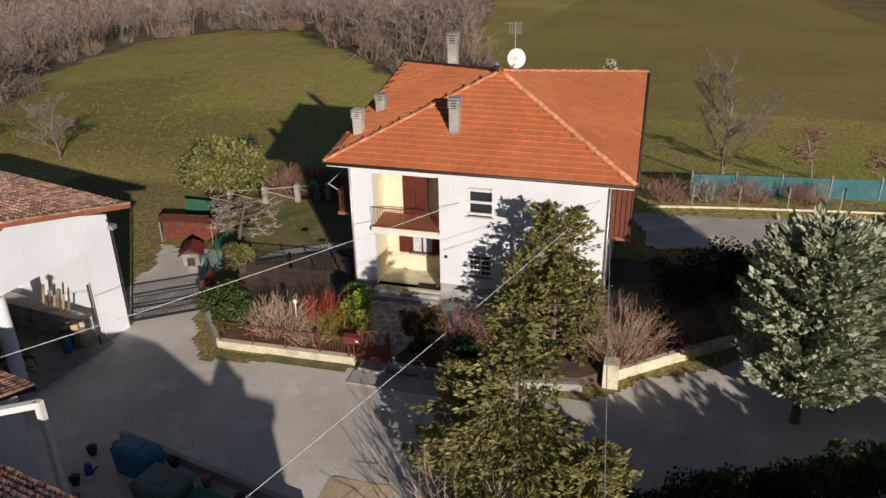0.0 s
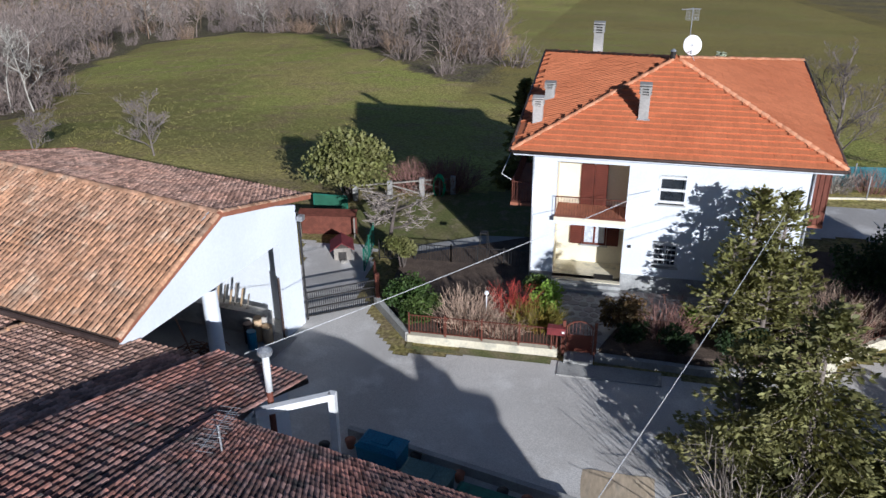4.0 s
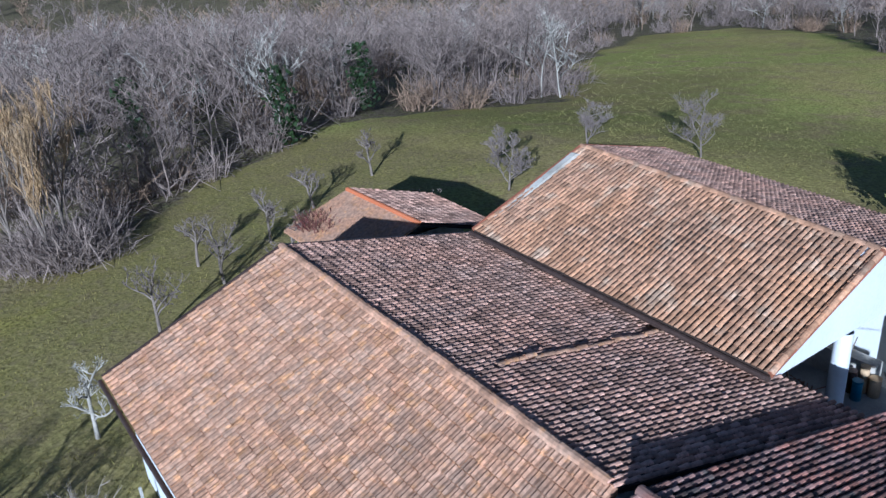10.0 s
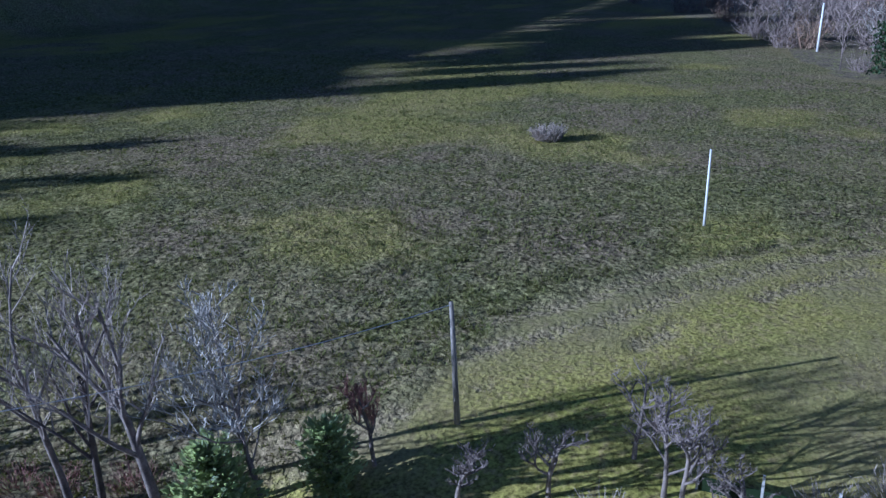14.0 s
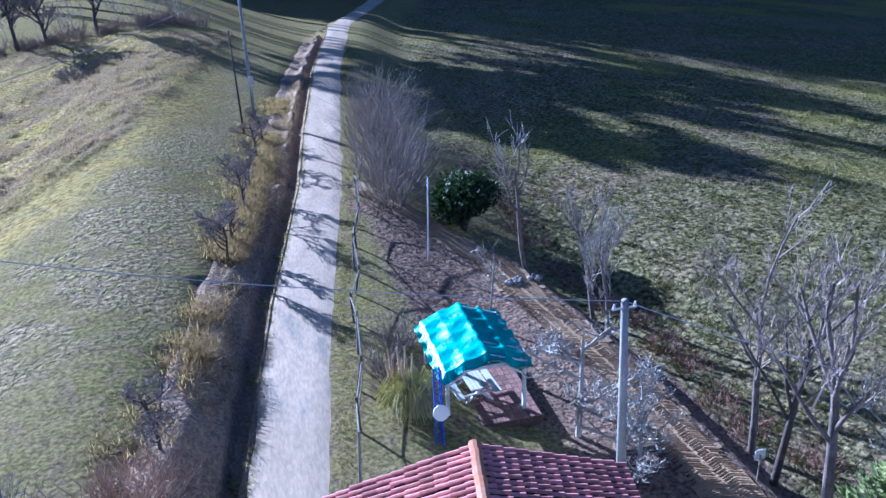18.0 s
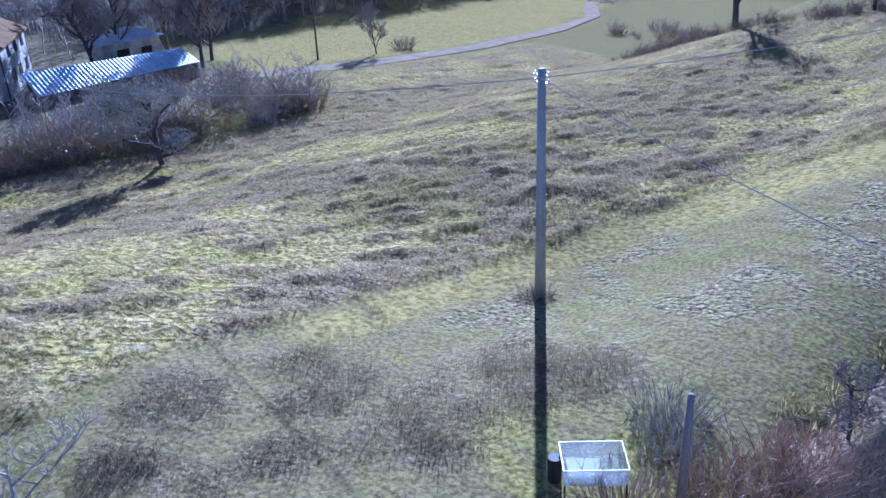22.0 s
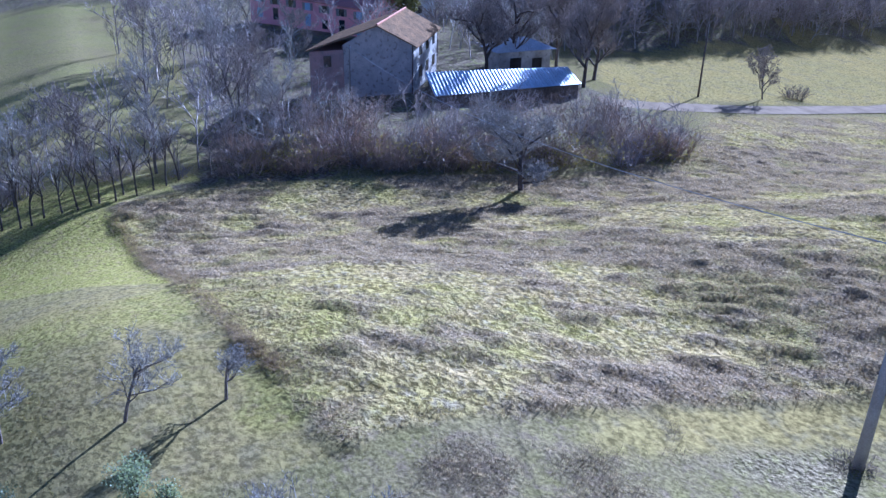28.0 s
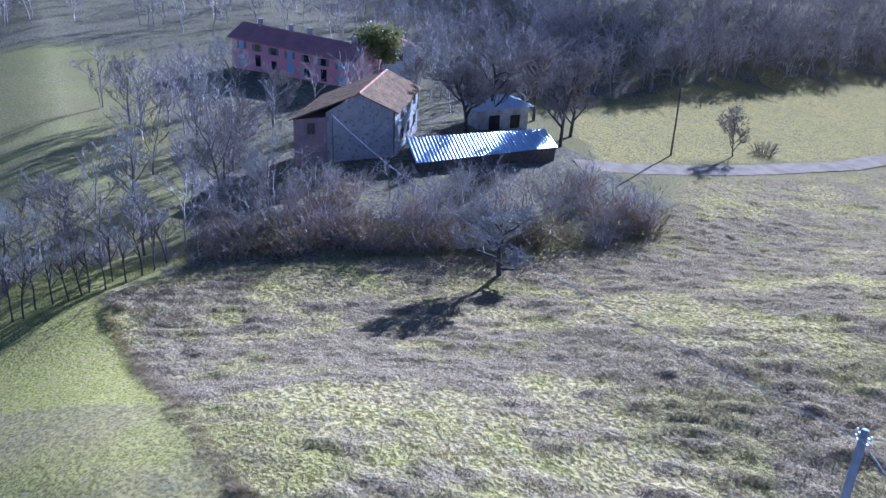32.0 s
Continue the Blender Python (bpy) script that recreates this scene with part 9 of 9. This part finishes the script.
    for x, y in ((-60, 4), (-66, 18), (-96, 60), (-75, -2), (-88, 12), (-120, -20)):
        z0 = float(land(x, y))
        c = np.stack([x + rng.normal(size=420) * 0.6, y + rng.normal(size=420) * 0.6, z0 + rng.uniform(0.5, 7.0, 420)], -1)
        ivy.append(c)
    v, f = flakes(np.concatenate(ivy), 0.3, rng)
    quick("ivy", v.reshape(-1, 3), f, LEAF_DARK, "green ivy climbing woodland trunks", "ivy")
    # golden willow clump at the wood corner
    for k, (x, y, h) in enumerate(((-52.5, -19.4, 12.5), (-54.5, -17.5, 11.5), (-55.0, -20.5, 10.5))):
        bare_tree("willow", (x, y, zat(x, y)), h, "tall leafless willow with golden upright twigs", 600 + k, BARK, TWIG_WILLOW if k < 2 else TWIG, levels=4, kids=6, trunk=0.12, spread=0.4, r0=0.12, twig=0.012, up=0.7, group="willows")
    feet = [(-53.5 + rng.normal() * 2.2, -19.0 + rng.normal() * 1.8, rng.uniform(1.5, 3.2), rng.integers(6, 9), 0) for k in range(24)]
    plant("thicket", feet, (TWIG_WOOD,), "leafless thicket at the foot of the willows", "thicket", 4)
    # hillside trees between shed and wood
    for k, (x, y, h) in enumerate(((-31.65, -26.35, 3.6), (-37.1, -20.6, 4.2), (-39.4, -15.6, 3.8), (-42.0, -10.7, 3.4), (-27.4, -37.4, 3.4), (-25.7, -36.2, 4.4), (-25.3, -35.6, 4.2), (-36.5, -13.0, 3.6), (-44.5, -5.5, 3.0), (-34.0, -6.5, 3.2), (-24.6, -39.8, 3.2), (-23.0, -42.5, 3.0), (-24.4, -33.6, 2.6), (-46.0, 1.0, 3.4), (-43.0, -15.0, 3.2))):
        bare_tree("hill_tree", (x, y, zat(x, y)), h, "leafless white-twigged fruit tree" if k == 0 else "leafless fruit tree on the grassy slope", 620 + k, TWIG_PALE if k == 0 else BARK, TWIG_PALE if k == 0 else TWIG_SLOPE, levels=4, kids=4, trunk=0.3, spread=0.6, r0=0.1, twig=0.009, group="slope trees")
    nf = thing("shed_fence", (-26.0, -30.5, -0.95), "wire fence with dark green netting behind the shed", "fence")
    line = [(-26.4, -35.2), (-26.2, -33.2), (-26.0, -31.0), (-25.8, -29.2), (-26.1, -27.3)]
    for (x0, y0), (x1, y1) in zip(line, line[1:]):
        part("net", Mesh().slab([(x0, y0, -0.95), (x1, y1, -0.95), (x1, y1, -0.3), (x0, y0, -0.3)], 0.015, (1, 0, 0)), LEAF_DARK, nf, world=True)
    for x, y in line:
        part("post", Mesh().bar((x, y, -1.1), (x, y, 0.3), 0.08), CONCRETE, nf, world=True)
    twig_shrub("roof_creeper", tuple(farm(-24.3, -2.0, 1.95)), 2.4, 0.8, "dark red leafless creeper sprawling on the outbuilding roof", 646, TWIG_CREEPER, stems=150, r=0.016)
    for k, (x, y) in enumerate(((-26.0, -31.0), (-24.3, -29.6), (-27.5, -29.0), (-23.6, -37.8))):
        twig_shrub("yard_bramble", (x, y, zat(x, y)), 1.8, 1.3, "tangled leafless bramble behind the shed", 640 + k, TWIG, stems=90, group="brambles behind the shed")
    twig_shrub("field_bush", (-73.5, -51.5, zat(-73.5, -51.5)), 2.0, 1.7, "lone round leafless bush in the field", 645, TWIG, stems=260, r=0.03)


TWIG_WOOD = surf("woodland_twigs", (0.265, 0.21, 0.18), (0.19, 0.152, 0.135), 0.05, 2, 0.95, 0.0, spread=0.4, fleck=0.2)
TWIG_WOODB = surf("brown_undergrowth", (0.31, 0.215, 0.145), (0.23, 0.16, 0.11), 0.05, 2, 0.95, 0.0, spread=0.4, fleck=0.2)
TWIG_HEDGE = surf("brown_hedge_twigs", (0.42, 0.32, 0.235), (0.31, 0.24, 0.175), 0.2, 4, 0.95, 0.0, spread=0.4, fleck=0.2)
# grey twigs lightened, haze towards the sun put into their colour
TWIG_FAR = surf("haze_lightened_twigs", (0.47, 0.405, 0.36), (0.36, 0.31, 0.28), 0.2, 4, 0.95, 0.0, spread=0.35, fleck=0.2)
LEAF_HEDGE = leafy("hedge_leaf", (0.22, 0.195, 0.065), (0.29, 0.24, 0.085), through_light=0.35)
GRASS_BANK = leafy("bank_straw", (0.50, 0.38, 0.215), (0.40, 0.305, 0.175), 0.9, 0.45, 0.35)
build_woods()


# ---- grasses ----
def tufts(name, spots, mat, label, seed, blades=8, wide=0.02, flop=1.5, wind=0.0, lump=0.0):
    """Clumps of bent blades. spots: rows of x, y, height, spread."""
    rng = np.random.default_rng(seed)
    s = np.asarray(spots, float)
    n = len(s)
    w = rng.random((n, blades)) * 2 * np.pi
    q = rng.random((n, blades)) ** 0.5
    h = s[:, 2:3] * rng.uniform(0.5, 1.1, (n, blades))
    sp = s[:, 3:4]
    z = (land(s[:, 0], s[:, 1]) + lump * lumpy(s[:, 0], s[:, 1]))[:, None]
    dx, dy = np.cos(w), np.sin(w)
    bx, by = s[:, 0:1] + dx * q * sp * 0.5, s[:, 1:2] + dy * q * sp * 0.5
    # laid over by the wind, its way drifting over the field
    blow = 2.4 + 0.9 * waves(s[:, 0:1], s[:, 1:2], 0.3, 60)
    dx, dy = dx * (1 - wind) + np.cos(blow) * wind, dy * (1 - wind) + np.sin(blow) * wind
    lean = rng.uniform(0.2, flop, (n, blades))
    tx, ty = bx + dx * lean * h, by + dy * lean * h
    tw = wide * rng.uniform(0.6, 1.4, (n, blades))
    px, py = -dy * tw, dx * tw
    v = np.stack([
        np.stack([bx - px, by - py, z - 0.04 + 0 * h], -1), np.stack([bx + px, by + py, z - 0.04 + 0 * h], -1),
        np.stack([tx + px * 0.3, ty + py * 0.3, z + h * (1.0 - 0.36 * lean)], -1), np.stack([tx - px * 0.3, ty - py * 0.3, z + h * (1.0 - 0.36 * lean)], -1)], 2)
    f = np.arange(n * blades * 4).reshape(-1, 4)
    return quick(name, v.reshape(-1, 3), f, mat, label, "grass")


def scatter(poly, n, rng, near=None):
    px, py = [p[0] for p in poly], [p[1] for p in poly]
    x, y = rng.uniform(min(px), max(px), n * 4), rng.uniform(min(py), max(py), n * 4)
    k = inside(poly, x, y)
    x, y = x[k], y[k]
    if near is not None:
        d = np.hypot(x + 3, y + 35)
        k = rng.random(len(x)) < np.minimum(1, (near / d) ** 1.3)
        x, y = x[k], y[k]
    return x[:n], y[:n]


def grasses():
    rng = np.random.default_rng(9)
    x, y = scatter(TUSSOCK, 60000, rng, 62)
    w = weedy(x, y) + 0.25 * rng.normal(size=len(x))
    green = grain(x, y, 3.2, 25) > 0.57
    for name, sel, mat, label, hh, b, flop, wide in (("dead_weeds", w > 0.5, GRASS_GREY, "drifts of wind-combed dead purple-grey weeds", 0.36, 8, 1.6, 0.012), ("dry_grass", (w <= 0.5) & ~green, GRASS_DRY, "flattened straw-coloured dry grass", 0.26, 5, 2.2, 0.014), ("green_tussock", (w <= 0.5) & green, GRASS_GREEN, "patches of yellow-green grass", 0.16, 6, 1.6, 0.014)):
        s = np.stack([x[sel], y[sel], hh * rng.uniform(0.5, 1.3, sel.sum()), rng.uniform(0.4, 0.9, sel.sum())], -1)
        tufts(name, s, mat, label, 30 + b, b, wide, flop, 0.5, 1.0)
    # a hem of taller dead grass along the mown orchard
    t = 0.25 + 0.75 * rng.random(1500)
    hx, hy = np.interp(t, [0, 0.2, 0.4, 0.65, 1], [22, 25, 29, 43, 62]), np.interp(t, [0, 0.2, 0.4, 0.65, 1], [-44.4, -41.9, -40.3, -38.8, -36.3])
    tufts("hem_grass", np.stack([hx + rng.normal(size=1500) * 0.25, hy + rng.normal(size=1500) * 0.3, rng.uniform(0.1, 0.25, 1500), rng.uniform(0.4, 0.8, 1500)], -1), GRASS_GREY, "taller dead grass along the mown edge", 47, 8, 0.012, 1.4, 0.3, 1.0)
    # weed patches in the nearer rough grass
    x, y = rng.uniform(7, 22, 15000), rng.uniform(-58, -41, 15000)
    k = (grain(x, y, 5.0, 30) + 0.05 * rng.normal(size=15000) > 0.66) & (road_x(y) + 6.5 < x)
    for wx, wy, wr in ((10.0, -49.4, 2.6), (17.3, -46.2, 2.8), (14.8, -48.6, 1.8), (13.0, -46.0, 1.6), (15.8, -43.0, 1.8)):
        k |= np.hypot(x - wx, y - wy) + 1.6 * (grain(x, y, 1.8, 32) - 0.5) < wr * 0.75 * (0.4 + 0.6 * rng.random(15000))
    tufts("weed_patch", np.stack([x[k], y[k], rng.uniform(0.2, 0.5, k.sum()), rng.uniform(0.5, 1.0, k.sum())], -1), WEED, "patches of tangled dead purple-grey weeds", 45, 12, 0.011, 1.7, 0.35)
    # bank grass beside the lane
    n = 8000
    yy = -47 - rng.random(n) ** 1.2 * 62
    xx = road_x(yy) + 3.2 + rng.gamma(2.2, 0.42, n)
    k = grain(xx, yy, 3.0, 43) + 0.08 * rng.normal(size=n) > 0.45
    xx, yy = xx[k], yy[k]
    tufts("bank_grass", np.stack([xx, yy, rng.uniform(0.2, 0.5, len(xx)), rng.uniform(0.3, 0.7, len(xx))], -1), GRASS_BANK, "long straw-coloured grass hanging over the bank", 40, 10, 0.016, 1.8)
    yy = -47 - rng.random(1600) * 70
    xx = road_x(yy) + rng.uniform(2.4, 3.4, 1600)
    tufts("bank_weeds", np.stack([xx, yy, rng.uniform(0.1, 0.35, 1600), rng.uniform(0.3, 0.7, 1600)], -1), GRASS_GREY, "thin dead weeds on the bank face", 48, 7, 0.012, 1.6)
    # grass creeping over the lane's edges
    yy = -50 - rng.random(2600) * 80
    side = rng.random(2600) < 0.7
    xx = road_x(yy) + np.where(side, -1.55 - rng.gamma(1.6, 0.35, 2600), 1.35 + 0.12 * rng.normal(size=2600))
    tufts("verge_tufts", np.stack([xx, yy, rng.uniform(0.06, 0.2, 2600), rng.uniform(0.2, 0.5, 2600)], -1), GRASS_MOWN, "short dry grass along the lane", 49, 7, 0.012, 1.5)
    # young crop in the western field
    x, y = scatter([(-20, -52), (-28, -47), (-40, -43), (-47, -36), (-52, -24), (-70, -22), (-105, -8), (-120, -30), (-140, -60), (-120, -140), (-60, -150), (-24, -130), (-19, -90)], 22000, rng, 34)
    tufts("crop_plants", np.stack([x, y, rng.uniform(0.1, 0.26, len(x)), rng.uniform(0.25, 0.6, len(x))], -1), GRASS_CROP, "patchy low green crop plants in dark earth", 41, 7, 0.038, 1.8)
    # slope and lawn grass
    x, y = scatter([(-24, -30), (-30, -46), (-46, -34), (-52, -20), (-58, 4), (-50, 30), (-30, 20), (-25, 0)], 8000, rng, 32)
    tufts("slope_grass", np.stack([x, y, rng.uniform(0.06, 0.15, len(x)), rng.uniform(0.3, 0.8, len(x))], -1), GRASS_GREEN, "short green grass on the slope", 42, 5, 0.014)
    x, y = scatter([(-50, 30), (-55, 40), (-75, 75), (-95, 140), (-60, 128), (-38, 90), (-18, 56), (0, 50), (30, 60), (40, 30), (10, 20), (-14, 14), (-28, 8)], 11000, rng, 62)
    tufts("meadow_grass", np.stack([x, y, rng.uniform(0.04, 0.09, len(x)), rng.uniform(0.5, 1.2, len(x))], -1), GRASS_GREEN, "low winter grass on the meadow", 44, 6, 0.022, 1.0)
    x, y = scatter([(6, -46), (14, -44), (20, -30), (40, -22), (38, -37), (24, -41), (17, -50), (10, -66), (0, -110), (-2, -110), (2, -60)], 12000, rng, 28)
    lush = waves(x, y, 0.8, 63) + 0.6 * waves(x, y, 2.0, 64) > 0.35
    tufts("green_clump", np.stack([x[lush], y[lush], rng.uniform(0.06, 0.16, lush.sum()), rng.uniform(0.2, 0.5, lush.sum())], -1), GRASS_GREEN, "small clumps of fresh yellow-green grass", 46, 8, 0.012, 1.6)
    x, y = x[~lush], y[~lush]
    tufts("mown_grass", np.stack([x, y, rng.uniform(0.05, 0.12, len(x)), rng.uniform(0.3, 0.7, len(x))], -1), GRASS_MOWN, "short mown dry grass", 43, 5, 0.012)


grasses()

# ---- roof tiles, each course laid over the boarding ----
def coppo(length=0.46, r=0.08, taper=0.8, k=5):
    """One half-round clay tile, its mouth at the origin, running up along y."""
    v, f = [], []
    for y, s in ((0.0, 1.0), (length, taper)):
        for i in range(k):
            w = math.pi * i / (k - 1)
            v.append((math.cos(w) * r * s, y, math.sin(w) * r * s * 0.85 - 0.015))
    f = [(i, i + k, i + k + 1, i + 1) for i in range(k - 1)] + [tuple(range(k))]
    return np.array(v), f


def flat_tile(w=0.23, length=0.36, roll=1.0, lip=0.022):
    """One interlocking tile with two shallow rolls and a lip."""
    xs = [(-0.5, 0.006), (-0.3, 0.0), (-0.05, 0.016), (0.2, 0.0), (0.5, 0.006)]
    xs = [(x, z * roll) for x, z in xs]
    v = [(x * w, 0.0, z + lip) for x, z in xs] + [(x * w, length, z) for x, z in xs] + [(-0.5 * w, 0, -0.012), (0.5 * w, 0, -0.012)]
    return np.array(v), [(i, i + 1, i + 6, i + 5) for i in range(4)] + [(10, 11, 4, 3, 2, 1, 0)]


def lay(parent, mat, p00, p10, p01, p11, pitch_u, pitch_v, shape, seed, near=None, jitter=0.006, lift=0.06, most=280, keep=None, tilt=0.085):
    """Tiles over a four-cornered slope: p00 to p10 along the eave, p01 and p11 above. near: a place round which tiles are pieces of their own."""
    rng = np.random.default_rng(seed)
    p00, p10, p01, p11 = (np.array(p, float) for p in (p00, p10, p01, p11))
    tv, tf = shape
    wide = max(np.linalg.norm(p10 - p00), np.linalg.norm(p11 - p01))
    high = max(np.linalg.norm(p01 - p00), np.linalg.norm(p11 - p10))
    nu, nv = int(wide / pitch_u), int(high / pitch_v)
    U, V = np.meshgrid((np.arange(nu) + 0.5) / nu, np.arange(nv) / nv)
    u, v = U.ravel()[:, None], V.ravel()[:, None]
    place = p00 * (1 - u) * (1 - v) + p10 * u * (1 - v) + p01 * (1 - u) * v + p11 * u * v
    along = (p10 - p00) * (1 - v) + (p11 - p01) * v
    up = (p01 - p00) * (1 - u) + (p11 - p10) * u
    along /= np.linalg.norm(along, axis=1)[:, None]
    up /= np.linalg.norm(up, axis=1)[:, None]
    if keep is not None:
        k = keep(place)
        place, along, up = place[k], along[k], up[k]
    nrm = np.cross(along, up)
    nrm /= np.linalg.norm(nrm, axis=1)[:, None]
    n = len(place)
    place = place + nrm * lift + rng.normal(size=(n, 3)) * jitter
    turn = rng.normal(size=(n, 1)) * jitter
    along2 = along + up * turn
    up2 = up - along * turn - nrm * tilt
    own = np.zeros(n, bool)
    if near is not None:
        own[np.argsort(np.linalg.norm(place - np.array(near), axis=1))[:most]] = True
    rest = ~own
    w = place[rest][:, None] + tv[None, :, 0:1] * along2[rest][:, None] + tv[None, :, 1:2] * up2[rest][:, None] + tv[None, :, 2:3] * nrm[rest][:, None]
    k = len(tv)
    m = Mesh()
    m.v = w.reshape(-1, 3).tolist()
    faces = []
    for q in range(int(rest.sum())):
        o = q * k
        faces += [tuple(i + o for i in fc) for fc in tf]
    m.f = faces
    ob = part("tiles", m, mat, parent, "", world=True)
    tagged(ob, kind="stuff")
    if near is not None:
        me = bpy.data.meshes.new("tile")
        me.from_pydata(tv.tolist(), [], tf)
        me.materials.append(mat)
        base = stands(parent).inverted()
        for q in np.where(own)[0]:
            o = new("tile", me)
            o.parent = parent
            o.matrix_parent_inverse = base
            a, b, c, d = along2[q], up2[q], nrm[q], place[q]
            o.matrix_basis = Matrix(((a[0], b[0], c[0], d[0]), (a[1], b[1], c[1], d[1]), (a[2], b[2], c[2], d[2]), (0, 0, 0, 1)))
    return ob


def caps(parent, a, b, mat, r=0.13, step=0.36, name="ridge_tile", rough=0.007, seed=1):
    """Half-round ridge tiles from a to b, each a piece."""
    rng = np.random.default_rng(seed)
    tv, tf = coppo(step * 1.25, r, 0.85, 6)
    me = bpy.data.meshes.new(name)
    me.from_pydata(tv.tolist(), [], tf)
    me.materials.append(mat)
    a, b = Vector(a), Vector(b)
    t = (b - a).normalized()
    m = Matrix.Translation(a) @ t.to_track_quat("Y", "Z").to_matrix().to_4x4()
    base = stands(parent).inverted()
    for i in range(int((b - a).length / step)):
        o = new(name, me)
        o.parent = parent
        o.matrix_parent_inverse = base
        o.matrix_basis = m @ Matrix.Translation((rng.normal() * rough, i * step, 0.03 + rng.normal() * rough)) @ pose(0, 0, 0, 0, 0, rng.normal() * 0.8)


def tri_keep(a, b, c):
    a, b, c = (np.array(p[:2]) for p in (a, b, c))
    def side(p, q, r):
        return (p[:, 0] - r[0]) * (q[1] - r[1]) - (q[0] - r[0]) * (p[:, 1] - r[1])
    def f(p):
        d1, d2, d3 = side(p, a, b), side(p, b, c), side(p, c, a)
        return ((d1 >= 0) & (d2 >= 0) & (d3 >= 0)) | ((d1 <= 0) & (d2 <= 0) & (d3 <= 0))
    return f


def all_tiles():
    cp = coppo()
    q = BARN_Q
    lay(BARN_ROOF, TILE_OLD, q[0], q[1], q[3], q[2], 0.215, 0.37, cp, 11, near=farm(-2.5, 1.2, 4.8))
    lay(BARN_ROOF, TILE_SHADE, q[4], q[5], q[2], q[3], 0.215, 0.37, cp, 12)
    caps(BARN_ROOF, q[3], q[2], TILE_OLD, 0.14, seed=2)
    for a, b in ((q[1], q[2]), (q[2], q[4])):
        caps(BARN_ROOF, Vector(a) + Vector((0, 0, 0.04)), Vector(b) + Vector((0, 0, 0.04)), TILE_OLD, 0.11, 0.37, "verge_tile", seed=3)
    s = SHED_Q
    lay(SHED, TILE_PALE, s[0], s[1], s[3], s[2], 0.29, 0.36, flat_tile(0.27, 0.36, 2.6, 0.012), 13, near=farm(-9, -11.5, 4.6), lift=0.04, tilt=0.06)
    lay(SHED, TILE_SHADE, s[4], s[5], s[2], s[3], 0.205, 0.37, cp, 14)
    caps(SHED, s[3], s[2], TILE_PALE, 0.16, 0.36, seed=4)
    # seam of loose caps across the rear slope
    lay(HUT, TILE_SHADE, farm(-16.9, 4.0, 2.24), farm(-23.0, 4.0, 2.24), farm(-18.6, 0.4, 3.08), farm(-25.0, 0.15, 3.08), 0.22, 0.37, cp, 24)
    a, b = Vector(s[3]).lerp(Vector(s[2]), 0.66), Vector(s[5]).lerp(Vector(s[4]), 0.62)
    caps(SHED, b + Vector((0, 0, 0.06)), a.lerp(b, 0.12) + Vector((0, 0, 0.06)), TILE_PALE, 0.09, 0.34, "seam_tile", 0.03, 5)
    r = [Vector(p) for p in FRONT_Q]
    mid = r[5].lerp(r[4], 0.172)
    lay(FRONT, TILE_RED, r[1], r[0], mid.lerp(r[5], 0.02), r[5], 0.2, 0.37, cp, 15, near=farm(4.5, -0.5, 4.2))
    lay(FRONT, TILE_RED, r[3], r[2], farm(22.2, -7.9, 6.68), mid, 0.2, 0.37, cp, 16)
    lay(FRONT, TILE_RED, r[7], r[6], r[5], r[4], 0.2, 0.37, cp, 17)
    caps(FRONT, r[5], r[4], TILE_RED, 0.15, seed=6)
    # gable-roofed house below the lane
    c = HIP_C
    lay(HIP_ROOF, TILE_PINK, c[0], c[3], HIP_A, HIP_B, 0.225, 0.37, cp, 21, near=tuple(HIP_A + Vector((1.5, 0.6, -0.5))), jitter=0.01, most=240)
    lay(HIP_ROOF, TILE_PINK, c[2], c[1], HIP_B, HIP_A, 0.225, 0.37, cp, 22)
    caps(HIP_ROOF, HIP_A, HIP_B, TILE_RIDGE, 0.17, 0.36, seed=23)
    ft = flat_tile(0.232, 0.37, 0.35, 0.085)
    front = (R_FL, R_FR, R_AP)
    w = R_FR - R_FL
    top_l = R_AP - w / 2
    lay(HOUSE, TILE_NEW, R_FL, R_FR, top_l, top_l + w, 0.225, 0.335, ft, 18, near=(7.0, 0.5, 6.9), jitter=0.003, lift=0.012, keep=tri_keep(*front), tilt=-0.05)
    for e0, e1, roll in ((R_BL, R_FL, 2.4), (R_FR, R_BR, 0.1)):
        t = (e1 - e0).normalized()
        foot = e0 + t * (R_AP - e0).dot(t)
        rise = R_AP - foot
        lay(HOUSE, TILE_NEW, e0, e1, e0 + rise, e1 + rise, 0.225, 0.36, flat_tile(0.23, 0.39, roll, 0.018), 19, jitter=0.003, lift=0.012, keep=tri_keep(e0, e1, R_AP), tilt=-0.05)


all_tiles()
